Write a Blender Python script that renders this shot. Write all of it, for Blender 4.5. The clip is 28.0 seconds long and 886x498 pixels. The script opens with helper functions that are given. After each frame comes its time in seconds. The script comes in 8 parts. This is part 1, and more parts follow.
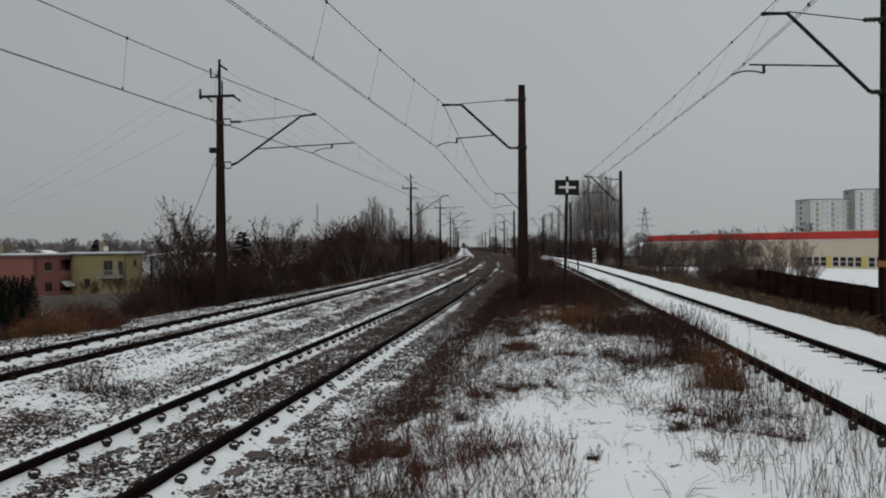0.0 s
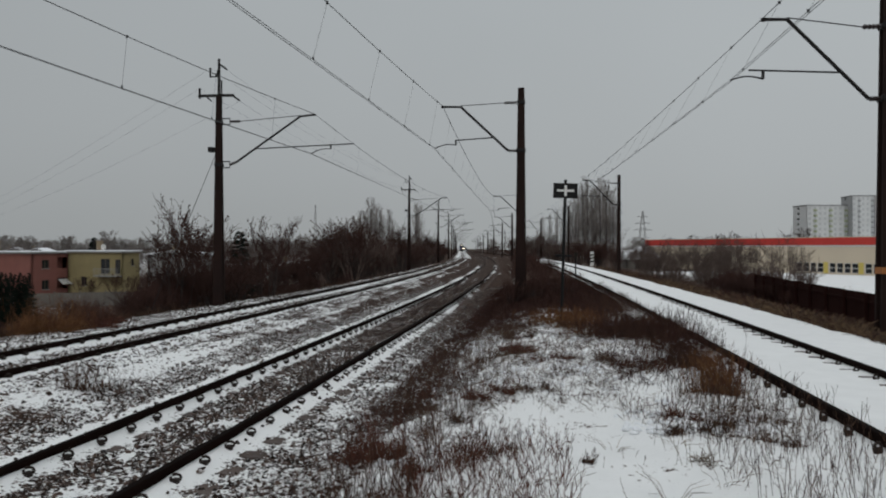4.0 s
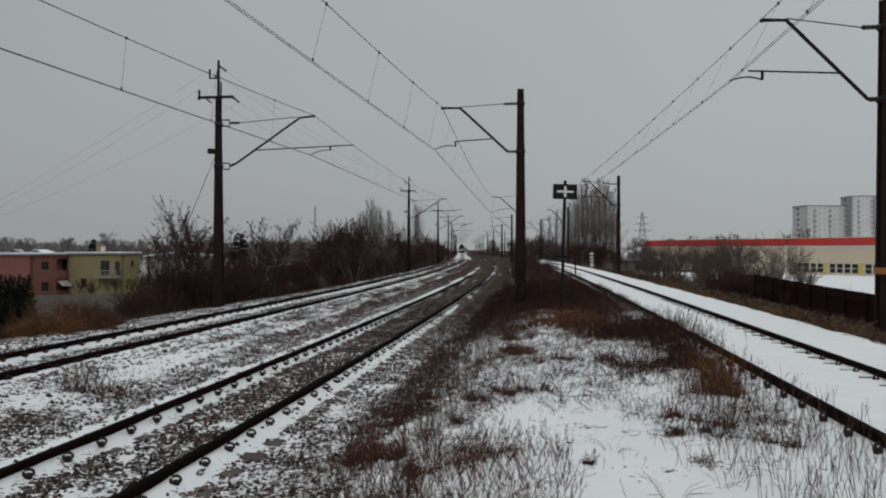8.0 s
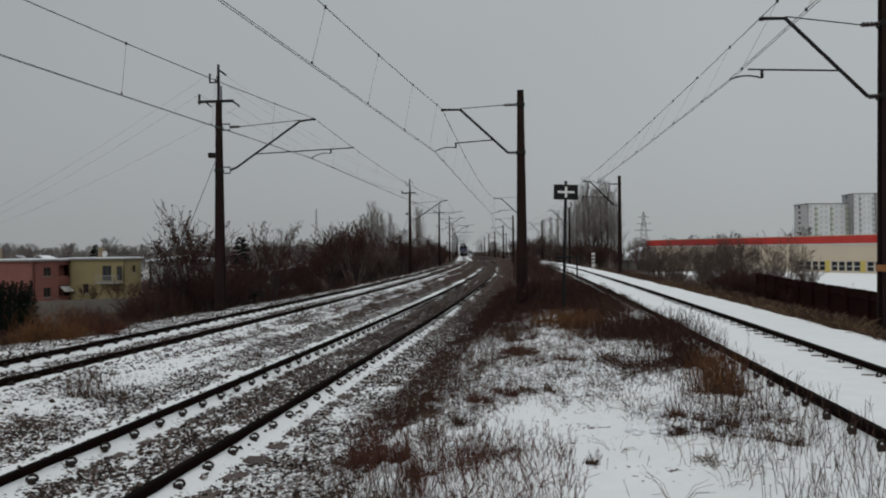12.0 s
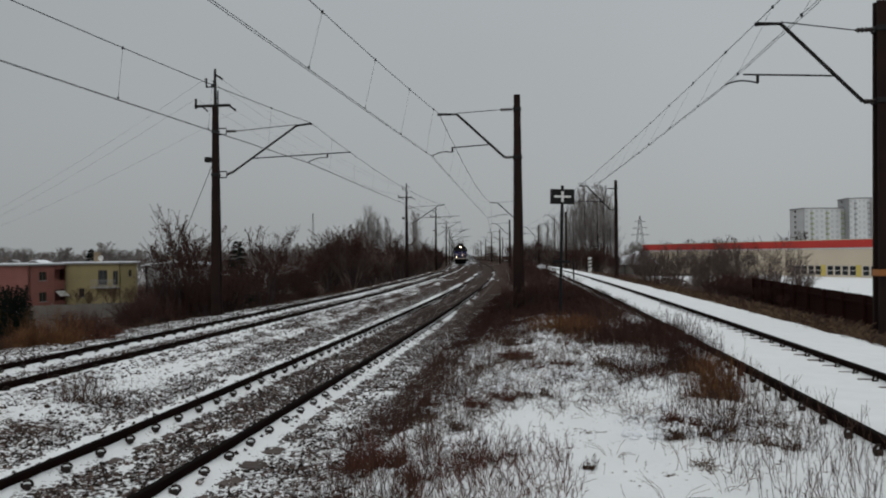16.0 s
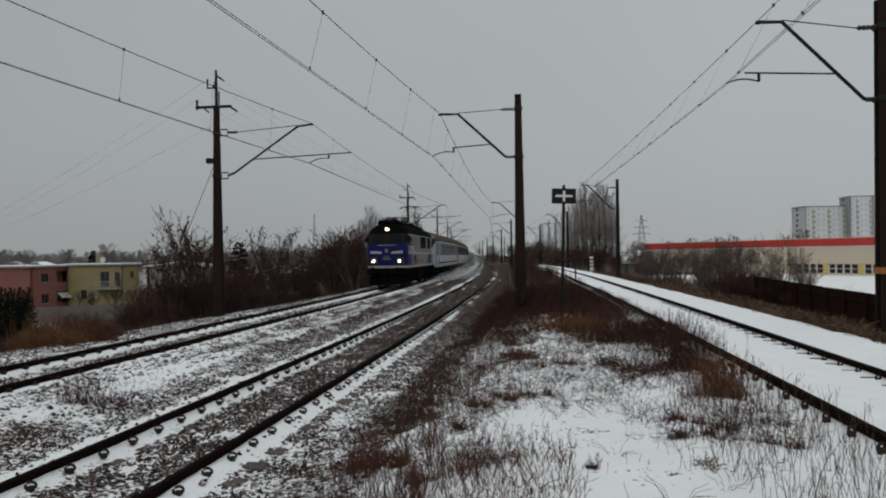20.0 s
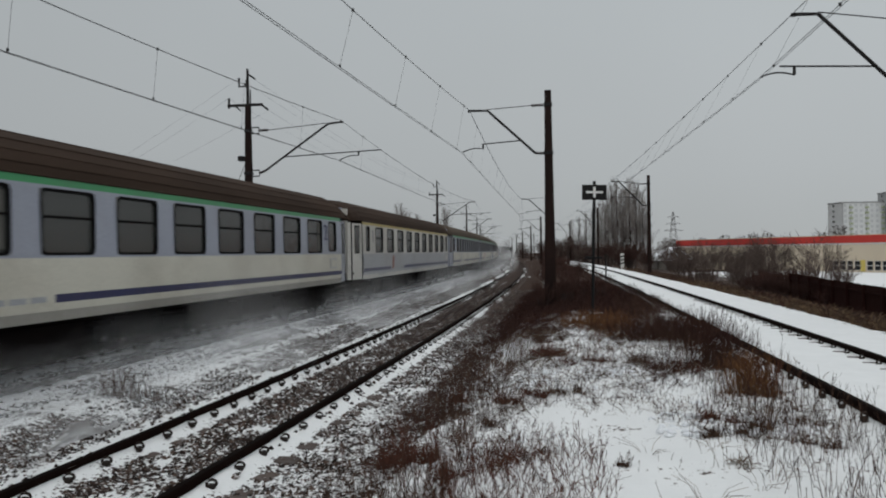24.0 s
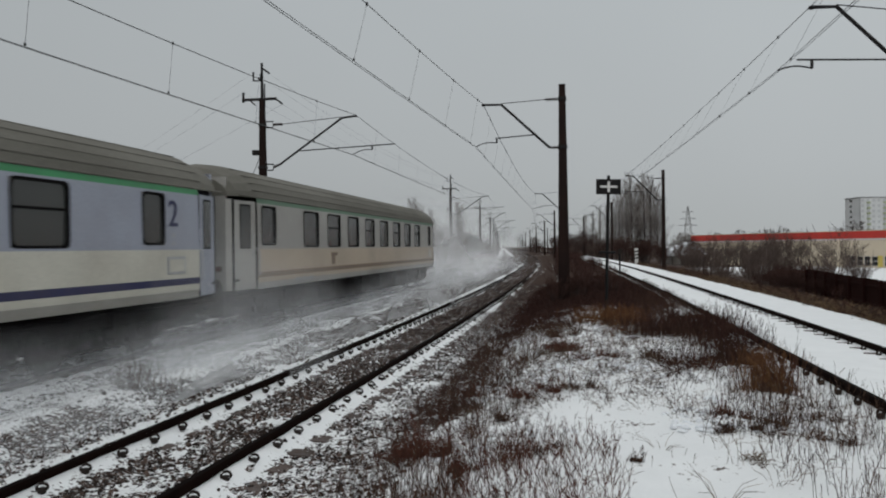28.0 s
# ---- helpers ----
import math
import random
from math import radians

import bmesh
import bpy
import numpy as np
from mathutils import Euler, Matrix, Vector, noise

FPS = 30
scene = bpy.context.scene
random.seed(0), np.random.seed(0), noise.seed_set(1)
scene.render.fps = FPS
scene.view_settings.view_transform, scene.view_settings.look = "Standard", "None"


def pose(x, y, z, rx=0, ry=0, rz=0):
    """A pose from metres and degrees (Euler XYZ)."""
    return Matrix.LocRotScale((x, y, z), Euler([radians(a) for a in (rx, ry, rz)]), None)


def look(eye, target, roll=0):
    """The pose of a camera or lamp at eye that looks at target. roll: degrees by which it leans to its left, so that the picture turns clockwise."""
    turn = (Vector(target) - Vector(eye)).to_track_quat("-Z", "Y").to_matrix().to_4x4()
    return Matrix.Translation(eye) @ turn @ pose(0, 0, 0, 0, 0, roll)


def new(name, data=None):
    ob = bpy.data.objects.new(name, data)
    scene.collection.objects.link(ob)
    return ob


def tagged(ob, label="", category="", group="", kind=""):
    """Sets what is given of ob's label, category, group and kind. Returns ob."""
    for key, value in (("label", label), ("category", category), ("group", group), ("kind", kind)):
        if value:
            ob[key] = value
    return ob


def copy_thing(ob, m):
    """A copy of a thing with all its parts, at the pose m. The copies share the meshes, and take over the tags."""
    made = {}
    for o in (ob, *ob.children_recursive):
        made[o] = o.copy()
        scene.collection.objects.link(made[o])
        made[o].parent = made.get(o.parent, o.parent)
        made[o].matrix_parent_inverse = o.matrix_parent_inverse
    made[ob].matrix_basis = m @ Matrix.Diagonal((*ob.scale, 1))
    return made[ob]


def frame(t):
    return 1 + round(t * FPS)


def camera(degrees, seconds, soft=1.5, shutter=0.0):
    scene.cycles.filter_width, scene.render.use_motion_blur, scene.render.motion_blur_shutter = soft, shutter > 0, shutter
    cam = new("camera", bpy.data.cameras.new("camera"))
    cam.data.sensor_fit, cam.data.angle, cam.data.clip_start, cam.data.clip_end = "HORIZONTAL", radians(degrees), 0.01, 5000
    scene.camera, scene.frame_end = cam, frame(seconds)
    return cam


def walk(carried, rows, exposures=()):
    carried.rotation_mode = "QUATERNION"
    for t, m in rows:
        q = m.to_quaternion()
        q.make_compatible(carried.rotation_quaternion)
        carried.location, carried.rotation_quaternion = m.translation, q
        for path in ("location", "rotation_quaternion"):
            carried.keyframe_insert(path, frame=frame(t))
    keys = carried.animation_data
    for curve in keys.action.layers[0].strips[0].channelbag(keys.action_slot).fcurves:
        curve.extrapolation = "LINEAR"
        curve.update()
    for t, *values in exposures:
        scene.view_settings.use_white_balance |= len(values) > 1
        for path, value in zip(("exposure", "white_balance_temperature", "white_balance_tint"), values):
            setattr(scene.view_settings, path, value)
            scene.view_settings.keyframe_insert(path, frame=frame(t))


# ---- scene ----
cam = camera(61.0, 28.0, soft=2.0, shutter=0.12)
PATH = [
    (0, -0.001, 0, 2.074, 89.799, 0.517, 0.182),
    (0.5, 0.001, 0, 2.077, 89.967, 0.178, -0.093),
    (1, 0, 0, 2.07, 90.034, 0.011, -0.121),
    (1.5, 0.001, 0, 2.074, 90.093, 0.02, -0.062),
    (2, 0.007, 0, 2.074, 90.092, -0, -0.06),
    (2.5, -0.001, 0, 2.074, 89.968, -0.007, -0.065),
    (3, -0.002, 0, 2.075, 90.004, -0.048, -0.011),
    (3.5, -0, 0, 2.073, 89.945, -0.102, 0.021),
    (5.5, -0.003, 0, 2.074, 89.948, -0.058, -0.014),
    (6, -0.001, 0, 2.074, 89.972, -0.018, -0.005),
    (6.5, -0.003, 0, 2.074, 90.011, -0.061, -0.014),
    (7, -0.003, 0, 2.074, 90.011, -0.061, -0.014),
    (7.5, -0.001, 0, 2.074, 90.021, -0.027, -0.006),
    (8, 0, 0, 2.074, 90.028, 0, 0),
    (8.5, 0.003, 0, 2.073, 90.052, 0.071, 0.016),
    (9, 0, 0, 2.073, 90.092, -0.002, 0.001),
    (9.5, 0, 0, 2.073, 90.092, -0.002, 0.001),
    (10, 0, 0, 2.073, 90.156, -0.001, 0.002),
    (10.5, -0.005, 0, 2.074, 90.157, 0.016, -0.07),
    (11, 0.001, 0, 2.073, 90.156, 0.006, -0.059),
    (11.5, -0.002, 0, 2.073, 90.182, 0.1, -0.048),
    (12, 0.003, 0, 2.071, 90.167, 0.58, 0.113),
    (12.5, 0.001, 0, 2.073, 90.191, 0.545, 0.114),
    (14.5, -0, 0, 2.073, 90.455, 0.542, -0.102),
    (15, 0.004, 0, 2.074, 90.499, 0.566, -0.132),
    (15.5, 0.002, 0, 2.073, 90.506, 0.555, -0.154),
    (16, 0.002, 0, 2.074, 90.497, 0.581, -0.144),
    (16.5, -0.001, 0, 2.073, 90.506, 0.567, -0.182),
    (17, -0.004, 0, 2.072, 90.464, 0.538, -0.209),
    (17.5, 0.003, 0, 2.073, 90.451, 0.588, -0.147),
    (18, 0.006, 0, 2.074, 90.495, 0.598, -0.132),
    (18.5, 0.004, 0, 2.073, 90.507, 0.571, -0.139),
    (19, 0.007, 0, 2.073, 90.526, 0.652, -0.118),
    (19.5, 0.004, 0, 2.075, 90.511, 0.728, -0.116),
    (20, -0.002, 0, 2.073, 90.499, 0.844, -0.023),
    (20.5, 0.001, 0, 2.071, 90.48, 0.891, 0.129),
    (21, -0.001, 0, 2.073, 90.449, 0.973, 0.146),
    (21.5, -0.003, 0, 2.075, 90.437, 0.975, 0.187),
    (23.5, -0.007, 0, 2.07, 90.277, 0.815, 2.16),
    (24, -0.007, 0, 2.069, 90.293, 0.851, 2.206),
    (24.5, -0.006, 0, 2.068, 90.265, 0.739, 2.626),
    (25, -0.007, 0, 2.067, 90.259, 0.732, 2.927),
    (25.5, -0.008, 0, 2.067, 90.256, 0.746, 2.984),
    (26, -0.012, 0, 2.068, 90.257, 0.743, 3.052),
    (26.5, -0.011, 0, 2.067, 90.256, 0.721, 3.074),
    (27, -0.012, 0, 2.068, 90.255, 0.772, 3.051),
    (27.5, -0.01, 0, 2.068, 90.074, 0.686, 3.107),
    (28, -0.008, 0, 2.067, 89.875, 0.681, 3.217),
]

walk(cam, [(t, pose(x, y, z, rx, ry, rz)) for t, x, y, z, rx, ry, rz in PATH], [(0, 0.0), (21.5, 0.0), (23.5, 0.15), (28, 0.15)])

# ---- world and light: low overcast winter sky ----
world = bpy.data.worlds.new("world")
scene.world = world
world.use_nodes = True
wn, wl = world.node_tree.nodes, world.node_tree.links
wn.clear()
w_out = wn.new("ShaderNodeOutputWorld")
w_bg = wn.new("ShaderNodeBackground")
w_bg.inputs["Strength"].default_value = 1.0
sky = wn.new("ShaderNodeTexSky")
sky.sky_type = "NISHITA"
sky.sun_disc = False
sky.sun_elevation = radians(22)
sky.sun_rotation = radians(160)
sky.dust_density = 6
sky_grey = wn.new("ShaderNodeHueSaturation")
sky_grey.inputs["Saturation"].default_value = 0.15
sky_grey.inputs["Value"].default_value = 0.08
wl.new(sky.outputs[0], sky_grey.inputs["Color"])
# cloud deck: pale at the horizon, brighter towards the zenith
w_geo = wn.new("ShaderNodeTexCoord")
w_sep = wn.new("ShaderNodeSeparateXYZ")
wl.new(w_geo.outputs["Generated"], w_sep.inputs[0])
deck = wn.new("ShaderNodeValToRGB")
wl.new(w_sep.outputs["Z"], deck.inputs[0])
stops = [(0.0, (0.379, 0.400, 0.405)), (0.10, (0.396, 0.421, 0.433)), (0.32, (0.410, 0.442, 0.458)), (0.6, (0.595, 0.625, 0.640)), (1.0, (0.855, 0.89, 0.90))]
for i, (p, c) in enumerate(stops):
    e = deck.color_ramp.elements[i] if i < 2 else deck.color_ramp.elements.new(p)
    e.position, e.color = p, (*c, 1)
w_noise = wn.new("ShaderNodeTexNoise")
w_noise.inputs["Scale"].default_value = 2.2
w_noise.inputs["Detail"].default_value = 3
wl.new(w_geo.outputs["Generated"], w_noise.inputs["Vector"])
w_var = wn.new("ShaderNodeMapRange")
w_var.inputs["To Min"].default_value = 0.93
w_var.inputs["To Max"].default_value = 1.05
wl.new(w_noise.outputs["Fac"], w_var.inputs["Value"])
w_scale = wn.new("ShaderNodeVectorMath")
w_scale.operation = "SCALE"
wl.new(deck.outputs[0], w_scale.inputs[0])
wl.new(w_var.outputs[0], w_scale.inputs["Scale"])
# the hidden sun brightens one side of the deck
w_side = wn.new("ShaderNodeMapRange")
w_side.inputs["From Min"].default_value = -0.6
w_side.inputs["From Max"].default_value = 0.6
w_side.inputs["To Min"].default_value = 0.87
w_side.inputs["To Max"].default_value = 1.10
wl.new(w_sep.outputs["X"], w_side.inputs["Value"])
w_lean = wn.new("ShaderNodeVectorMath")
w_lean.operation = "SCALE"
wl.new(w_scale.outputs[0], w_lean.inputs[0])
wl.new(w_side.outputs[0], w_lean.inputs["Scale"])
w_mix = wn.new("ShaderNodeMix")
w_mix.data_type = "RGBA"
w_mix.inputs[0].default_value = 0.9
wl.new(sky_grey.outputs[0], w_mix.inputs[6])
wl.new(w_lean.outputs[0], w_mix.inputs[7])
wl.new(w_mix.outputs[2], w_bg.inputs[0])
wl.new(w_bg.outputs[0], w_out.inputs[0])

sun = new("sun", bpy.data.lights.new("sun", "SUN"))
sun.data.energy = 0.3
sun.data.angle = radians(40)
sun.data.color = (1.0, 0.97, 0.93)
sun.matrix_basis = look((0, 0, 50), (25, 45, 12))


# ---- materials ----
def nodes_of(name):
    m = bpy.data.materials.new(name)
    m.use_nodes = True
    nt = m.node_tree
    return m, nt.nodes, nt.links, nt.nodes["Principled BSDF"]


def mat(name, col, col2=None, rough=0.8, metal=0.0, scale=6.0, fine=60.0, bump=0.2, spread=0.5, vary=0.0, stretch=(1, 1, 1), dirt=None, dirt_amount=0.35, spec=0.5):
    """Two-scale procedural surface: broad stains, fine grain, relief, piece-to-piece variation."""
    m, n, l, b = nodes_of(name)
    col2 = col2 or tuple(c * 0.7 for c in col)
    tc = n.new("ShaderNodeTexCoord")
    mp = n.new("ShaderNodeMapping")
    mp.inputs["Scale"].default_value = stretch
    l.new(tc.outputs["Object"], mp.inputs[0])
    big = n.new("ShaderNodeTexNoise")
    big.inputs["Scale"].default_value = scale
    big.inputs["Detail"].default_value = 5
    l.new(mp.outputs[0], big.inputs["Vector"])
    small = n.new("ShaderNodeTexNoise")
    small.inputs["Scale"].default_value = fine
    small.inputs["Detail"].default_value = 3
    l.new(mp.outputs[0], small.inputs["Vector"])
    r = n.new("ShaderNodeMapRange")
    r.inputs["From Min"].default_value = 0.5 - spread / 2
    r.inputs["From Max"].default_value = 0.5 + spread / 2
    l.new(big.outputs["Fac"], r.inputs["Value"])
    mx = n.new("ShaderNodeMix")
    mx.data_type = "RGBA"
    mx.inputs[6].default_value = (*col, 1)
    mx.inputs[7].default_value = (*col2, 1)
    l.new(r.outputs[0], mx.inputs[0])
    g = n.new("ShaderNodeMapRange")
    g.inputs["To Min"].default_value = 0.8
    g.inputs["To Max"].default_value = 1.2
    l.new(small.outputs["Fac"], g.inputs["Value"])
    last = mx.outputs[2]
    if dirt:
        dn = n.new("ShaderNodeTexNoise")
        dn.inputs["Scale"].default_value = scale * 0.6
        dn.inputs["Detail"].default_value = 8
        dn.inputs["Roughness"].default_value = 0.7
        l.new(tc.outputs["Object"], dn.inputs["Vector"])
        dr = n.new("ShaderNodeMapRange")
        dr.inputs["From Min"].default_value = 0.45
        dr.inputs["From Max"].default_value = 0.75
        dr.inputs["To Max"].default_value = dirt_amount
        l.new(dn.outputs["Fac"], dr.inputs["Value"])
        dm = n.new("ShaderNodeMix")
        dm.data_type = "RGBA"
        l.new(dr.outputs[0], dm.inputs[0])
        l.new(last, dm.inputs[6])
        dm.inputs[7].default_value = (*dirt, 1)
        last = dm.outputs[2]
    sc = n.new("ShaderNodeVectorMath")
    sc.operation = "SCALE"
    l.new(last, sc.inputs[0])
    l.new(g.outputs[0], sc.inputs["Scale"])
    last = sc.outputs[0]
    if vary:
        oi = n.new("ShaderNodeObjectInfo")
        v = n.new("ShaderNodeMapRange")
        v.inputs["To Min"].default_value = 1 - vary
        v.inputs["To Max"].default_value = 1 + vary
        l.new(oi.outputs["Random"], v.inputs["Value"])
        s2 = n.new("ShaderNodeVectorMath")
        s2.operation = "SCALE"
        l.new(last, s2.inputs[0])
        l.new(v.outputs[0], s2.inputs["Scale"])
        last = s2.outputs[0]
    l.new(last, b.inputs["Base Color"])
    b.inputs["Roughness"].default_value = rough
    b.inputs["Metallic"].default_value = metal
    b.inputs["Specular IOR Level"].default_value = spec
    if bump:
        bp = n.new("ShaderNodeBump")
        bp.inputs["Strength"].default_value = bump
        bp.inputs["Distance"].default_value = 0.02
        l.new(small.outputs["Fac"], bp.inputs["Height"])
        l.new(bp.outputs[0], b.inputs["Normal"])
    return m


def island_mat(name, col_a, col_b, rough=0.9, third=None):
    """Each loose piece takes its own tone between the colours."""
    m, n, l, b = nodes_of(name)
    g = n.new("ShaderNodeNewGeometry")
    ramp = n.new("ShaderNodeValToRGB")
    ramp.color_ramp.elements[0].color = (*col_a, 1)
    ramp.color_ramp.elements[1].color = (*col_b, 1)
    if third:
        e = ramp.color_ramp.elements.new(0.6)
        e.color = (*third, 1)
    l.new(g.outputs["Random Per Island"], ramp.inputs[0])
    l.new(ramp.outputs[0], b.inputs["Base Color"])
    b.inputs["Roughness"].default_value = rough
    b.inputs["Specular IOR Level"].default_value = 0.2
    return m


def glow_mat(name, col, strength):
    m, n, l, b = nodes_of(name)
    b.inputs["Base Color"].default_value = (*col, 1)
    b.inputs["Emission Color"].default_value = (*col, 1)
    b.inputs["Emission Strength"].default_value = strength
    return m


def glass_mat(name, tint=(0.02, 0.022, 0.025), rough=0.06):
    m, n, l, b = nodes_of(name)
    nz = n.new("ShaderNodeTexNoise")
    nz.inputs["Scale"].default_value = 1.5
    r = n.new("ShaderNodeMapRange")
    r.inputs["To Min"].default_value = rough
    r.inputs["To Max"].default_value = rough + 0.2
    l.new(nz.outputs["Fac"], r.inputs["Value"])
    l.new(r.outputs[0], b.inputs["Roughness"])
    b.inputs["Base Color"].default_value = (*tint, 1)
    b.inputs["Specular IOR Level"].default_value = 0.5
    return m


def ground_material():
    """Snow lying unevenly over brown dead grass and grit; the sheet's 'cover' says how much snow lies."""
    m, n, l, b = nodes_of("snowy_ground")
    tc = n.new("ShaderNodeTexCoord")
    at = n.new("ShaderNodeAttribute")
    at.attribute_name = "cover"
    grit = n.new("ShaderNodeAttribute")
    grit.attribute_name = "grit"
    n1 = n.new("ShaderNodeTexNoise")
    n1.inputs["Scale"].default_value = 2.2
    n1.inputs["Detail"].default_value = 9
    n1.inputs["Roughness"].default_value = 0.68
    l.new(tc.outputs["Object"], n1.inputs["Vector"])
    n2 = n.new("ShaderNodeTexNoise")
    n2.inputs["Scale"].default_value = 21
    n2.inputs["Detail"].default_value = 4
    n2.inputs["Roughness"].default_value = 0.6
    l.new(tc.outputs["Object"], n2.inputs["Vector"])
    mixn = n.new("ShaderNodeMath")
    mixn.operation = "MULTIPLY_ADD"
    l.new(n2.outputs["Fac"], mixn.inputs[0])
    mixn.inputs[1].default_value = 1.1
    l.new(n1.outputs["Fac"], mixn.inputs[2])
    # snow where noise < cover
    sub = n.new("ShaderNodeMath")
    sub.operation = "SUBTRACT"
    l.new(at.outputs["Fac"], sub.inputs[0])
    nr = n.new("ShaderNodeMapRange")
    nr.inputs["From Min"].default_value = 0.68
    nr.inputs["From Max"].default_value = 1.42
    l.new(mixn.outputs[0], nr.inputs["Value"])
    l.new(nr.outputs[0], sub.inputs[1])
    edge = n.new("ShaderNodeMapRange")
    edge.inputs["From Min"].default_value = -0.02
    edge.inputs["From Max"].default_value = 0.07
    l.new(sub.outputs[0], edge.inputs["Value"])
    dirt = n.new("ShaderNodeValToRGB")
    dirt.color_ramp.elements[0].color = (0.014, 0.008, 0.006, 1)
    dirt.color_ramp.elements[0].position = 0.3
    dirt.color_ramp.elements[1].color = (0.07, 0.038, 0.025, 1)
    dirt.color_ramp.elements[1].position = 0.7
    l.new(n2.outputs["Fac"], dirt.inputs[0])
    stone = n.new("ShaderNodeValToRGB")
    stone.color_ramp.elements[0].color = (0.017, 0.011, 0.009, 1)
    stone.color_ramp.elements[0].position = 0.35
    stone.color_ramp.elements[1].color = (0.085, 0.056, 0.045, 1)
    stone.color_ramp.elements[1].position = 0.75
    vor = n.new("ShaderNodeTexVoronoi")
    vor.inputs["Scale"].default_value = 18
    l.new(tc.outputs["Object"], vor.inputs["Vector"])
    l.new(vor.outputs["Color"], stone.inputs[0])
    dm = n.new("ShaderNodeMix")
    dm.data_type = "RGBA"
    l.new(grit.outputs["Fac"], dm.inputs[0])
    l.new(dirt.outputs[0], dm.inputs[6])
    l.new(stone.outputs[0], dm.inputs[7])
    snow = n.new("ShaderNodeValToRGB")
    snow.color_ramp.elements[0].color = (0.74, 0.755, 0.765, 1)
    snow.color_ramp.elements[1].color = (0.90, 0.915, 0.925, 1)
    l.new(n1.outputs["Fac"], snow.inputs[0])
    mx = n.new("ShaderNodeMix")
    mx.data_type = "RGBA"
    l.new(edge.outputs[0], mx.inputs[0])
    l.new(dm.outputs[2], mx.inputs[6])
    l.new(snow.outputs[0], mx.inputs[7])
    l.new(mx.outputs[2], b.inputs["Base Color"])
    b.inputs["Roughness"].default_value = 0.85
    b.inputs["Specular IOR Level"].default_value = 0.06
    bh = n.new("ShaderNodeMath")
    bh.operation = "MULTIPLY_ADD"
    l.new(edge.outputs[0], bh.inputs[0])
    bh.inputs[1].default_value = 0.5
    l.new(n2.outputs["Fac"], bh.inputs[2])
    bp = n.new("ShaderNodeBump")
    bp.inputs["Strength"].default_value = 0.6
    bp.inputs["Distance"].default_value = 0.03
    l.new(bh.outputs[0], bp.inputs["Height"])
    l.new(bp.outputs[0], b.inputs["Normal"])
    return m


GROUND = ground_material()
SNOW = mat("snow", (0.86, 0.88, 0.91), (0.74, 0.77, 0.81), rough=0.8, scale=3, fine=30, bump=0.3)
RAIL = mat("rusty_rail", (0.012, 0.0064, 0.005), (0.0065, 0.004, 0.0034), rough=0.95, metal=0.0, scale=4, fine=80, dirt=(0.022, 0.010, 0.007), spec=.02)
RAIL_TOP = mat("worn_rail_head", (0.0095, 0.0068, 0.006), (0.0065, 0.005, 0.0046), rough=0.9, metal=0.0, spec=.02, scale=5, fine=60, bump=0.05)
CONCRETE = mat("sleeper_concrete", (0.17, 0.13, 0.11), (0.09, 0.068, 0.058), rough=0.9, scale=3, fine=40, vary=0.2)
IRON = mat("dark_iron", (0.02, 0.017, 0.016), (0.035, 0.025, 0.02), rough=0.8, scale=9, spec=.15)


def snowy_stone(name, low, high):
    """Dark ballast stone, each of its own tone, with fresh snow lying on the faces that look up."""
    m, n, l, b = nodes_of(name)
    g = n.new("ShaderNodeNewGeometry")
    ramp = n.new("ShaderNodeValToRGB")
    ramp.color_ramp.elements[0].color = (0.015, 0.011, 0.0095, 1)
    ramp.color_ramp.elements[1].color = (0.115, 0.08, 0.066, 1)
    e = ramp.color_ramp.elements.new(.6)
    e.color = (0.04, 0.027, 0.022, 1)
    l.new(g.outputs["Random Per Island"], ramp.inputs[0])
    sep = n.new("ShaderNodeSeparateXYZ")
    l.new(g.outputs["Normal"], sep.inputs[0])
    nz = n.new("ShaderNodeTexNoise")
    nz.inputs["Scale"].default_value = 45
    l.new(g.outputs["Position"], nz.inputs["Vector"])
    lean = n.new("ShaderNodeMath")
    lean.operation = "MULTIPLY_ADD"
    l.new(nz.outputs["Fac"], lean.inputs[0])
    lean.inputs[1].default_value = .7
    l.new(sep.outputs["Z"], lean.inputs[2])
    r = n.new("ShaderNodeMapRange")
    r.inputs["From Min"].default_value, r.inputs["From Max"].default_value = low, high
    l.new(lean.outputs[0], r.inputs["Value"])
    mx = n.new("ShaderNodeMix")
    mx.data_type = "RGBA"
    l.new(r.outputs[0], mx.inputs[0])
    l.new(ramp.outputs[0], mx.inputs[6])
    mx.inputs[7].default_value = (0.84, 0.855, 0.87, 1)
    l.new(mx.outputs[2], b.inputs["Base Color"])
    b.inputs["Roughness"].default_value = .9
    b.inputs["Specular IOR Level"].default_value = .15
    return m


SNOWY_STONE = snowy_stone("snow_capped_stone", 1.08, 1.3)
MAST = mat("mast_brown", (0.023, 0.013, 0.011), (0.012, 0.0075, 0.007), rough=0.85, scale=2.5, fine=50, stretch=(1, 1, 0.3), dirt=(0.036, 0.016, 0.010), spec=.12)
STEEL = mat("arm_steel", (0.018, 0.016, 0.016), (0.010, 0.009, 0.009), rough=0.7, spec=.2)
WIRE = mat("wire", (0.02, 0.02, 0.022), (0.012, 0.012, 0.012), rough=0.6, metal=0.3, bump=0)
PORCELAIN = mat("insulator", (0.035, 0.022, 0.02), (0.02, 0.015, 0.015), rough=0.3)
BLACK = mat("black_paint", (0.006, 0.006, 0.007), (0.010, 0.009, 0.009), rough=0.65, spec=.2)
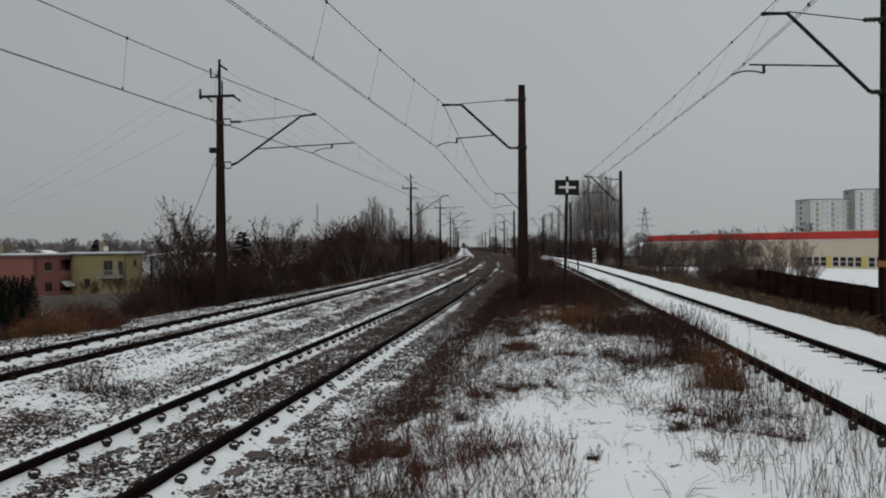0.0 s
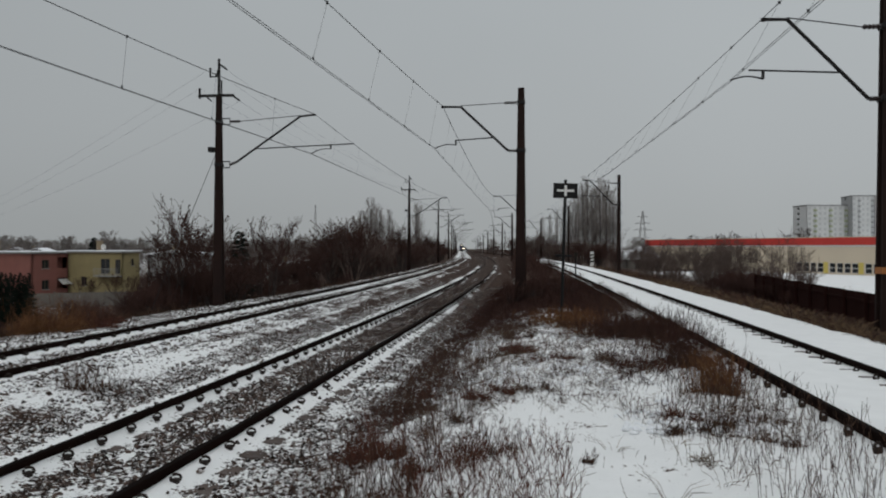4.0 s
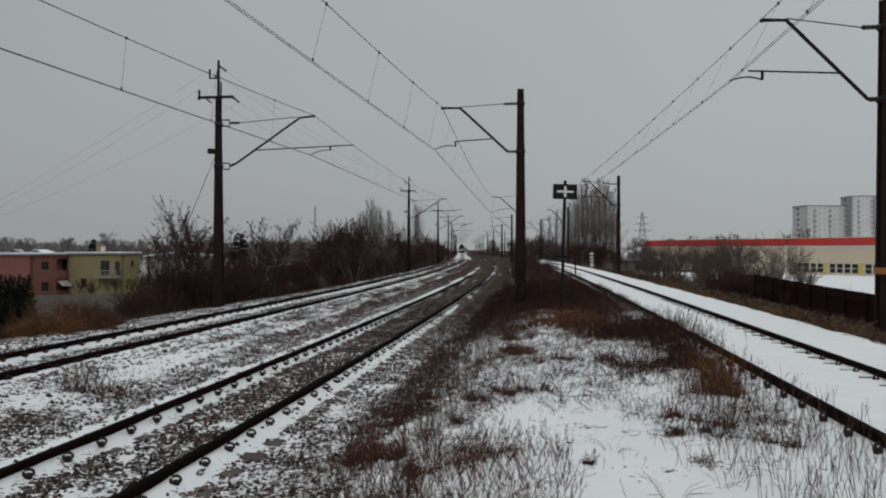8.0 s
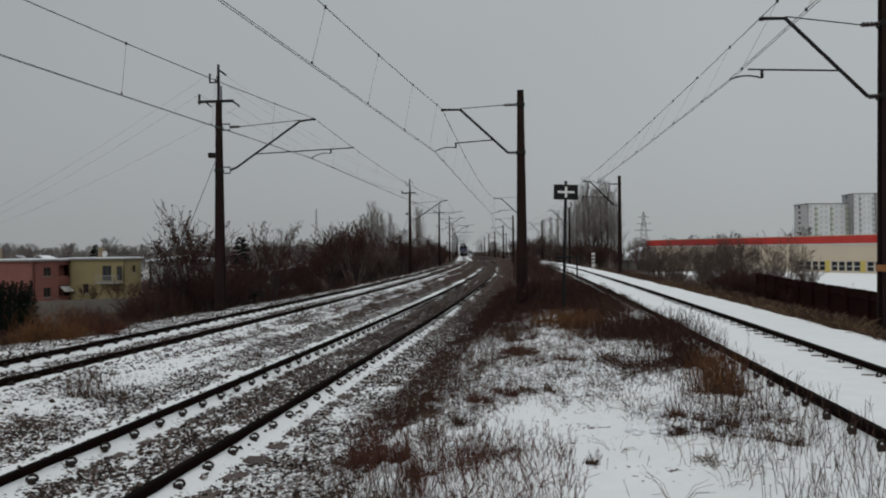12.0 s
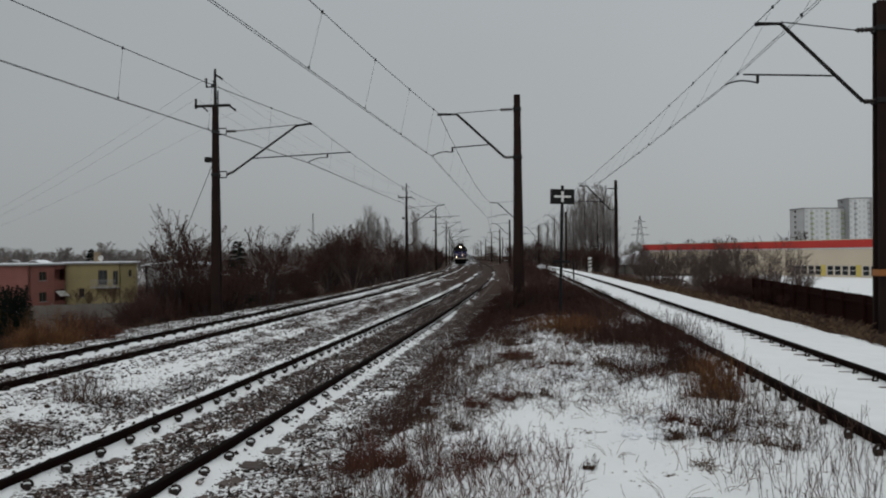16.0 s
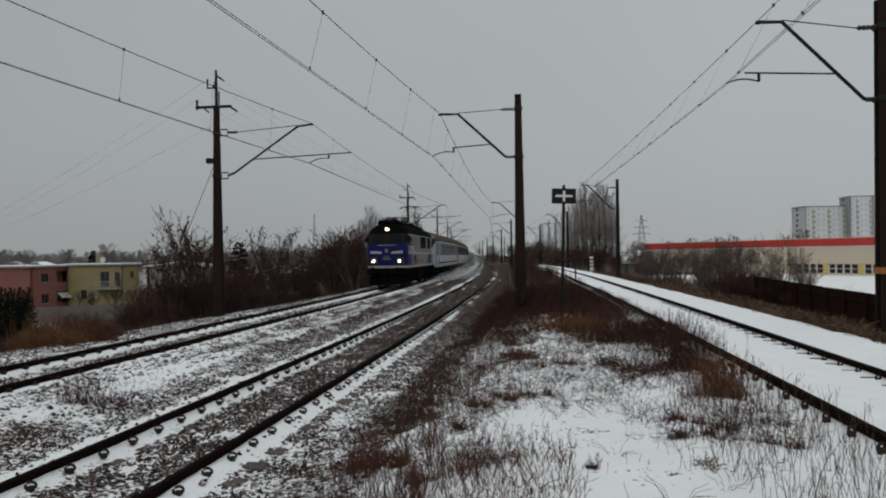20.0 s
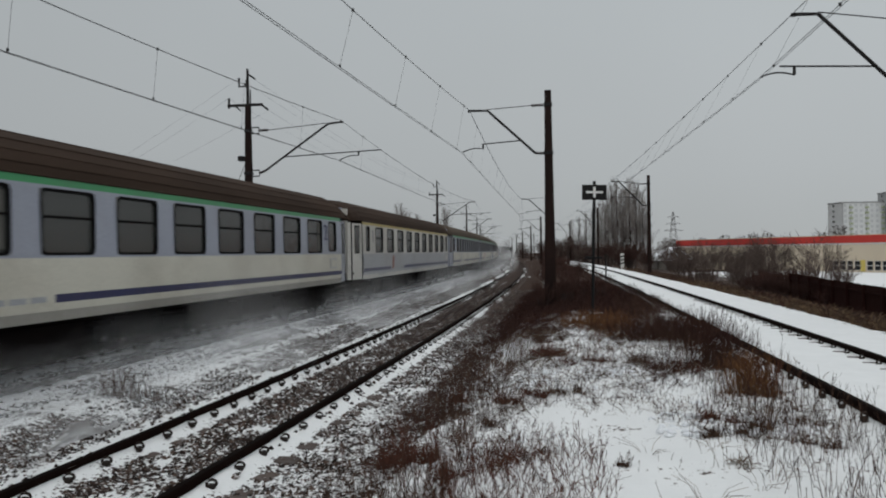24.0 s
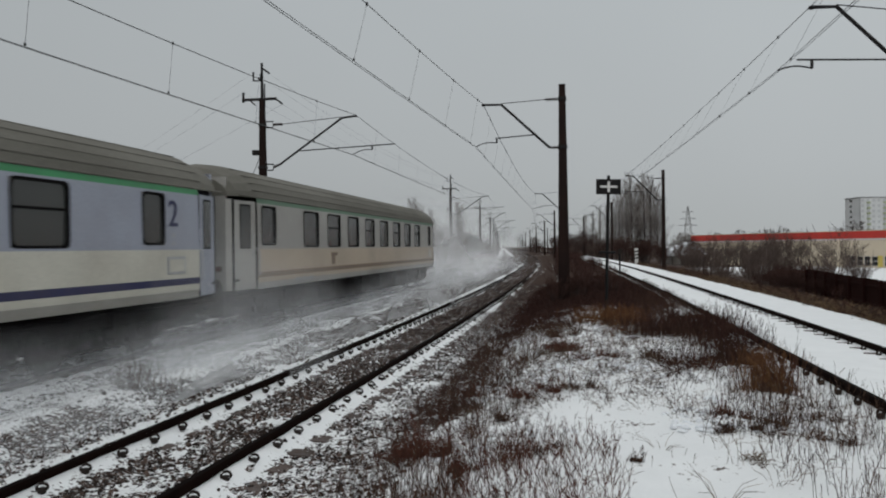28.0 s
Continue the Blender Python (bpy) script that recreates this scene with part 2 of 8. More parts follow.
WHITE = mat("white_paint", (0.72, 0.72, 0.70), (0.6, 0.6, 0.58), rough=0.6, bump=0.05)
BARK = mat("bark", (0.034, 0.021, 0.017), (0.017, 0.011, 0.010), rough=0.95, scale=4, fine=40)
TWIG = mat("twigs", (0.064, 0.034, 0.028), (0.034, 0.0175, 0.0145), rough=0.95, scale=0.6, fine=20, bump=0, vary=0.3, spec=0.15)
# distant twigs: haze is mixed into this paler grey
TWIG_HAZE = mat("hazed_twigs", (0.19, 0.168, 0.158), (0.13, 0.114, 0.107), rough=0.95, scale=0.6, fine=20, bump=0, vary=0.2, spec=0.15)
GRASS = island_mat("dry_grass", (0.020, 0.011, 0.009), (0.13, 0.078, 0.052), third=(0.050, 0.027, 0.019))
GRASS_RED = island_mat("russet_weed", (0.038, 0.014, 0.010), (0.14, 0.055, 0.034), third=(0.075, 0.028, 0.019))
GRASS_MAROON = island_mat("dark_red_brown_grass", (0.014, 0.007, 0.006), (0.075, 0.031, 0.022), third=(0.034, 0.0145, 0.0115))
GRASS_GOLD = island_mat("golden_grass", (0.06, 0.026, 0.012), (0.23, 0.115, 0.05), third=(0.12, 0.055, 0.024))
STRAW = island_mat("pale_straw", (0.06, 0.042, 0.03), (0.26, 0.2, 0.14), third=(0.13, 0.095, 0.065))
TAN = island_mat("tan_grass", (0.035, 0.022, 0.014), (0.18, 0.115, 0.066), third=(0.085, 0.054, 0.033))
TWIG_MID = mat("brown_grey_twigs", (0.11, 0.082, 0.072), (0.065, 0.048, 0.042), rough=0.95, scale=0.6, fine=20, bump=0, vary=0.25, spec=0.15)


# ---- mesh tools ----
class Shape:
    """Collects vertices and faces, each face with a material number."""

    def __init__(self):
        self.v, self.f, self.m = [], [], []

    def add(self, verts, faces, mi=0):
        k = len(self.v)
        self.v.extend(verts)
        for f in faces:
            self.f.append(tuple(i + k for i in f))
            self.m.append(mi)
        return self

    def box(self, x0, x1, y0, y1, z0, z1, mi=0, b=0.0):
        if b <= 0:
            vs = [(x, y, z) for z in (z0, z1) for y in (y0, y1) for x in (x0, x1)]
            fs = [(0, 2, 3, 1), (4, 5, 7, 6), (0, 1, 5, 4), (2, 6, 7, 3), (0, 4, 6, 2), (1, 3, 7, 5)]
            return self.add(vs, fs, mi)
        # chamfered upright edges and top
        ring = lambda i, z: [(x0 + i + b, y0 + i, z), (x1 - i - b, y0 + i, z), (x1 - i, y0 + i + b, z), (x1 - i, y1 - i - b, z),
                             (x1 - i - b, y1 - i, z), (x0 + i + b, y1 - i, z), (x0 + i, y1 - i - b, z), (x0 + i, y0 + i + b, z)]
        vs = ring(b, z0) + ring(0, z0 + b) + ring(0, z1 - b) + ring(b, z1)
        fs = [tuple(range(7, -1, -1)), tuple(range(24, 32))]
        for lv in range(3):
            fs += [(lv * 8 + i, lv * 8 + (i + 1) % 8, lv * 8 + 8 + (i + 1) % 8, lv * 8 + 8 + i) for i in range(8)]
        return self.add(vs, fs, mi)

    def tube(self, p, q, r0, r1=None, n=8, mi=0, caps=True):
        p, q = Vector(p), Vector(q)
        r1 = r0 if r1 is None else r1
        d = (q - p).normalized()
        a = d.orthogonal().normalized()
        c = d.cross(a)
        vs = []
        for o, r in ((p, r0), (q, r1)):
            for i in range(n):
                t = 2 * math.pi * i / n
                vs.append(tuple(o + (a * math.cos(t) + c * math.sin(t)) * r))
        fs = [(i, (i + 1) % n, n + (i + 1) % n, n + i) for i in range(n)]
        if caps:
            fs += [tuple(range(n - 1, -1, -1)), tuple(range(n, 2 * n))]
        return self.add(vs, fs, mi)

    def pipe(self, pts, r, n=6, mi=0):
        # one continuous bent rod
        P = [Vector(p) for p in pts]
        shut = (P[0] - P[-1]).length < 1e-6
        rings = []
        for i, p in enumerate(P):
            d = (P[min(i + 1, len(P) - 1)] - P[max(i - 1, 0)])
            if d.length < 1e-6 or (shut and i in (0, len(P) - 1)):
                d = P[1] - P[-2]
            d.normalize()
            side = Vector((0, 0, 1)) if abs(d.z) < .8 else Vector((1, 0, 0))
            a = d.cross(side).normalized()
            c = d.cross(a)
            rings.append([tuple(p + (a * math.cos(2 * math.pi * k / n) + c * math.sin(2 * math.pi * k / n)) * r) for k in range(n)])
        return self.rings(rings, mi)

    def rings(self, rings, mi=0, closed=True, caps=True):
        n = len(rings[0])
        vs = [p for r in rings for p in r]
        fs = []
        for k in range(len(rings) - 1):
            for i in range(n if closed else n - 1):
                j = (i + 1) % n
                fs.append((k * n + i, k * n + j, k * n + n + j, k * n + n + i))
        if caps:
            fs += [tuple(range(n - 1, -1, -1)), tuple(range((len(rings) - 1) * n, len(rings) * n))]
        return self.add(vs, fs, mi)

    def lathe(self, prof, n=12, mi=0, centre=(0, 0, 0), axis="z"):
        rings = []
        for r, h in prof:
            ring = []
            for i in range(n):
                t = 2 * math.pi * i / n
                a, b = r * math.cos(t), r * math.sin(t)
                p = {"z": (a, b, h), "x": (h, a, b), "y": (b, h, a)}[axis]
                ring.append((p[0] + centre[0], p[1] + centre[1], p[2] + centre[2]))
            rings.append(ring)
        return self.rings(rings, mi)

    def weld(self):
        """Joins vertices that coincide."""
        seen, remap, vs = {}, [], []
        for v in self.v:
            k = (round(v[0], 4), round(v[1], 4), round(v[2], 4))
            if k not in seen:
                seen[k] = len(vs)
                vs.append(v)
            remap.append(seen[k])
        self.v, self.f = vs, [tuple(remap[i] for i in f) for f in self.f]
        return self

    def mesh(self, name, mats, smooth=False):
        me = bpy.data.meshes.new(name)
        me.from_pydata([tuple(v) for v in self.v], [], self.f)
        mats = mats if isinstance(mats, (list, tuple)) else [mats]
        for m in mats:
            me.materials.append(m)
        if len(mats) > 1:
            me.polygons.foreach_set("material_index", self.m)
        if smooth:
            me.polygons.foreach_set("use_smooth", [True] * len(me.polygons))
        me.update()
        return me


def part(name, shape, mats, parent, label="", at=None, smooth=False):
    """One mesh object under a thing or part."""
    me = shape if isinstance(shape, bpy.types.Mesh) else shape.mesh(name, mats, smooth)
    ob = new(name, me)
    ob.parent = parent
    if at is not None:
        ob.matrix_basis = at if isinstance(at, Matrix) else Matrix.Translation(at)
    if label:
        ob["label"] = label
    return ob


def thing(name, label, category, group="", at=None, kind=""):
    ob = new(name)
    ob.empty_display_size = 0.2
    if at is not None:
        ob.matrix_basis = at if isinstance(at, Matrix) else Matrix.Translation(at)
    return tagged(ob, label, category, group, kind)


# ---- plan of the three tracks ----
BEND = ((0, 30, 60, 90, 120, 150, 190), (0.6597, 0.8701, 0.8516, 0.7137, 0.6008, 0.4463, 0.3085))
S0, S1, STEP = -260.0, 1200.0, 1.0


def run_curve(x0, turn, bend):
    s = np.arange(S0, S1, STEP)
    k = np.interp(s, BEND[0], bend, right=0.0) * 1e-3
    i0 = int(-S0 / STEP)
    th = np.cumsum(k) * STEP
    th = turn + th - th[i0]
    x = np.cumsum(-np.sin(th)) * STEP
    y = np.cumsum(np.cos(th)) * STEP
    return s, x - x[i0] + x0, y - y[i0], th


CURVE_B = run_curve(-4.4297, -0.146, BEND[1])
CURVE_C = run_curve(3.6948, -0.1286, (0.6967, 0.6967, 0.6967, 0.6967, 0.6967, 0.6967, 0.6967))
SPACING = 4.9318          # from the middle track to the outer one
Z_B, Z_A, Z_C = 0.0, 0.131, 0.5028   # rail heads


def along(curve, s, o=0.0):
    """Place and heading at s metres along a track, o metres to its right."""
    ss, x, y, th = curve
    t = float(np.interp(s, ss, th))
    return float(np.interp(s, ss, x)) + o * math.cos(t), float(np.interp(s, ss, y)) + o * math.sin(t), t


def x_of(curve, y):
    return float(np.interp(y, curve[2], curve[1]))


def ground_profile(y):
    """Breaks (distance right of the middle track, height, snow cover, grit) of the cross-section at y."""
    uc = x_of(CURVE_C, y) - x_of(CURVE_B, y)
    ua = -SPACING
    za, zc = Z_A, Z_C
    far = -3.9
    k = float(np.interp(y, (15, 45), (1.0, .6)))   # the outer shoulder narrows along the line
    p = [(-3000, -6, .45, 0), (-400, -6, .5, 0), (-60, far, .45, 0), (-26, far, .15, 0), (-15.5, -1.9, .02, 0), (ua - 6.6 * k, -.62, .05, 0), (ua - 5.4 * k, -.30, .36, .3), (ua - 4.6 * k, -.22, .56, .5),
         (ua - 2.7, -.12, .52, .7), (ua - 1.75, za - .2, .62, .8), (ua - 1.2, za - .15, .76, .7), (ua - .82, za - .10, .95, .8), (ua - .68, za - .12, .95, .6), (ua - .5, za - .17, .50, .5), (ua, za - .18, .44, .6), (ua + .5, za - .17, .48, .6), (ua + .68, za - .12, .95, .6), (ua + .82, za - .10, 1.0, .8),
         (ua + 1.1, za - .14, .62, .8), (ua + 1.5, -.10, .60, .6), (ua + 1.9, -.07, .75, .5), (-2.55, -.0, .80, .5), (-2.35, -.05, .68, .7), (-2.15, -.12, .56, .8), (-1.6, -.18, .60, .9), (-1.35, -.17, .9, .9), (-1.05, -.12, .82, .9), (-.82, -.09, .94, .9), (-.68, -.11, .78, .9), (-.54, -.168, .72, 1), (-.46, -.182, .56, 1),
         (-.36, -.18, .68, 1), (.36, -.18, .64, 1), (.5, -.16, .58, 1), (.68, -.12, .8, 1), (.82, -.09, 1.0, .9), (.95, -.115, .88, .9), (1.06, -.174, .72, .9), (1.2, -.188, .62, .9), (1.45, -.186, .58, .9), (1.9, -.19, .56, .8), (2.4, -.14, .60, .5), (3.2, .10, .74, .2), (3.8, .24, .84, 0), (4.2, .30, .9, 0),
         (uc - 2.4, zc - .2, .92, 0), (uc - 1.25, zc - .2, .82, 0), (uc - .9, zc - .13, .8, 0), (uc - .78, zc - .11, 1.1, 0), (uc - .6, zc - .09, 1.2, 0), (uc + .5, zc - .09, 1.2, 0), (uc + .68, zc - .10, 1.2, 0), (uc + .85, zc - .08, 1.2, 0), (uc + 1.3, zc - .07, 1.2, 0),
         (uc + 2.5, zc - .14, 1.12, 0), (uc + 3.1, zc - .3, .62, 0), (uc + 4.0, zc - .55, .2, 0), (uc + 7.5, -.75, .1, 0), (uc + 9.5, -.9, .15, 0), (uc + 14, -1.0, .4, 0), (uc + 25, -1.0, 1.1, 0), (uc + 90, -1.0, 1.1, 0), (uc + 400, -3, .6, 0), (3000, -3, .5, 0)]
    return p


def ground_z(x, y):
    pr = ground_profile(y)
    return float(np.interp(x - x_of(CURVE_B, y), [p[0] for p in pr], [p[1] for p in pr]))


def build_ground():
    us = [-3000, -2000, -1200, -800, -550, -400, -300, -220, -160, -120, -90, -70, -55, -45, -37, -31, -26, -22, -19, -17, -15, -13.5, -12.5, -11.7, -11]
    us += list(np.arange(-10.5, 13.5, 0.16)) + [13.7, 14, 14.5, 15, 16, 17, 18.5, 20, 22, 25, 29, 34, 40, 50, 65, 85, 110, 150, 220, 320, 450, 700, 1100, 1800, 3000]
    ys = list(np.arange(-60, 0, 6)) + list(np.arange(0, 4, .5)) + list(np.arange(4, 14, .16)) + list(np.arange(14, 30, .3)) + list(np.arange(30, 70, .8)) + list(np.arange(70, 160, 3))
    ys += list(np.arange(160, 400, 12)) + [430, 500, 600, 750, 950, 1180, 1600, 2200, 3000]
    us, ys = np.array(us), np.array(ys)
    nu, ny = len(us), len(ys)
    verts, cover, grit = np.zeros((ny, nu, 3)), np.zeros((ny, nu)), np.zeros((ny, nu))
    for j, y in enumerate(ys):
        xb = x_of(CURVE_B, min(y, 1150))
        pr = np.array(ground_profile(min(y, 1150)))
        pr = pr[np.argsort(pr[:, 0])]
        z = np.interp(us, pr[:, 0], pr[:, 1])
        cover[j], grit[j] = np.interp(us, pr[:, 0], pr[:, 2]), np.interp(us, pr[:, 0], pr[:, 3])
        uc = x_of(CURVE_C, min(y, 1150)) - xb
        for i, u in enumerate(us):
            x = xb + u
            if abs(u) < 30 and 0 < y < 160:
                nz = noise.noise((x * .9, y * .9, 0)) * .06 + noise.noise((x * 3.1, y * 3.1, 4)) * .03 + noise.noise((x * 7.1, y * 7.1, 2)) * .014
                calm = 0.25 if (abs(u) < 1.6 or abs(u + SPACING) < 1.6 or abs(u - uc) < 1.5) else 1.0
                z[i] += nz * calm
                # the ballast lies barer further along the line
                bare = min(1, max(0, (y - 12) / 22))
                if -2.4 < u < 3.4 and abs(abs(u) - .9) > .28:
                    cover[j, i] -= (.5 if u > 1.2 else .38 if u > -.6 else .26 if u < -1.4 else .08) * bare
                if abs(u) < .5:
                    cover[j, i] += .22 * noise.noise((x * 2.2, y * .5, 31)) + .12 * noise.noise((x * 5, y * 3, 8)) - .1
                if abs(abs(u) - .9) <= .28:
                    cover[j, i] -= bare * (.34 if u > 0 else .14) + .55 * bare * noise.noise((x * .8, y * .22, 21)) + .3 * bare * noise.noise((x * 3, y * 1.5, 22))
                if 1.1 < abs(u) < 4.5:
                    cover[j, i] += .16 * noise.noise((x * 2.5, y * 1.2, 41))
                if y > 28 and -SPACING - 3 < u < uc - 1:
                    cover[j, i] += .42 * noise.noise((x * 1.9, y * .12, 44)) + .15 * noise.noise((x * 2.5, y * .5, 45)) - .02
                if -SPACING + 1.0 < u < -2.0:
                    cover[j, i] += .34 * noise.noise((x * .8, y * .3, 12)) + .18 * noise.noise((x * 2.2, y * .9, 13)) - .17 * bare
                    z[i] += max(0, .07 * noise.noise((x * 1.3, y * .8, 27)) + .05 * noise.noise((x * 2.7, y * 1.9, 28)))
                if abs(u + SPACING) < 2.4:
                    cover[j, i] -= .04 * bare
                if y > 40 and -SPACING - 2.5 < u < 1.4:
                    cover[j, i] -= .24 * min(1, (y - 40) / 30)
                if y > 30 and abs(u) < .6:
                    cover[j, i] += .7 * noise.noise((u * 5, y * .07, 73)) * min(1, (y - 30) / 15)
                if y > 30 and 1.0 < u < 3.0:
                    cover[j, i] += (.75 * noise.noise((u * 2.6, y * .05, 71)) + .3 * noise.noise((u * 5, y * .2, 72)) - .1) * min(1, (y - 30) / 20)
                    grit[j, i] *= 1 - .7 * min(1, (y - 30) / 15)
                if uc + 1.9 < u < uc + 3.4:
                    cover[j, i] += .5 * noise.noise((x * .7, y * .5, 61))
                # patches of dead growth between the tracks
                if 2.6 < u < uc - 1.0:
                    c = noise.noise((x * .35, y * .22, 9)) + .5 * noise.noise((x * 1.1, y * .8, 2))
                    far_brown = min(1, max(0, (y - 18.5) / 7))
                    cover[j, i] += .34 * c - .75 * far_brown * min(1, max(.25, (u - 2.6) / 1.2)) + (.1 if y < 7 else -.06) + (.3 * noise.noise((x * 4.2, y * 4.2, 51)) if y > 6 else .1 * noise.noise((x * 3, y * 3, 52)))
                    z[i] += (.05 * noise.noise((x * 2.6, y * 2.2, 14)) + .035 * noise.noise((x * 5.5, y * 5, 15))) * min(1, max(0, (y - 6) / 2))
            if y > 100 and -90 < u < uc + 160 and (abs(u - uc) > 2 or y > 118) and abs(u + SPACING) > 1.9:
                cover[j, i] = min(cover[j, i], .25 + .2 * noise.noise((x * .05, y * .03, 6)))
            if y >= 160 or abs(u) >= 30:
                if u < -20 or u > uc + 20:
                    z[i] += noise.noise((x * .01, y * .01, 3)) * .6
        verts[j, :, 0], verts[j, :, 1], verts[j, :, 2] = xb + us, y, z
    idx = np.arange(ny * nu).reshape(ny, nu)
    faces = np.stack([idx[:-1, :-1], idx[:-1, 1:], idx[1:, 1:], idx[1:, :-1]], -1).reshape(-1, 4)
    me = bpy.data.meshes.new("ground")
    me.from_pydata(verts.reshape(-1, 3).tolist(), [], faces.tolist())
    me.materials.append(GROUND)
    for nm, arr in (("cover", cover), ("grit", grit)):
        a = me.attributes.new(nm, "FLOAT", "POINT")
        a.data.foreach_set("value", arr.ravel())
    me.polygons.foreach_set("use_smooth", [True] * len(me.polygons))
    return tagged(new("ground", me), "uneven ground under thin patchy snow and dead grass", "ground", kind="structure")


build_ground()

# ---- rails ----
RAIL_SECTION = [(-.075, -.172), (.075, -.172), (.075, -.16), (.012, -.135), (.010, -.05), (.036, -.038), (.036, -.008), (.028, 0), (-.028, 0), (-.036, -.008), (-.036, -.038), (-.010, -.05), (-.012, -.135), (-.075, -.16)]


def rail_mesh(curve, o, z, s0, s1):
    sh = Shape()
    cuts = list(np.arange(s0, 60, 1.5)) + list(np.arange(60, 200, 4)) + list(np.arange(200, s1 + 1, 20))
    rings = []
    for s in cuts:
        x, y, t = along(curve, s, o)
        rings.append([(x + a * math.cos(t), y + a * math.sin(t), z + b) for a, b in RAIL_SECTION])
    n = len(RAIL_SECTION)
    sh.rings(rings, 0)
    for k in range(len(sh.f)):
        if len(sh.f[k]) == 4 and k % n in (6, 7, 8):
            sh.m[k] = 1
    return sh


def build_track(name, curve, shift, z, label, s_end):
    tr = thing(name, label, "railway track", kind="structure")
    for o in (-.753, .753):
        part("rail", rail_mesh(curve, shift + o, z, -30, s_end), [RAIL, RAIL_TOP], tr)
    return tr


TRACK_A = build_track("track_outer", CURVE_B, -SPACING, Z_A, "snow-dusted main-line track with rusty rails", 700)
TRACK_B = build_track("track_middle", CURVE_B, 0, Z_B, "main-line track with rusty rails on brown gritty ballast", 700)
TRACK_C = build_track("track_siding", CURVE_C, 0, Z_C, "snow-filled side track with dark rails", 400)

# ---- overhead line ----
def insulator(p, q, parent, name="insulator"):
    """Ribbed rod between two points."""
    sh = Shape()
    p, q = Vector(p), Vector(q)
    d = q - p
    n = 5
    for i in range(n):
        a, b = p + d * (i / n), p + d * ((i + .55) / n)
        sh.tube(a, b, .055, n=8)
        sh.tube(b, p + d * ((i + 1) / n), .03, n=6)
    return part(name, sh, PORCELAIN, parent)


def steady_curve(a, b, sag=.06, n=6):
    a, b = Vector(a), Vector(b)
    return [tuple(a.lerp(b, i / n) + Vector((0, 0, sag * math.sin(math.pi * i / n)))) for i in range(n + 1)]


def post_shape(h, w0, w1, d0, d1, foot=-.9, flange=True):
    """Tapered riveted post of I section with cover plates."""
    sh = Shape()
    rings = []
    for k in range(7):
        f = k / 6
        w, d, z = w0 + (w1 - w0) * f, d0 + (d1 - d0) * f, foot + (h - foot) * f
        t = .22
        rings.append([(-w / 2, -d / 2, z), (w / 2, -d / 2, z), (w / 2, -d / 2 + d * t, z), (w * .12, -d / 2 + d * t * 1.3, z), (w * .12, d / 2 - d * t * 1.3, z), (w / 2, d / 2 - d * t, z),
                      (w / 2, d / 2, z), (-w / 2, d / 2, z), (-w / 2, d / 2 - d * t, z), (-w * .12, d / 2 - d * t * 1.3, z), (-w * .12, -d / 2 + d * t * 1.3, z), (-w / 2, -d / 2 + d * t, z)])
    sh.rings(rings)
    return sh


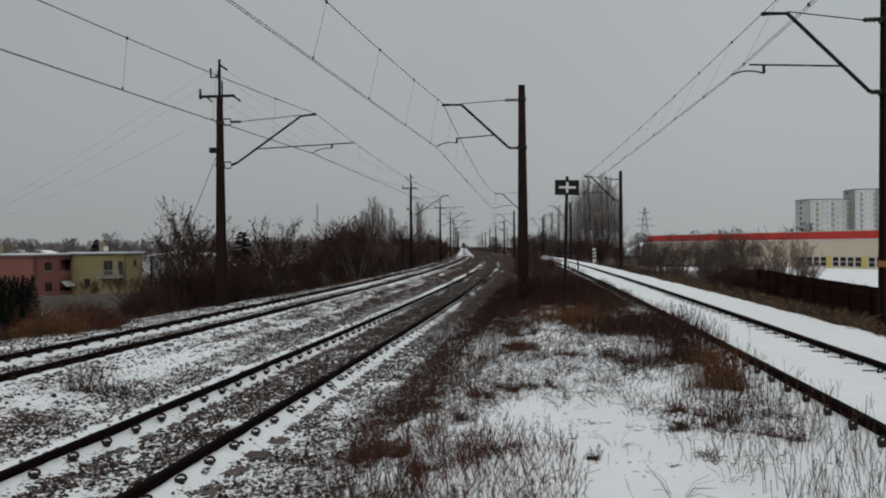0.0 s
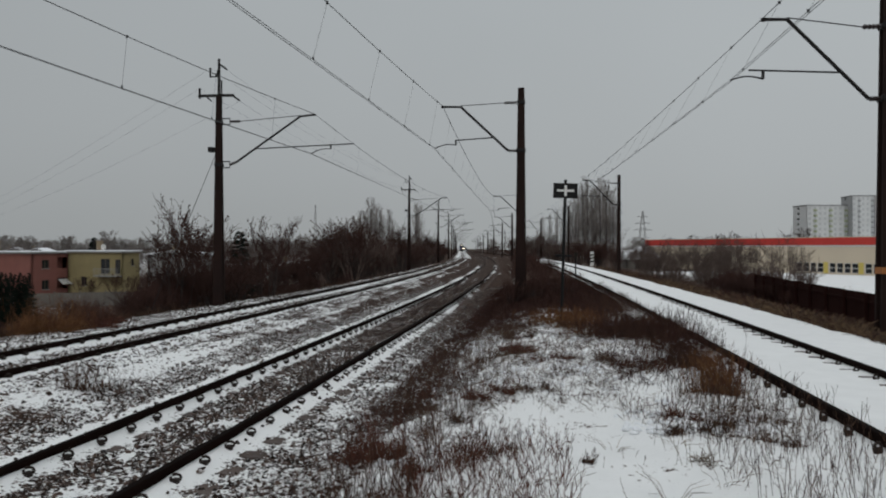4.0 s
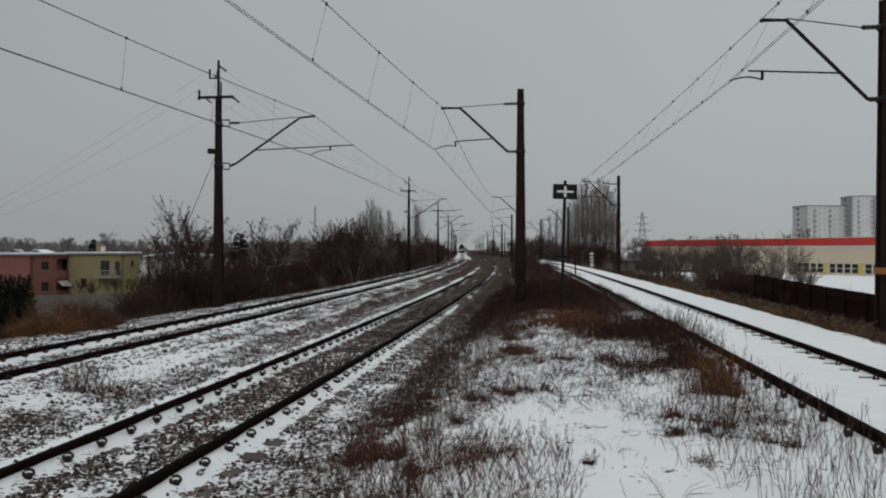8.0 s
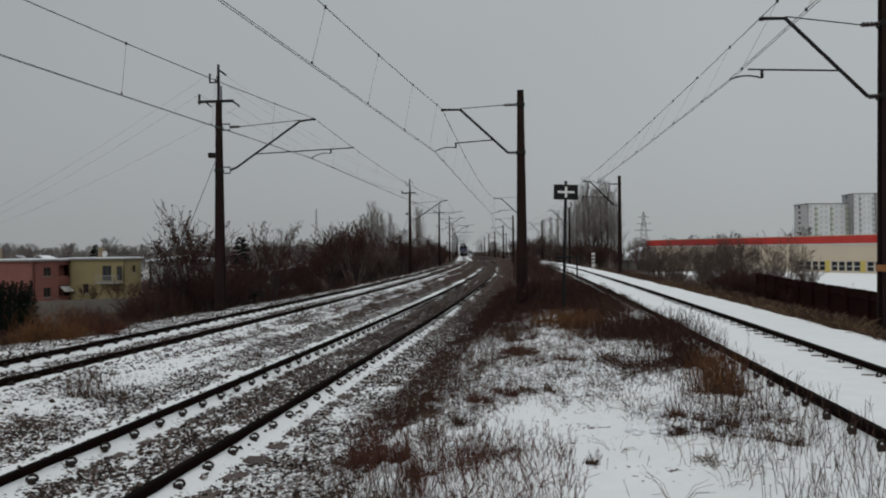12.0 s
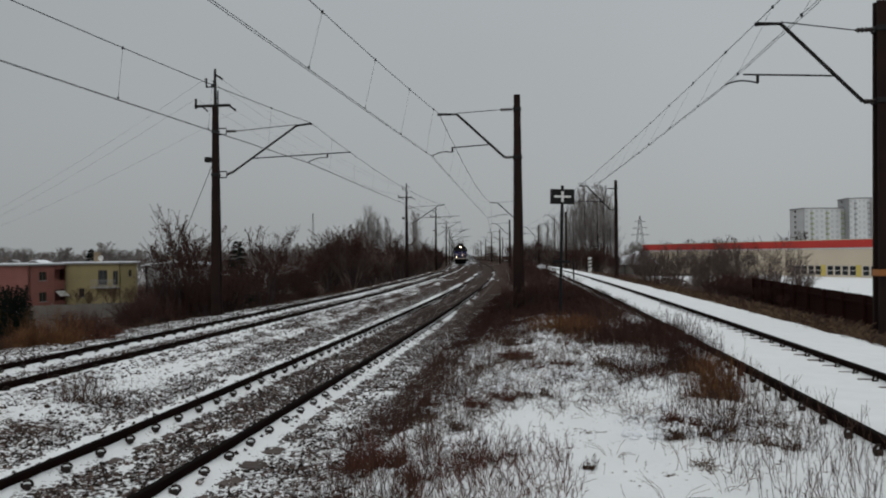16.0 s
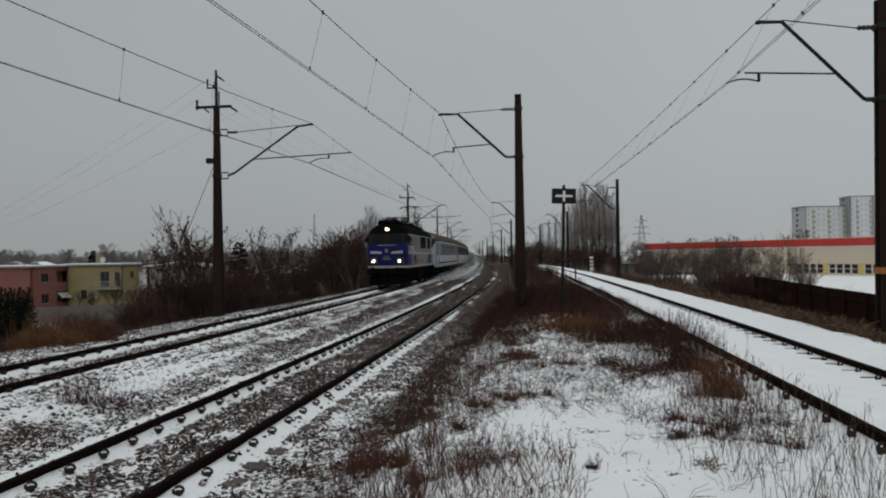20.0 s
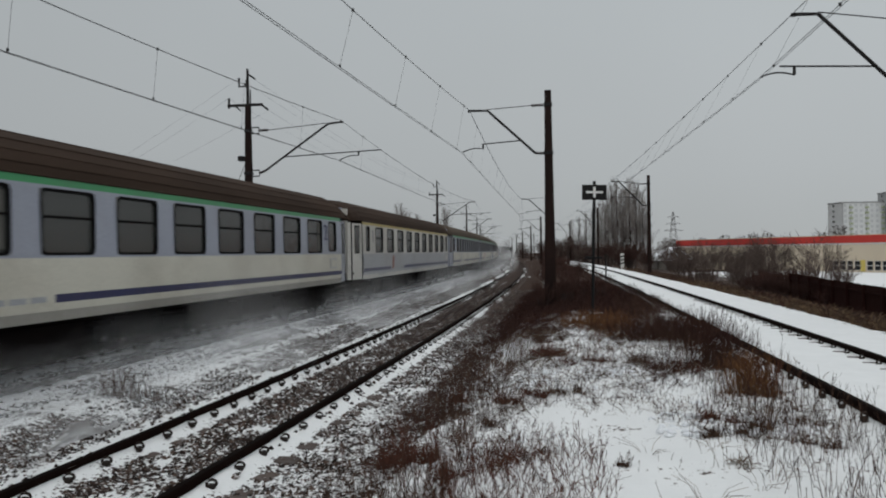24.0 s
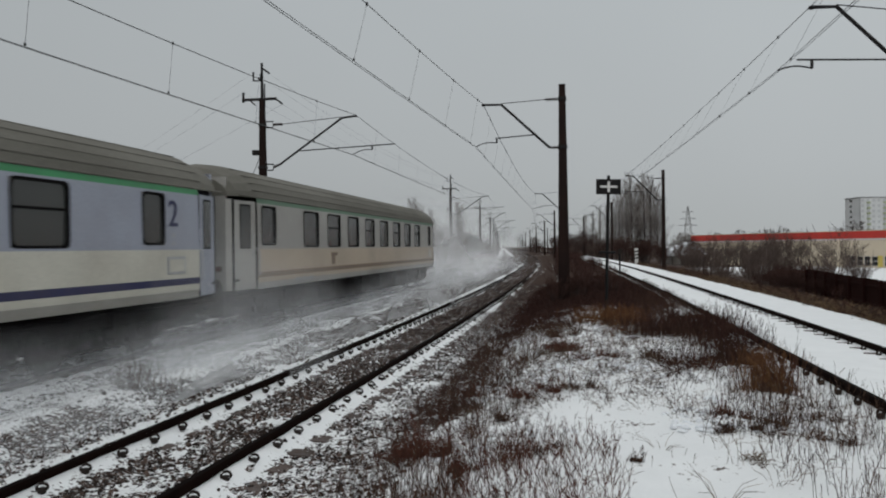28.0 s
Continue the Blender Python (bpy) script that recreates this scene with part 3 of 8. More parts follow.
def make_mast(kind, g):
    """A catenary mast whose bracket reaches along its own +x. Heights are over the rail head."""
    m = thing("catenary_mast", g["label"], "mast", "catenary masts")
    part("post", post_shape(g["top"], g["w0"], g["w1"], g["w0"] * .8, g["w1"] * .8), MAST, m)
    base = Shape().box(-.38, .38, -.38, .38, -1.1, -.38, b=.04)
    part("foundation", base, CONCRETE, m)
    for z in (g["tie"], g["low"]):
        band = Shape()
        f = (z + .9) / (g["top"] + .9)
        w = (g["w0"] + (g["w1"] - g["w0"]) * f) / 2 + .025
        band.box(-w, w, -w * .85, w * .85, z - .06, z + .06, b=.01)
        part("clamp_band", band, STEEL, m)
    bx = g["arm_start"]
    r, tz = g["tip"]
    # upper tie with its insulator
    part("tie_rod", Shape().tube((bx + .42, 0, g["tie"]), (g["knee"][0], 0, g["knee"][1] + .04), .014, n=6), STEEL, m)
    insulator((bx, 0, g["tie"]), (bx + .42, 0, g["tie"]), m)
    if g["bracket"]:
        for z in (g["tie"], g["low"]):
            sh = Shape()
            sh.pipe([(0, 0, z - .12), (bx, 0, z - .12), (bx, 0, z + .12), (0, 0, z + .12)], .028)
            part("bracket", sh, STEEL, m)
    # cantilever
    arm = Shape()
    insulator((bx, 0, g["low"]), (bx + .28, 0, g["low"] + .1 * g["bend"]), m)
    pts = [(bx + .28, 0, g["low"] + .1 * g["bend"])]
    if g["bend"]:
        pts.append((bx + .45, 0, g["low"] + .22))
    pts += [(g["knee"][0], 0, g["knee"][1]), (r, 0, tz)]
    arm.pipe(pts, .042, n=8)
    part("cantilever_arm", arm, STEEL, m)
    reg = Shape().tube((g["reg0"][0], 0, g["reg0"][1]), (g["reg1"][0], 0, g["reg1"][1]), .022, n=6)
    part("registration_arm", reg, STEEL, m)
    hk = Shape()
    hx, hz = g["hook"]
    hk.box(hx - .03, hx + .03, -.02, .02, hz, hz + .18, b=.006)
    hk.pipe(steady_curve((hx, 0, hz), (g["contact"][0], 0, g["contact"][1] + .02), .07), .018)
    part("steady_arm", hk, STEEL, m)
    cl = Shape().box(r - .05, r + .05, -.03, .03, tz - .05, tz + .03, b=.01)
    part("suspension_clamp", cl, STEEL, m)
    if g["feeder"]:
        sh = Shape()
        z = g["cross"]
        sh.box(-.85, .62, -.05, .05, z - .05, z + .05, b=.01)
        sh.pipe([(.55, 0, z), (.85, 0, z - .22)], .04)
        sh.pipe([(-.06, 0, z + 1.0), (-.06, 0, z + .75), (-.36, 0, z + .75), (-.36, 0, z + 1.1)], .04)
        sh.pipe([(0, 0, z + 1.25), (.32, 0, z + 1.02)], .04)
        sh.pipe([(-.8, 0, z - .1), (-.8, 0, z + .3)], .045)
        sh.pipe([(-.5, 0, z - .05), (-.3, 0, z - .22)], .03)
        part("feeder_crossarm", sh, STEEL, m)
        part("top_spar", Shape().tube((0, 0, g["top"] - .2), (0, 0, z + 1.45), .07, .05, n=8).tube((.11, 0, g["top"] - .3), (.11, 0, z + .6), .03, n=6), STEEL, m)
        bx2 = Shape()
        bx2.box(-.42, -.18, -.12, .12, 5.72, 5.92, b=.02)
        part("junction_box", bx2, STEEL, m)
        # slanting stay to the ground behind
        part("guy_wire", Shape().tube((-.15, 0, 5.6), (-2.3, -1.5, -1.1), .012, n=4), WIRE, m)
    return m


GEO_A = dict(label="tall dark steel mast with a feeder crossarm beside the track", top=7.9, w0=.40, w1=.19, tie=6.92, low=5.22, arm_start=.45, bracket=True, bend=1,
             knee=(3.31, 7.06), tip=(3.88, 7.12), reg0=(1.5, 5.83), reg1=(5.45, 5.97), hook=(4.53, 5.78), contact=(3.76, 5.6), feeder=True, cross=7.95)
GEO_B = dict(label="dark brown tapered catenary mast between the tracks", top=7.55, w0=.42, w1=.22, tie=7.06, low=5.42, arm_start=.16, bracket=False, bend=0,
             knee=(2.07, 6.95), tip=(2.70, 6.97), reg0=(.88, 5.88), reg1=(2.28, 5.80), hook=(2.24, 5.64), contact=(2.96, 5.52), feeder=False, cross=0)
GEO_C = dict(label="brown catenary mast beside the snowy side track", top=6.95, w0=.46, w1=.30, tie=6.35, low=4.80, arm_start=.14, bracket=False, bend=0,
             knee=(2.1, 6.56), tip=(2.6, 6.58), reg0=(.98, 5.38), reg1=(2.9, 5.48), hook=(2.6, 5.28), contact=(3.29, 5.25), feeder=False, cross=0)

PLACES_A = [28.9, 77, 117, 160, 204, 250, 300, 350, 400, 450]
PLACES_B = [26.4, 71, 118, 162, 206, 252, 302, 352, 402, 452]
PLACES_C = [16.7, 55.5, 96, 138, 180, 225]


def line_of_masts(kind, g, curve, shift, rail_z, offs, side, places, back):
    """side: +1 with the mast right of its track, -1 left. Returns the wire points mast by mast."""
    first, wires = None, []
    for i, s in enumerate(places):
        off = offs[min(i, len(offs) - 1)]
        x, y, t = along(curve, s, shift + side * off)
        m = Matrix.Translation((x, y, rail_z)) @ Matrix.Rotation(t + (math.pi if side > 0 else 0), 4, "Z")
        if first is None:
            first = make_mast(kind, g)
            first.matrix_basis = m
        else:
            if kind == "c" and i == 1:
                # beyond the first one this line has slimmer posts
                first = make_mast(kind, dict(g, w0=.26, w1=.2))
                first.matrix_basis = m
            else:
                copy_thing(first, m)
        a = m @ Vector((g["tip"][0], 0, g["tip"][1] + .03))
        c = m @ Vector((g["contact"][0], 0, g["contact"][1]))
        f = [m @ Vector(p) for p in ((-.36, 0, g["cross"] + 1.1), (-.8, 0, g["cross"] + .3), (.85, 0, g["cross"] - .24), (.32, 0, g["cross"] + 1.0))] if g["feeder"] else []
        wires.append((a, c, f))
    # one more support behind the viewer
    x, y, t = along(curve, places[0] - 46, shift + side * offs[0])
    m = Matrix.Translation((x, y, rail_z)) @ Matrix.Rotation(t + (math.pi if side > 0 else 0), 4, "Z")
    copy_thing(first, m @ Matrix.Translation((back[0], 0, min(back[3], 0) * .5)))
    f = [m @ Vector(p) for p in ((-.36, 0, g["cross"] + 1.1), (-.8, 0, g["cross"] + .3), (.85, 0, g["cross"] - .24), (.32, 0, g["cross"] + 1.0))] if g["feeder"] else []
    wires.insert(0, (m @ Vector((g["tip"][0] + back[0], 0, g["tip"][1] + back[1])), m @ Vector((g["contact"][0] + back[2], 0, g["contact"][1] + back[3])), []))
    return wires


def sagging(a, b, sag, n):
    return [a.lerp(b, i / n) - Vector((0, 0, sag * 4 * (i / n) * (1 - i / n))) for i in range(n + 1)]


def hang_wires(name, wires, label, sag, first=.06, step=1 / 12):
    cat = thing(name, label, "overhead wires")
    for k, ((a0, c0, f0), (a1, c1, f1)) in enumerate(zip(wires, wires[1:])):
        n = 24 if k < 3 else 8
        ms = sagging(a0, a1, sag, n)
        part("messenger_wire", Shape().pipe([tuple(p) for p in ms], .011 if k < 2 else .007, n=4), WIRE, cat)
        side = (c1 - c0).cross(Vector((0, 0, 1))).normalized() * .026
        ct = sagging(c0, c1, .05, n)
        rw = .007 if k < 2 else .0055
        sh = Shape().pipe([tuple(p + side) for p in ct], rw, n=4)
        part("contact_wire", sh, WIRE, cat)
        part("contact_wire", Shape().pipe([tuple(p - side) for p in ct], rw, n=4), WIRE, cat)
        if k < 4:
            nd = 12 if k < 2 else 7
            for i in range(nd):
                f = first + i * step if k < 2 else (i + .5) / 7
                if f > .98:
                    continue
                u = ms[0].lerp(ms[-1], f) - Vector((0, 0, sag * 4 * f * (1 - f)))
                d = c0.lerp(c1, f)
                part("dropper", Shape().tube(tuple(u), tuple(d), .0035 if k < 1 else .0025, n=4).box(d.x - .016, d.x + .016, d.y - .016, d.y + .016, d.z - .02, d.z + .03).box(u.x - .02, u.x + .02, u.y - .02, u.y + .02, u.z - .03, u.z + .03), WIRE, cat)
        for p, q in zip(f0, f1):
            part("feeder_wire", Shape().pipe([tuple(v) for v in sagging(p, q, .7, 8)], .0035, n=4), WIRE, cat)
    return cat


W_A = line_of_masts("a", GEO_A, CURVE_B, -SPACING, Z_A, (3.45, 3.0), -1, PLACES_A, (-1.0, -0.2, -1.0, -0.25))
W_B = line_of_masts("b", GEO_B, CURVE_B, 0, Z_B, (3.53,), 1, PLACES_B, (1.1, -0.1, 1.1, 0))
W_C = line_of_masts("c", GEO_C, CURVE_C, 0, Z_C, (3.85, 3.1), 1, PLACES_C, (-0.7, 0, 0, 0))
first_c = [o for o in scene.objects if o.name.startswith("catenary_mast") and abs(o.matrix_basis.translation.y - 16.5) < 1.5 and o.matrix_basis.translation.x > 6]
for o in first_c[:1]:
    part("paint_band", Shape().box(-.215, .215, -.18, .18, 1.04, 1.18), mat("orange_paint", (.34, .13, .03), (.26, .09, .025), rough=.8, scale=8), o, "worn orange paint band")
hang_wires("overhead_line", W_A, "dark overhead contact wires with droppers above the outer track", .55, .067, .094)


def build_side_feeder():
    """Three thin wires that leave the crossarm for a pole among the gardens."""
    a = W_A[1][2]
    end = Vector((-44, 65, 3.2))
    pole = thing("utility_pole", "plain wooden utility pole among the gardens", "pole", at=(end.x, end.y, ground_z(end.x, end.y)))
    h = end.z - ground_z(end.x, end.y)
    part("shaft", Shape().tube((0, 0, -.5), (0, 0, h + .3), .13, .09, n=10), MAST, pole)
    part("crossarm", Shape().box(-.9, .9, -.06, .06, h - .1, h, b=.01), MAST, pole)
    w = thing("feeder_line", "three thin feeder wires leading off from the mast", "overhead wires")
    for k in range(3):
        q = end + Vector((-.8 + .8 * k, 0, .05))
        part("feeder_wire", Shape().pipe([tuple(p) for p in sagging(a[k], q, .5, 10)], .0035, n=4), WIRE, w)


build_side_feeder()
hang_wires("overhead_line", W_B, "dark overhead contact wires with droppers above the middle track", .55)
hang_wires("overhead_line", W_C, "dark overhead contact wires with droppers above the side track", .12)


# ---- line-side signs ----
def build_sign():
    x, y = 2.83, 18.0
    z = ground_z(x, y)
    s = thing("railway_sign", "black board with a white cross on a thin black post", "sign", at=Matrix.Translation((x, y, z)) @ Matrix.Rotation(radians(1.6), 4, "Y"))
    top = 3.62 - z
    part("post", Shape().tube((0, 0, -.3), (0, 0, top + .1), .038, n=10), BLACK, s)
    part("board", Shape().box(-.275, .275, -.05, -.03, top - .33, top + .0, b=.006), BLACK, s)
    part("rim", Shape().box(-.29, .29, -.03, -.005, top - .345, top + .015, b=.006), IRON, s)
    part("cross", Shape().box(-.2, .2, -.056, -.052, top - .19, top - .14).box(-.028, .028, -.056, -.052, top - .29, top - .191).box(-.028, .028, -.056, -.052, top - .139, top - .04), WHITE, s, "white painted cross")
    part("crosspiece", Shape().tube((-.2, -.03, 1.6), (.2, -.03, 1.6), .03, n=6), BLACK, s)
    part("clamp", Shape().box(-.05, .05, -.03, .05, top - .2, top - .12, b=.006), IRON, s)
    return s


build_sign()


def build_stake(x, y, h):
    """Thin dark stake with a small plate, beside the side track."""
    s = thing("stake", "thin dark steel stake with a small plate beside the siding", "marker", at=(x, y, ground_z(x, y)))
    part("shaft", Shape().tube((0, 0, -.3), (0, 0, h), .04, n=8), BLACK, s)
    part("plate", Shape().box(-.09, .09, -.05, -.03, h - .22, h + .03, b=.01), IRON, s)
    return s


build_stake(6.69, 38, 1.55)


def build_marker(x, y, zc, h, w):
    z = ground_z(x, y)
    s = thing("marker_post", "white marker post with black bands", "marker", at=(x, y, z))
    part("post", Shape().box(-w / 2, w / 2, -.06, .06, -.2, h, b=.02), WHITE, s)
    for k in range(3):
        zz = h * (.35 + .2 * k)
        part("band", Shape().add([(-w / 2 - .004, -.064, zz), (w / 2 + .004, -.064, zz + .12), (w / 2 + .004, -.064, zz + .30), (-w / 2 - .004, -.064, zz + .18),
                                  (-w / 2 - .004, .064, zz), (w / 2 + .004, .064, zz + .12), (w / 2 + .004, .064, zz + .30), (-w / 2 - .004, .064, zz + .18)],
                                 [(0, 1, 2, 3), (7, 6, 5, 4), (0, 4, 5, 1), (3, 2, 6, 7), (1, 5, 6, 2), (0, 3, 7, 4)]), BLACK, s)
    return s


build_marker(17.8, 90, 0, 2.0, .4)


# ---- buildings ----
PINK = mat("pink_render", (0.25, 0.098, 0.08), (0.2, 0.078, 0.064), rough=0.9, scale=.6, fine=30, dirt=(0.2, 0.1, 0.08))
YELLOW = mat("yellow_render", (0.30, 0.245, 0.12), (0.24, 0.2, 0.1), rough=0.9, scale=.6, fine=30, dirt=(0.25, 0.2, 0.12))
CREAM = mat("cream_panel", (0.60, 0.52, 0.40), (0.55, 0.47, 0.36), rough=0.7, scale=.3, fine=20, bump=.05)
REDBAND = mat("red_fascia", (0.50, 0.035, 0.025), (0.44, 0.03, 0.022), rough=0.5, scale=.5, fine=20, bump=.03)
YPANEL = mat("yellow_panel", (0.62, 0.50, 0.12), (0.55, 0.44, 0.11), rough=0.6, scale=1)
GREYWALL = mat("grey_wall", (0.30, 0.30, 0.30), (0.24, 0.24, 0.24), rough=0.9, scale=.4)
# tower wall paint mixed extra pale to carry the distance haze
PALEWALL = mat("pale_block_wall", (0.66, 0.67, 0.67), (0.58, 0.59, 0.59), rough=0.9, scale=.15, fine=5, bump=.05)
GREENWALL = mat("green_block_wall", (0.42, 0.46, 0.30), (0.36, 0.40, 0.27), rough=0.9, scale=.15, fine=5, bump=.05)
DARKWALL = mat("grey_block_wall", (0.38, 0.385, 0.39), (0.33, 0.335, 0.34), rough=0.9, scale=.15, fine=5, bump=.05)
DIRTY_FENCE = mat("weathered_concrete", (0.17, 0.155, 0.14), (0.11, 0.10, 0.09), rough=.95, scale=1.2, fine=30, dirt=(0.08, 0.065, 0.055))
ROSEWALL = mat("rose_block_wall", (0.50, 0.475, 0.47), (0.45, 0.43, 0.425), rough=0.9, scale=.15, fine=5, bump=.05)
PANE = glass_mat("window_pane")
# far tower panes: distance haze is put into this light tint
FARPANE = glass_mat("haze_paled_pane", (0.5, 0.51, 0.52), .35)
BRICK = mat("chimney_brick", (0.25, 0.2, 0.13), (0.2, 0.15, 0.1), rough=0.9)
ROOFDARK = mat("roof_felt", (0.05, 0.045, 0.045), (0.035, 0.03, 0.03), rough=0.9)


def walled_openings(w, h, openings, t, mi=0):
    """A wall in the xz plane (x 0..w, z 0..h), outer face at y=0, t thick, with real holes (x0, x1, z0, z1)."""
    sh = Shape()
    xs = sorted({0, w, *[o[0] for o in openings], *[o[1] for o in openings]})
    zs = sorted({0, h, *[o[2] for o in openings], *[o[3] for o in openings]})
    solid = lambda i, j: 0 <= i < len(xs) - 1 and 0 <= j < len(zs) - 1 and not any(o[0] <= xs[i] < o[1] and o[2] <= zs[j] < o[3] for o in openings)
    for i in range(len(xs) - 1):
        for j in range(len(zs) - 1):
            if not solid(i, j):
                continue
            a, b, c, d = xs[i], xs[i + 1], zs[j], zs[j + 1]
            sh.add([(a, 0, c), (b, 0, c), (b, 0, d), (a, 0, d)], [(0, 1, 2, 3)], mi)
            sh.add([(a, t, c), (b, t, c), (b, t, d), (a, t, d)], [(3, 2, 1, 0)], mi)
            for di, dj, q in ((-1, 0, [(a, 0, c), (a, t, c), (a, t, d), (a, 0, d)]), (1, 0, [(b, 0, c), (b, 0, d), (b, t, d), (b, t, c)]),
                              (0, -1, [(a, 0, c), (b, 0, c), (b, t, c), (a, t, c)]), (0, 1, [(a, 0, d), (a, t, d), (b, t, d), (b, 0, d)])):
                if not solid(i + di, j + dj):
                    sh.add(q, [(0, 1, 2, 3)], mi)
    return sh


def window_part(parent, o, place, frame_mat=None, depth=.1):
    """Frame, mullion and pane set back in an opening; place maps the wall's space."""
    frame_mat = frame_mat or WHITE
    x0, x1, z0, z1 = o
    e = .06
    sh = Shape().box(x0, x0 + e, depth, depth + .06, z0, z1).box(x1 - e, x1, depth, depth + .06, z0, z1).box(x0 + e, x1 - e, depth, depth + .06, z0, z0 + e).box(x0 + e, x1 - e, depth, depth + .06, z1 - e, z1)
    mid = (x0 + x1) / 2
    sh.box(mid - .03, mid + .03, depth + .005, depth + .055, z0 + e, z1 - e)
    w = part("window", sh, frame_mat, parent, at=place)
    part("pane", Shape().box(x0 + e, x1 - e, depth + .025, depth + .035, z0 + e, z1 - e), PANE, w)
    return w


FRAME_BROWN = mat("brown_window_frame", (0.10, 0.075, 0.055), (0.07, 0.052, 0.04), rough=.7, scale=5)
AWNING = mat("pale_awning", (0.5, 0.5, 0.48), (0.42, 0.42, 0.4), rough=.8, scale=3)


def loggia(parent, o, place, wall, awning):
    """A recessed balcony: back wall with a glazed door, slab, parapet and, below, a slanting awning."""
    x0, x1, z0, z1 = o
    lg = part("loggia", Shape().box(x0, x1, 1.1, 1.2, z0, z1).box(x0, x1, .28, 1.1, z0 - .12, z0 - .004), wall, parent, at=place)
    part("pane", Shape().box(x0 + .3, x0 + 1.1, 1.06, 1.096, z0 + .05, z1 - .3), PANE, lg)
    part("parapet", Shape().box(x0 + .02, x1 - .02, .02, .12, z0 + .004, z0 + .85, b=.02), wall, lg)
    if awning:
        part("awning", Shape().rings([[(x0 + .1, -.02, z1 - .25), (x1 - .1, -.02, z1 - .25), (x1 - .1, -.02, z1 - .2), (x0 + .1, -.02, z1 - .2)], [(x0 + .1, -.95, z1 - .95), (x1 - .1, -.95, z1 - .95), (x1 - .1, -.95, z1 - .9), (x0 + .1, -.95, z1 - .9)]]), AWNING, lg, "pale slanting awning")
    return lg


def flat_house(name, label, at, w, d, h, wall, front, side, balcony=None, chimney_x=.6, loggias=(), dish=None):
    """Cubic two-storey house with a snowy flat roof; front looks to -y, side to +x."""
    hs = thing(name, label, "house", at=at)
    walls = [(Matrix.Identity(4), w, front), (Matrix.Translation((w, 0, 0)) @ Matrix.Rotation(radians(90), 4, "Z"), d, side),
             (Matrix.Translation((w, d, 0)) @ Matrix.Rotation(radians(180), 4, "Z"), w, []), (Matrix.Translation((0, d, 0)) @ Matrix.Rotation(radians(270), 4, "Z"), d, [])]
    for m, ww, ops in walls:
        deep = list(loggias) if ops is side else []
        part("wall", walled_openings(ww, h, ops + deep, .28), wall, hs, at=m)
        for k, o in enumerate(deep):
            loggia(hs, o, m, wall, k > 0)
        for o in ops:
            window_part(hs, o, m, FRAME_BROWN)
            part("window_sill", Shape().box(o[0] - .06, o[1] + .06, -.08, .1, o[2] - .07, o[2] - .004), GREYWALL, hs, at=m)
    roof = part("roof", Shape().box(-.35, w + .35, -.35, d + .35, h + .003, h + .2, b=.03), GREYWALL, hs)
    part("snow_layer", Shape().box(-.33, w + .33, -.33, d + .33, h + .204, h + .36, b=.07), SNOW, roof, "snow lying on the roof")
    part("chimney", Shape().box(w * chimney_x, w * chimney_x + .7, d * .3, d * .3 + .6, h + .2, h + 1.7, b=.02).box(w * chimney_x - .06, w * chimney_x + .76, d * .3 - .06, d * .3 + .66, h + 1.55, h + 1.65), BRICK, hs)
    if dish:
        part("satellite_dish", Shape().tube((dish, .5, h + .2), (dish, .5, h + .8), .03, n=6).lathe([(.02, .32), (.3, .3), (.4, .22), (.41, .22), (.3, .33), (.02, .36)], n=14, centre=(dish, 0, h + .85), axis="y"), WHITE, hs, "white satellite dish")
    part("floor_slab", Shape().box(.3, w - .3, .3, d - .3, h * .5 - .1, h * .5 + .1), GREYWALL, hs)
    if balcony:
        x0, x1, z = balcony
        b = part("balcony", Shape().box(x0, x1, -1.2, -.004, z - .15, z, b=.02), GREYWALL, hs)
        part("handrail", Shape().box(x0, x1, -1.2, -1.15, z + .95, z + 1.02), GREYWALL, b)
        n = int((x1 - x0) / .2)
        for i in range(n + 1):
            xx = x0 + (x1 - x0 - .03) * i / n
            part("baluster", Shape().box(xx, xx + .03, -1.19, -1.16, z + .002, z + .948), GREYWALL, b)
    return hs


def gable_house(label, at, w, d, h, rise, wall):
    hs = thing("house", label, "house", "distant houses", at=at)
    ops = [(w * .15, w * .35, 1.0, 2.3), (w * .6, w * .8, 1.0, 2.3)]
    part("wall", walled_openings(w, h, ops, .3), wall, hs)
    for o in ops:
        window_part(hs, o, Matrix.Identity(4))
    for m, ww in ((Matrix.Translation((w, 0, 0)) @ Matrix.Rotation(radians(90), 4, "Z"), d), (Matrix.Translation((w, d, 0)) @ Matrix.Rotation(radians(180), 4, "Z"), w), (Matrix.Translation((0, d, 0)) @ Matrix.Rotation(radians(270), 4, "Z"), d)):
        part("wall", walled_openings(ww, h, [], .3), wall, hs, at=m)
    for y in (.0, d - .3):
        part("gable", Shape().rings([[(0, y, h + .002), (w, y, h + .002), (w / 2, y, h + rise)], [(0, y + .3, h + .002), (w, y + .3, h + .002), (w / 2, y + .3, h + rise)]]), wall, hs)
    for sx in (0, 1):
        e = lambda x: w - x if sx else x
        q = [(e(-.5), h - .5 * rise / (w / 2)), (e(w / 2), h + rise), (e(w / 2), h + rise + .22), (e(-.5), h - .5 * rise / (w / 2) + .22)]
        part("roof", Shape().rings([[(a, -.4, b + .02) for a, b in q], [(a, d + .4, b + .02) for a, b in q]]), SNOW, hs, "roof slope covered in snow")
    part("chimney", Shape().box(w * .3, w * .3 + .6, d * .5, d * .5 + .6, h + rise * .4, h + rise + .9), BRICK, hs)
    return hs


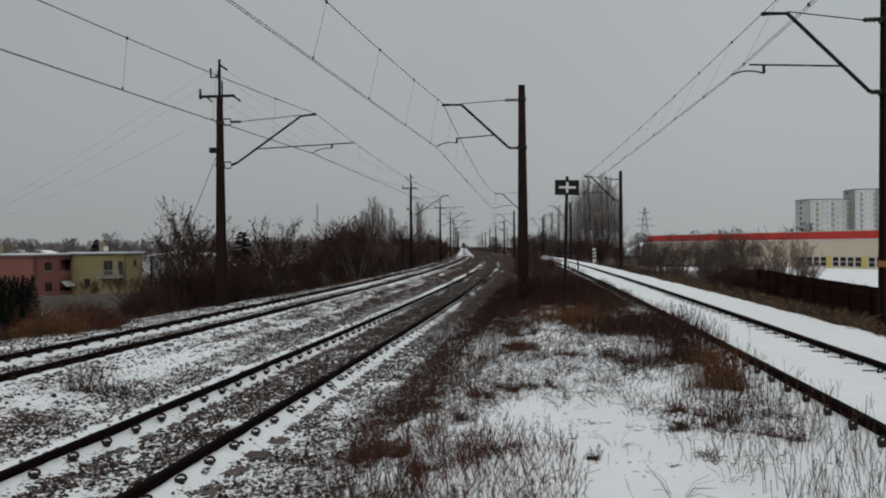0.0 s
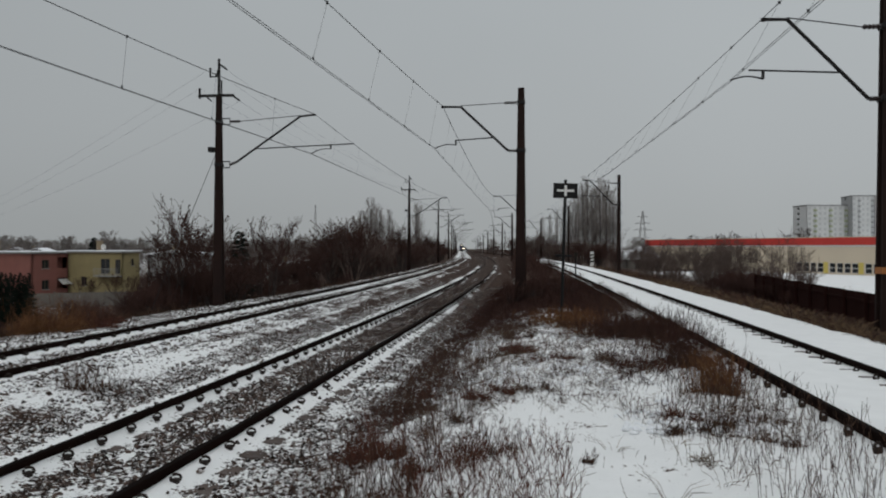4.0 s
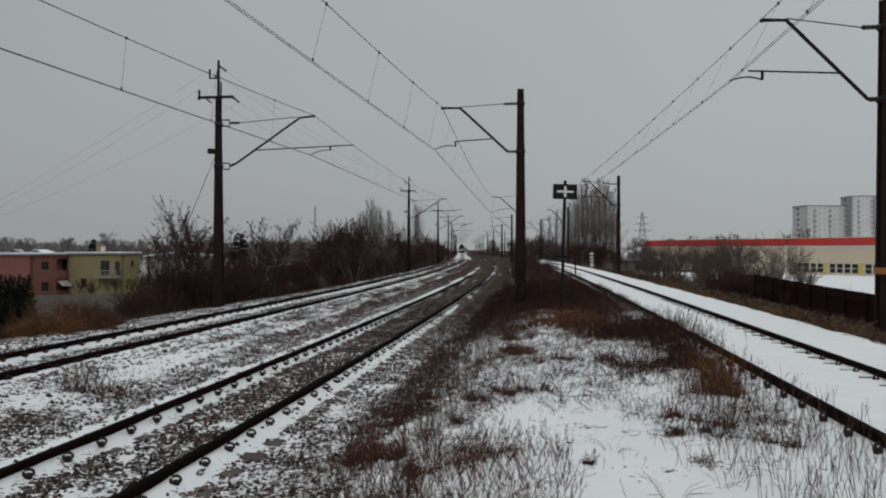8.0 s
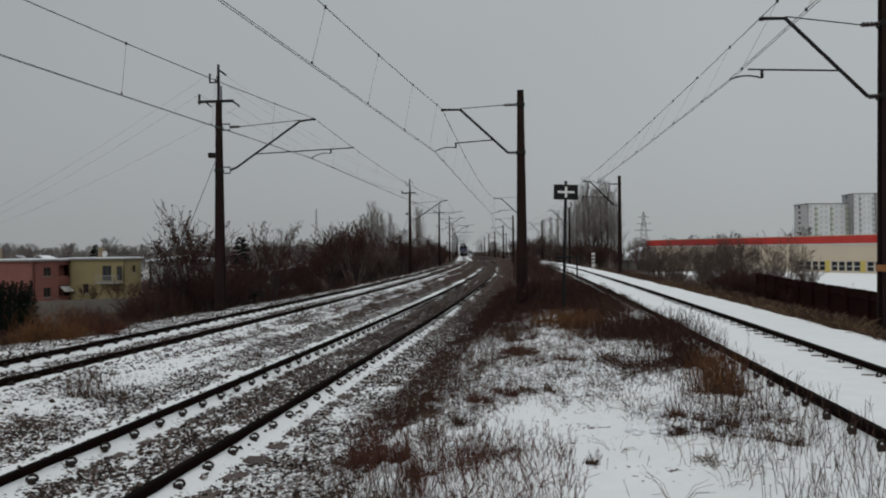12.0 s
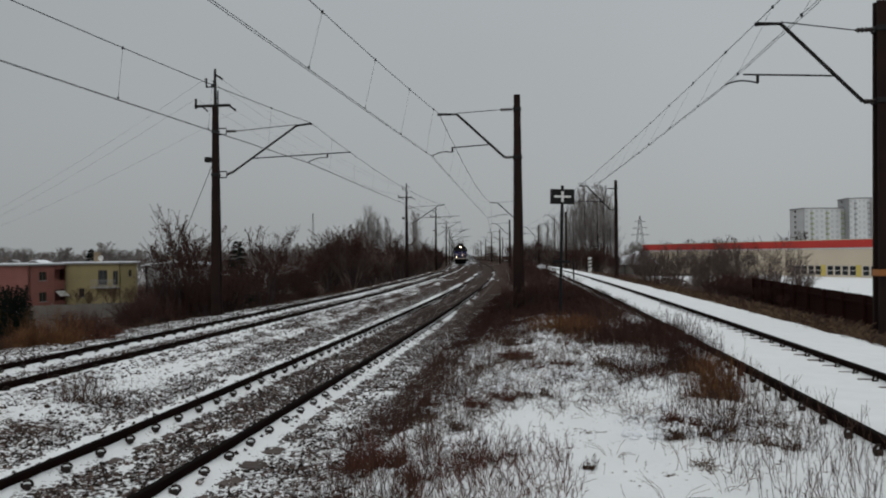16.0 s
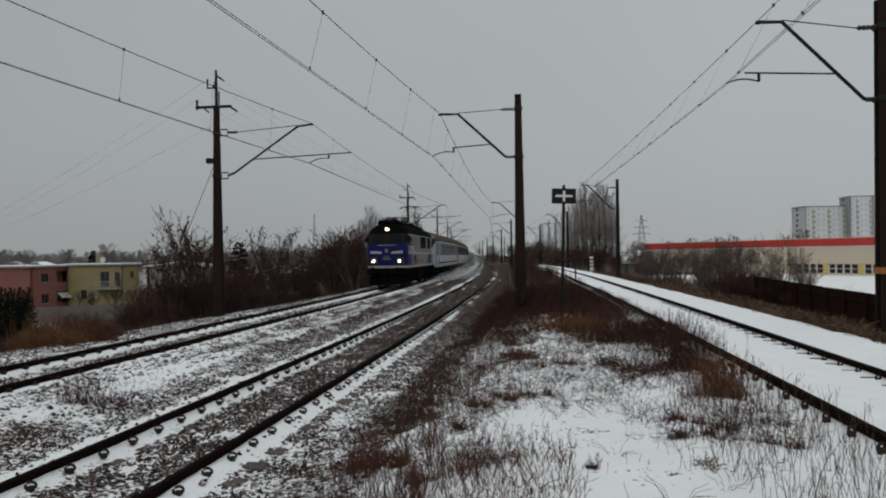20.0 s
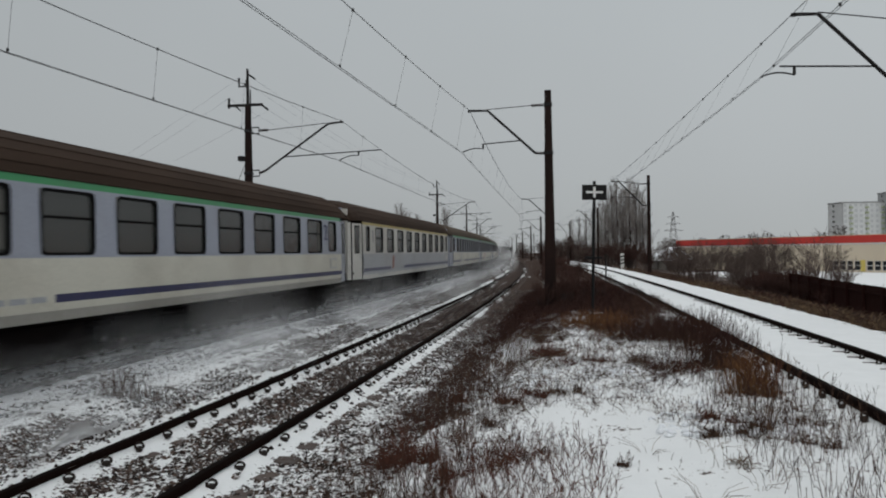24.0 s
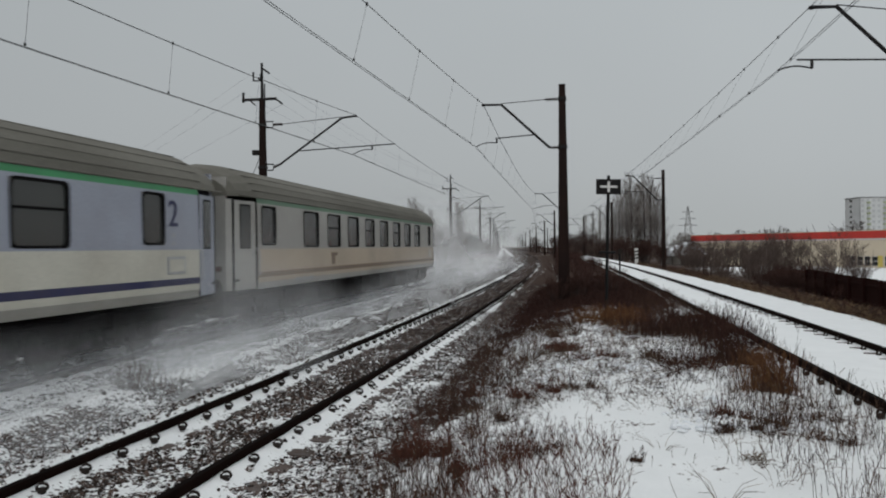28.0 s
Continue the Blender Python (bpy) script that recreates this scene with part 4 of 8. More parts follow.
flat_house("house", "pink rendered two-storey house with a snowy flat roof", Matrix.Translation((-65.4, 104, -4.75)) @ Matrix.Rotation(radians(-16), 4, "Z"), 10.5, 9, 6.0, PINK,
           [(2, 3.4, 4.1, 5.3), (2, 3.4, 1.1, 2.4)], [(1.7, 3.0, 3.95, 5.15), (1.7, 3.0, 1.05, 2.35)], chimney_x=.1, loggias=[(4.4, 6.6, 3.05, 5.45), (4.4, 6.6, .2, 2.6)])
flat_house("house", "yellow rendered two-storey house with a balcony and snowy flat roof", Matrix.Translation((-53.4, 107, -4.8)) @ Matrix.Rotation(radians(-8), 4, "Z"), 8.3, 4.5, 6.15, YELLOW,
           [(2.0, 2.9, 1.5, 2.75), (5.0, 6.4, 3.2, 5.3), (7.2, 8.0, 3.2, 5.2)], [(2.3, 3.1, 4.3, 5.3)], balcony=(4.6, 8.25, 2.95), chimney_x=.42, dish=5.3)
gable_house("grey low house behind the brush with a snowy roof", Matrix.Translation((-29, 125, -4.6)) @ Matrix.Rotation(radians(6), 4, "Z"), 7, 7, 3.2, 1.0, DIRTY_FENCE)
gable_house("pale low building with a snowy roof", Matrix.Translation((-44, 112, -3.9)), 8, 7, 4.9, .5, GREYWALL)
for gx, gy, gw, gh, gr, gt in ((-118, 205, 13, 6.0, 2.4, 8), (-104, 215, 9, 5.6, 1.8, -10), (-138, 230, 12, 6.0, 2.6, 20), (-95, 250, 12, 5.0, 2, 0), (-46, 190, 12, 3.6, 1.4, 5), (-36, 150, 9, 3.4, 1.0, -5), (-58, 240, 14, 4.4, 1.6, 4)):
    gable_house("small distant house with a snow-covered roof", Matrix.Translation((gx, gy, -6.6)) @ Matrix.Rotation(radians(gt), 4, "Z"), gw, 8, gh, gr, GREYWALL)


def build_hall():
    """Long low store with a red fascia and a band of windows between yellow panels, seen aslant."""
    zg, w, dp = -1.05, 62.0, 30.0
    hall = thing("store_hall", "long cream store hall with a red fascia and snowy yard", "building", at=Matrix.Translation((32.5, 120, zg)) @ Matrix.Rotation(radians(-64.8), 4, "Z"))
    h = 3.62
    ops = []
    for g in range(7):
        x0 = 28.05 + 4.6 * g
        ops += [(x0 + .98 * i, x0 + .98 * i + .86, .28, 1.46) for i in range(4)]
    part("wall", walled_openings(w, h, ops, .3), CREAM, hall)
    for k, o in enumerate(ops):
        mid = (o[0] + o[1]) / 2
        wd = part("window", Shape().box(o[0], o[0] + .05, .08, .15, o[2], o[3]).box(o[1] - .05, o[1], .08, .15, o[2], o[3]).box(o[0] + .05, o[1] - .05, .08, .15, o[3] - .05, o[3]).box(o[0] + .05, o[1] - .05, .08, .15, o[2], o[2] + .05)
                  .box(o[0] + .05, o[1] - .05, .085, .145, .84, .9), WHITE, hall)
        part("pane", Shape().box(o[0] + .05, o[1] - .05, .1, .12, o[2] + .05, o[3] - .05), PANE, wd)
        if k % 4 == 3:
            part("panel", Shape().box(o[1] + .06, o[1] + .66, -.05, -.004, .2, 1.54, b=.008), YPANEL, hall, "yellow panel between the windows")
    part("wall", walled_openings(w, h, [], .3), CREAM, hall, at=Matrix.Translation((w, dp, 0)) @ Matrix.Rotation(radians(180), 4, "Z"))
    part("wall", walled_openings(dp, h, [], .3), CREAM, hall, at=Matrix.Translation((w, 0, 0)) @ Matrix.Rotation(radians(90), 4, "Z"))
    part("wall", walled_openings(dp, h, [], .3), CREAM, hall, at=Matrix.Translation((0, dp, 0)) @ Matrix.Rotation(radians(270), 4, "Z"))
    for i in range(12):
        x0 = -.15 + i * (w + .3) / 12
        part("fascia_panel", Shape().box(x0, x0 + (w + .3) / 12 - .02, -.2, -.004, h - .02, h + .86, b=.012), REDBAND, hall, "red fascia panel")
    part("coping", Shape().box(-.25, w + .2, -.25, .3, h + .864, h + .95, b=.02), CREAM, hall)
    part("roof", Shape().box(0, w, .004, dp, h + .01, h + .5), SNOW, hall, "flat roof under snow")
    part("eaves_strip", Shape().box(-.1, w + .1, -.06, -.004, h - .22, h - .03, b=.008), WHITE, hall)
    part("drain_pipe", Shape().tube((14, -.1, 0), (14, -.1, h - .03), .06, n=8), GREYWALL, hall)
    for k, xx in enumerate((38.0, 44.5)):
        part("roof_unit", Shape().box(xx, xx + 2.2, 4, 6, h + .5, h + 1.5 + .2 * k, b=.05), GREYWALL, hall)
    return hall


build_hall()


def tower_block(label, at, w, d, storeys, wall, accent, cols, group="tower blocks", rail=None):
    t = thing("apartment_tower", label, "apartment block", group, at=at)
    sh_h = 2.8
    h = storeys * sh_h
    pitch = w / cols
    ops = []
    for j in range(storeys):
        for i in range(cols):
            ops.append((i * pitch + pitch * .25, i * pitch + pitch * .75, j * sh_h + .9, j * sh_h + 2.3))
    part("wall", walled_openings(w, h, ops, .4), wall, t)
    a = Matrix.Translation((0, d, 0)) @ Matrix.Rotation(radians(270), 4, "Z")
    part("wall", walled_openings(d, h, [(d * .3, d * .45, 1 + 2.8 * j, 2.3 + 2.8 * j) for j in range(storeys)], .4), accent, t, at=a)
    part("wall", walled_openings(d, h, [], .4), accent, t, at=Matrix.Translation((w, 0, 0)) @ Matrix.Rotation(radians(90), 4, "Z"))
    part("wall", walled_openings(w, h, [], .4), wall, t, at=Matrix.Translation((w, d, 0)) @ Matrix.Rotation(radians(180), 4, "Z"))
    pane = Shape().box(0, pitch * .5, .12, .2, 0, 1.4).mesh("window", FARPANE)
    bal = Shape().box(0, pitch * .55, -.9, -.01, -.1, .9).mesh("balcony", rail or accent)
    for k, o in enumerate(ops):
        part("window", pane, None, t, at=(o[0], 0, o[2]))
        if k % cols % 3 == 1:
            part("balcony", bal, None, t, at=(o[0], 0, o[2] - .9))
    part("roof", Shape().box(-.2, w + .2, -.2, d + .2, h + .01, h + .6), GREYWALL, t)
    return t


tower_block("pale grey-green tower block beyond the store", Matrix.Translation((193.5, 400, -.2)) @ Matrix.Rotation(radians(4), 4, "Z"), 25.5, 14, 9, PALEWALL, PALEWALL, 9, rail=GREENWALL)
tower_block("taller grey tower block beyond the store", Matrix.Translation((215.3, 396, -1)) @ Matrix.Rotation(radians(-6), 4, "Z"), 11, 14, 11, PALEWALL, DARKWALL, 5)
tower_block("plain pinkish-grey end of the tower block", Matrix.Translation((226.4, 394.8, -1)) @ Matrix.Rotation(radians(-6), 4, "Z"), 14, 14, 11, ROSEWALL, ROSEWALL, 1)


def build_shed():
    s = thing("shed", "small dark shed with a snow-covered roof", "shed", at=Matrix.Translation((27.8, 114, -1.5)) @ Matrix.Diagonal((.68, .8, 1, 1)))
    part("wall", walled_openings(7.5, 1.9, [(2, 3, .0, 1.7)], .2), DIRTY_FENCE, s)
    part("wall", walled_openings(6, 1.9, [], .2), DIRTY_FENCE, s, at=Matrix.Translation((0, 6, 0)) @ Matrix.Rotation(radians(270), 4, "Z"))
    part("wall", walled_openings(6, 1.9, [], .2), DIRTY_FENCE, s, at=Matrix.Translation((7.5, 0, 0)) @ Matrix.Rotation(radians(90), 4, "Z"))
    part("door", Shape().box(2.02, 2.98, .05, .1, .0, 1.68), ROOFDARK, s)
    part("roof", Shape().rings([[(-.3, -.4, 1.92), (7.8, -.4, 1.92), (7.8, -.4, 2.1), (4.5, -.4, 3.9), (-.3, -.4, 2.6)], [(-.3, 6.3, 1.92), (7.8, 6.3, 1.92), (7.8, 6.3, 2.1), (4.5, 6.3, 3.9), (-.3, 6.3, 2.6)]]), SNOW, s, "snow-covered roof")
    return s


build_shed()

FENCE = mat("dark_fence_board", (0.030, 0.0125, 0.0105), (0.021, 0.009, 0.0078), rough=.95, scale=3, fine=40, vary=.05, stretch=(1, 1, .3), spec=.03)


def build_fence():
    """Close-boarded dark fence below the shoulder of the side track."""
    f = thing("board_fence", "dark red-brown close-boarded fence below the siding", "fence")
    p, q = Vector((12.9, 18.5)), Vector((18.4, 44.5))
    n = int((q - p).length / .26)
    d = (q - p) / n
    ang = math.atan2(d.y, d.x)
    bd = Shape().box(0, .256, -.015, .015, 0, 1.32, b=.004).mesh("board", FENCE)
    post = Shape().box(-.06, .06, .02, .14, -.2, 1.3, b=.015).mesh("post", FENCE)
    rail = Shape().box(0, .26 * 9, .02, .07, .25, .33).box(0, .26 * 9, .02, .07, 1.0, 1.08).mesh("rail", FENCE)
    rng = random.Random(3)
    for i in range(n):
        c = p + d * i
        m = Matrix.Translation((c.x, c.y, -.74 + rng.uniform(-.015, .015))) @ Matrix.Rotation(ang, 4, "Z") @ Matrix.Rotation(rng.uniform(-.008, .008), 4, "Y")
        part("board", bd, None, f, at=m)
        if i % 9 == 0:
            m = Matrix.Translation((c.x, c.y, -.74)) @ Matrix.Rotation(ang, 4, "Z")
            part("post", post, None, f, at=m)
            if i + 9 <= n:
                part("rail", rail, None, f, at=m)


build_fence()


def build_garden_fence():
    f = thing("concrete_fence", "grey concrete panel fence before the pink house", "fence")
    pan = Shape().box(0, 2.36, -.03, .03, 0, 1.5, b=.02).mesh("panel", DIRTY_FENCE)
    pst = Shape().box(-.07, .07, -.07, .07, -.3, 1.65, b=.02).mesh("post", DIRTY_FENCE)
    for i in range(4):
        x, y = -43 + 2.5 * i, 78 + .35 * i
        m = Matrix.Translation((x, y, -4.2 + .05 * i)) @ Matrix.Rotation(radians(8), 4, "Z")
        part("post", pst, None, f, at=m)
        part("panel", pan, None, f, at=m @ Matrix.Translation((.07, 0, 0)))


build_garden_fence()


def lattice_tower(name, label, at, h, w, arms):
    t = thing(name, label, "tower", at=at)
    sh = Shape()
    n = 9
    for k in range(n):
        z0, z1 = h * k / n, h * (k + 1) / n
        a, b = w * (1 - k / n) / 2 + .25, w * (1 - (k + 1) / n) / 2 + .25
        c0 = [(-a, -a, z0), (a, -a, z0), (a, a, z0), (-a, a, z0)]
        c1 = [(-b, -b, z1), (b, -b, z1), (b, b, z1), (-b, b, z1)]
        for i in range(4):
            sh.tube(c0[i], c1[i], .1, n=4)
            sh.tube(c0[i], c1[(i + 1) % 4], .06, n=4)
            sh.tube(c0[(i + 1) % 4], c1[i], .06, n=4)
    # light grey on the steel stands in for haze at this distance
    part("lattice", sh, GREYWALL, t)
    for z, r in arms:
        part("crossarm", Shape().tube((-r, 0, z), (0, 0, z + .8), .12, n=4).tube((r, 0, z), (0, 0, z + .8), .12, n=4).tube((-r, 0, z), (r, 0, z), .12, n=4), GREYWALL, t)
    return t


lattice_tower("pylon", "grey lattice power pylon in the haze", (106, 400, -3), 25, 5, [(15, 5), (18.5, 4), (22, 3)])
lattice_tower("radio_mast", "thin grey lattice radio mast in the haze", (-85, 500, -5), 36, 2.2, [])

# ---- bare winter growth ----
def grow(rng, segs, p, d, length, r, depth, spread, lift, split):
    """A bent limb that forks into thinner ones."""
    n = 3
    for k in range(n):
        d = (d + Vector((rng.uniform(-1, 1), rng.uniform(-1, 1), rng.uniform(-.6, .9) + lift)) * .16).normalized()
        q = p + d * (length / n)
        r2 = r * .84
        segs.append((p, q, r, r2))
        if depth > 0 and (k > 0 or depth < 3):
            for _ in range(split if k == n - 1 else max(1, split - 1)):
                nd = (d + Vector((rng.uniform(-1, 1), rng.uniform(-1, 1), rng.uniform(-.5, .8))) * spread).normalized()
                grow(rng, segs, q, nd, length * rng.uniform(.5, .78), r2 * .62, depth - 1, spread, lift, split)
        p, r = q, r2


def twig_mesh(name, segs, material, rmin=.004):
    k = len(segs)
    P = np.array([s[0] for s in segs])
    Q = np.array([s[1] for s in segs])
    R0 = np.maximum(np.array([s[2] for s in segs]), rmin)
    R1 = np.maximum(np.array([s[3] for s in segs]), rmin)
    D = Q - P
    D /= np.linalg.norm(D, axis=1)[:, None] + 1e-9
    A = np.cross(D, np.where(np.abs(D[:, 2:3]) < .9, [[0, 0, 1.0]], [[1.0, 0, 0]]))
    A /= np.linalg.norm(A, axis=1)[:, None]
    B = np.cross(D, A)
    V = np.zeros((k, 6, 3))
    for i in range(3):
        c, s = math.cos(2.0944 * i), math.sin(2.0944 * i)
        o = A * c + B * s
        V[:, i] = P + o * R0[:, None]
        V[:, 3 + i] = Q + o * R1[:, None]
    base = (np.arange(k) * 6)[:, None, None]
    F = np.array([[0, 1, 4, 3], [1, 2, 5, 4], [2, 0, 3, 5]])[None] + base
    me = bpy.data.meshes.new(name)
    me.from_pydata(V.reshape(-1, 3).tolist(), [], F.reshape(-1, 4).tolist())
    me.materials.append(material)
    return me


def make_bush(seed, h, stems, material, label, rmin=.006, spread=.75, depth=3, name="bush", group="bare bushes", fan=.5, leaves=0):
    rng = random.Random(seed)
    b = thing(name, label, "bush", group)
    stemsegs, twigs = [], []
    for i in range(stems):
        a = rng.uniform(0, 6.283)
        lean = rng.uniform(.1, fan)
        segs = []
        grow(rng, segs, Vector((math.cos(a) * .25, math.sin(a) * .25, -.2)), Vector((math.cos(a) * lean, math.sin(a) * lean, 1)).normalized(), h * rng.uniform(.36, .5), .02 + .006 * h, depth, spread, .12, 2)
        for s in segs:
            (stemsegs if s[2] > .016 else twigs).append(s)
    tagged(part("stem", twig_mesh("stem", stemsegs or twigs[:3], TWIG_MID if material is TWIG_MID else BARK), None, b), kind="stuff")
    part("crown", twig_mesh("crown", twigs, material, rmin), None, b)
    if leaves:
        # withered leaves and seed heads that still hang on the twig ends
        tips = rng.sample(twigs, min(leaves, len(twigs)))
        bits = []
        for p, q, _, _ in tips:
            for _ in range(3):
                o = q + Vector((rng.gauss(0, .05), rng.gauss(0, .05), rng.gauss(-.02, .05)))
                bits.append((o, o + Vector((rng.gauss(0, .04), rng.gauss(0, .04), -.06)), .022, .012))
        part("withered_leaves", twig_mesh("withered_leaves", bits, TWIG), None, b, "withered dark leaves")
    return b


def make_tree(seed, h, kind, material, label, name="tree", group="bare trees", rmin=.012):
    rng = random.Random(seed)
    t = thing(name, label, "tree", group)
    trunk, twigs, limbs = [], [], []
    p, r = Vector((0, 0, -.5)), h * .014 + .05
    n = 12
    for k in range(n):
        q = p + Vector((rng.uniform(-.06, .06), rng.uniform(-.06, .06), (h * .92 + .5) / n))
        trunk.append((p, q, r, r * .86))
        p, r = q, r * .86
        f = (k + 1) / n
        if f > (.14 if kind == "poplar" else .3):
            for _ in range(4 if kind == "poplar" else 3):
                a = rng.uniform(0, 6.283)
                if kind == "poplar":
                    d = Vector((math.cos(a) * .3, math.sin(a) * .3, 1)).normalized()
                    ln = h * .20 * (1.15 - f * .75)
                    grow(rng, limbs, p, d, ln, r * .3, 2, .38, .3, 2)
                else:
                    d = Vector((math.cos(a), math.sin(a), rng.uniform(.3, 1.1))).normalized()
                    ln = h * .30 * (1.2 - f * .75)
                    grow(rng, limbs, p, d, ln, r * .4, 3 if f > .5 else 2, .7, .15, 2)
    cut = .03
    part("trunk", twig_mesh("trunk", trunk + [s for s in limbs if s[2] >= cut], BARK), None, t)
    part("crown", twig_mesh("crown", [s for s in limbs if s[2] < cut], material, rmin), None, t)
    return t


NEEDLES = mat("conifer_needles", (0.012, 0.020, 0.014), (0.007, 0.011, 0.009), rough=.9, scale=2, fine=20, bump=0, vary=.25, spec=.15)


def make_conifer(seed, h, label):
    rng = random.Random(seed)
    t = thing("conifer", label, "tree", "conifers")
    part("trunk", twig_mesh("trunk", [(Vector((0, 0, -.4)), Vector((0, 0, h * .95)), .14, .02)], BARK), None, t)
    segs = []
    n = int(h * 26)
    for i in range(n):
        f = i / n
        z = h * (.06 + .92 * f)
        a = rng.uniform(0, 6.283)
        ln = (1 - f) ** .8 * h * .23 * rng.uniform(.7, 1.15) + .2
        p = Vector((0, 0, z))
        d = Vector((math.cos(a), math.sin(a), rng.uniform(-.25, .15)))
        q = p + d * ln
        segs.append((p, q, .03, .015))
        for k in range(9):
            m = p.lerp(q, rng.uniform(.2, 1))
            e = m + Vector((math.cos(a + rng.uniform(-1.3, 1.3)), math.sin(a + rng.uniform(-1.3, 1.3)), rng.uniform(-.5, .2))) * ln * .32
            segs.append((m, e, .085, .03))
    part("crown", twig_mesh("crown", segs, NEEDLES, .01), None, t)
    return t


CONIFERS = [make_conifer(81 + i, 6.0, "dark evergreen conifer among the houses") for i in range(2)]
PLANTED = {}


def plant(maker, x, y, turn=0.0, size=1.0, z=None):
    """Copies a plant to a place; the first copy moves the original there."""
    zz = ground_z(x, y) if z is None else z
    m = Matrix.Translation((x, y, zz)) @ Matrix.Rotation(turn, 4, "Z")
    if maker.name not in PLANTED:
        PLANTED[maker.name] = True
        ob = maker
        ob.matrix_basis = m
    else:
        ob = copy_thing(maker, m)
    ob.scale = (size, size, size)
    return ob


BUSHES = [make_bush(11 + i, 3.2, 9, TWIG, "leafless dark brown bush on the embankment", rmin=.009) for i in range(3)]
TALL_BUSHES = [make_bush(31 + i, 5.0, 8, TWIG, "tall leafless shrub with fine twigs beside the line", rmin=.009, spread=.85, name="shrub", fan=.28, leaves=420) for i in range(3)]
STORE_BUSHES = [make_bush(41 + i, 4.0, 7, TWIG_MID, "leafless grey-brown shrub beside the line", rmin=.009, spread=.7, name="shrub", fan=.3) for i in range(3)]
TREES = [make_tree(51 + i, 9.0, "round", TWIG_HAZE, "bare grey deciduous tree in the distance", rmin=.018) for i in range(2)]
POPLARS = [make_tree(61 + i, 18.0, "poplar", TWIG_HAZE, "tall bare columnar poplar", name="poplar", group="poplars", rmin=.014) for i in range(3)]


def sight(px, d):
    """x at distance d on the bearing that px stands for."""
    return (px - 784) / 1330.6 * d


def plant_all():
    rng = random.Random(5)
    # the two shrubs beside the tall mast, and dark bushes behind it
    for px, d, k, sz in ((318, 33, 0, 1.0), (340, 35, 1, .86), (296, 36, 2, .66), (474, 40, 1, .92), (456, 42, 2, .66), (425, 38, 0, .56), (408, 36, 2, .5)):
        plant(TALL_BUSHES[k], sight(px, d), d, rng.uniform(0, 6), sz)
    for i in range(52):
        y = rng.uniform(30, 48)
        x = x_of(CURVE_B, y) - SPACING - rng.uniform(6.2, 11.5)
        plant(rng.choice(BUSHES), x, y, rng.uniform(0, 6), rng.uniform(.3, .56))
    plant(CONIFERS[1], sight(424, 45), 45, 1.0, .78)
    for i in range(14):
        px, d = rng.uniform(265, 400), rng.uniform(31, 38)
        plant(rng.choice(BUSHES), sight(px, d), d, rng.uniform(0, 6), rng.uniform(.55, .8))
    for i in range(12):
        px, d = rng.uniform(245, 420), rng.uniform(34, 44)
        plant(rng.choice(BUSHES), sight(px, d), d, rng.uniform(0, 6), rng.uniform(.5, .8))
    # far brush to the right of the bend
    for i in range(46):
        y = rng.uniform(130, 330)
        plant(rng.choice(TALL_BUSHES if i % 2 else BUSHES), x_of(CURVE_B, y) + rng.uniform(5.5, 26), y, rng.uniform(0, 6), rng.uniform(.6, 1.0))
    # thicket that follows the outer track, with a gap before it that shows the houses
    made = 0
    while made < 120:
        y = 60 + 140 * rng.random() ** 1.2
        x = x_of(CURVE_B, y) - SPACING - 4.7 - 11 * rng.random()
        if 784 + 1330.6 * x / y < 566:
            continue
        made += 1
        tall = rng.random() < .5
        plant(rng.choice((TALL_BUSHES if rng.random() < .5 else STORE_BUSHES) if tall else BUSHES), x, y, rng.uniform(0, 6), (rng.uniform(.9, 1.2) if tall else rng.uniform(.95, 1.35)) * (1.1 - .0025 * (y - 60)))
    # low brush along the foot of that gap
    for i in range(26):
        y = rng.uniform(44, 62)
        plant(rng.choice(BUSHES), x_of(CURVE_B, y) - SPACING - rng.uniform(5.6, 9), y, rng.uniform(0, 6), rng.uniform(.25, .45))
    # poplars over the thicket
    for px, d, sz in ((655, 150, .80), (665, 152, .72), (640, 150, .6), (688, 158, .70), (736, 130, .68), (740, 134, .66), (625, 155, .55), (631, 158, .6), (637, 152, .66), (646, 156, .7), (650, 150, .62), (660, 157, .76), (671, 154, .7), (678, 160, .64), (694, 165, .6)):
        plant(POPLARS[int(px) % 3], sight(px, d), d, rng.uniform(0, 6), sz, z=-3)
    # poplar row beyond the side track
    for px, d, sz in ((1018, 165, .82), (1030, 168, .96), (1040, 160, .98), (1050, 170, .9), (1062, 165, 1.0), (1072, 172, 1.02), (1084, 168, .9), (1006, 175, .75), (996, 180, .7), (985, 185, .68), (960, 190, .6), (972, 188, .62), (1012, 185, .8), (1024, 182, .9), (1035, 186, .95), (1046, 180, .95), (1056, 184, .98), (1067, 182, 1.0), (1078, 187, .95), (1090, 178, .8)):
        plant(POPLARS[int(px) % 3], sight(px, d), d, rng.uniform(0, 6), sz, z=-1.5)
    for i in range(26):
        px, d = rng.uniform(930, 1100), rng.uniform(120, 175)
        plant(rng.choice(STORE_BUSHES), sight(px, d), d, rng.uniform(0, 6), rng.uniform(.8, 1.3))
    # growth before the store
    for i in range(18):
        px, d = rng.uniform(1140, 1340), rng.uniform(55, 80)
        plant(rng.choice(STORE_BUSHES), sight(px, d), d, rng.uniform(0, 6), rng.uniform(.8, 1.12), z=-1.2)
    for i in range(14):
        px, d = rng.uniform(1250, 1340), rng.uniform(52, 60)
        plant(rng.choice(BUSHES), sight(px, d), d, rng.uniform(0, 6), rng.uniform(.35, .55), z=-1.1)
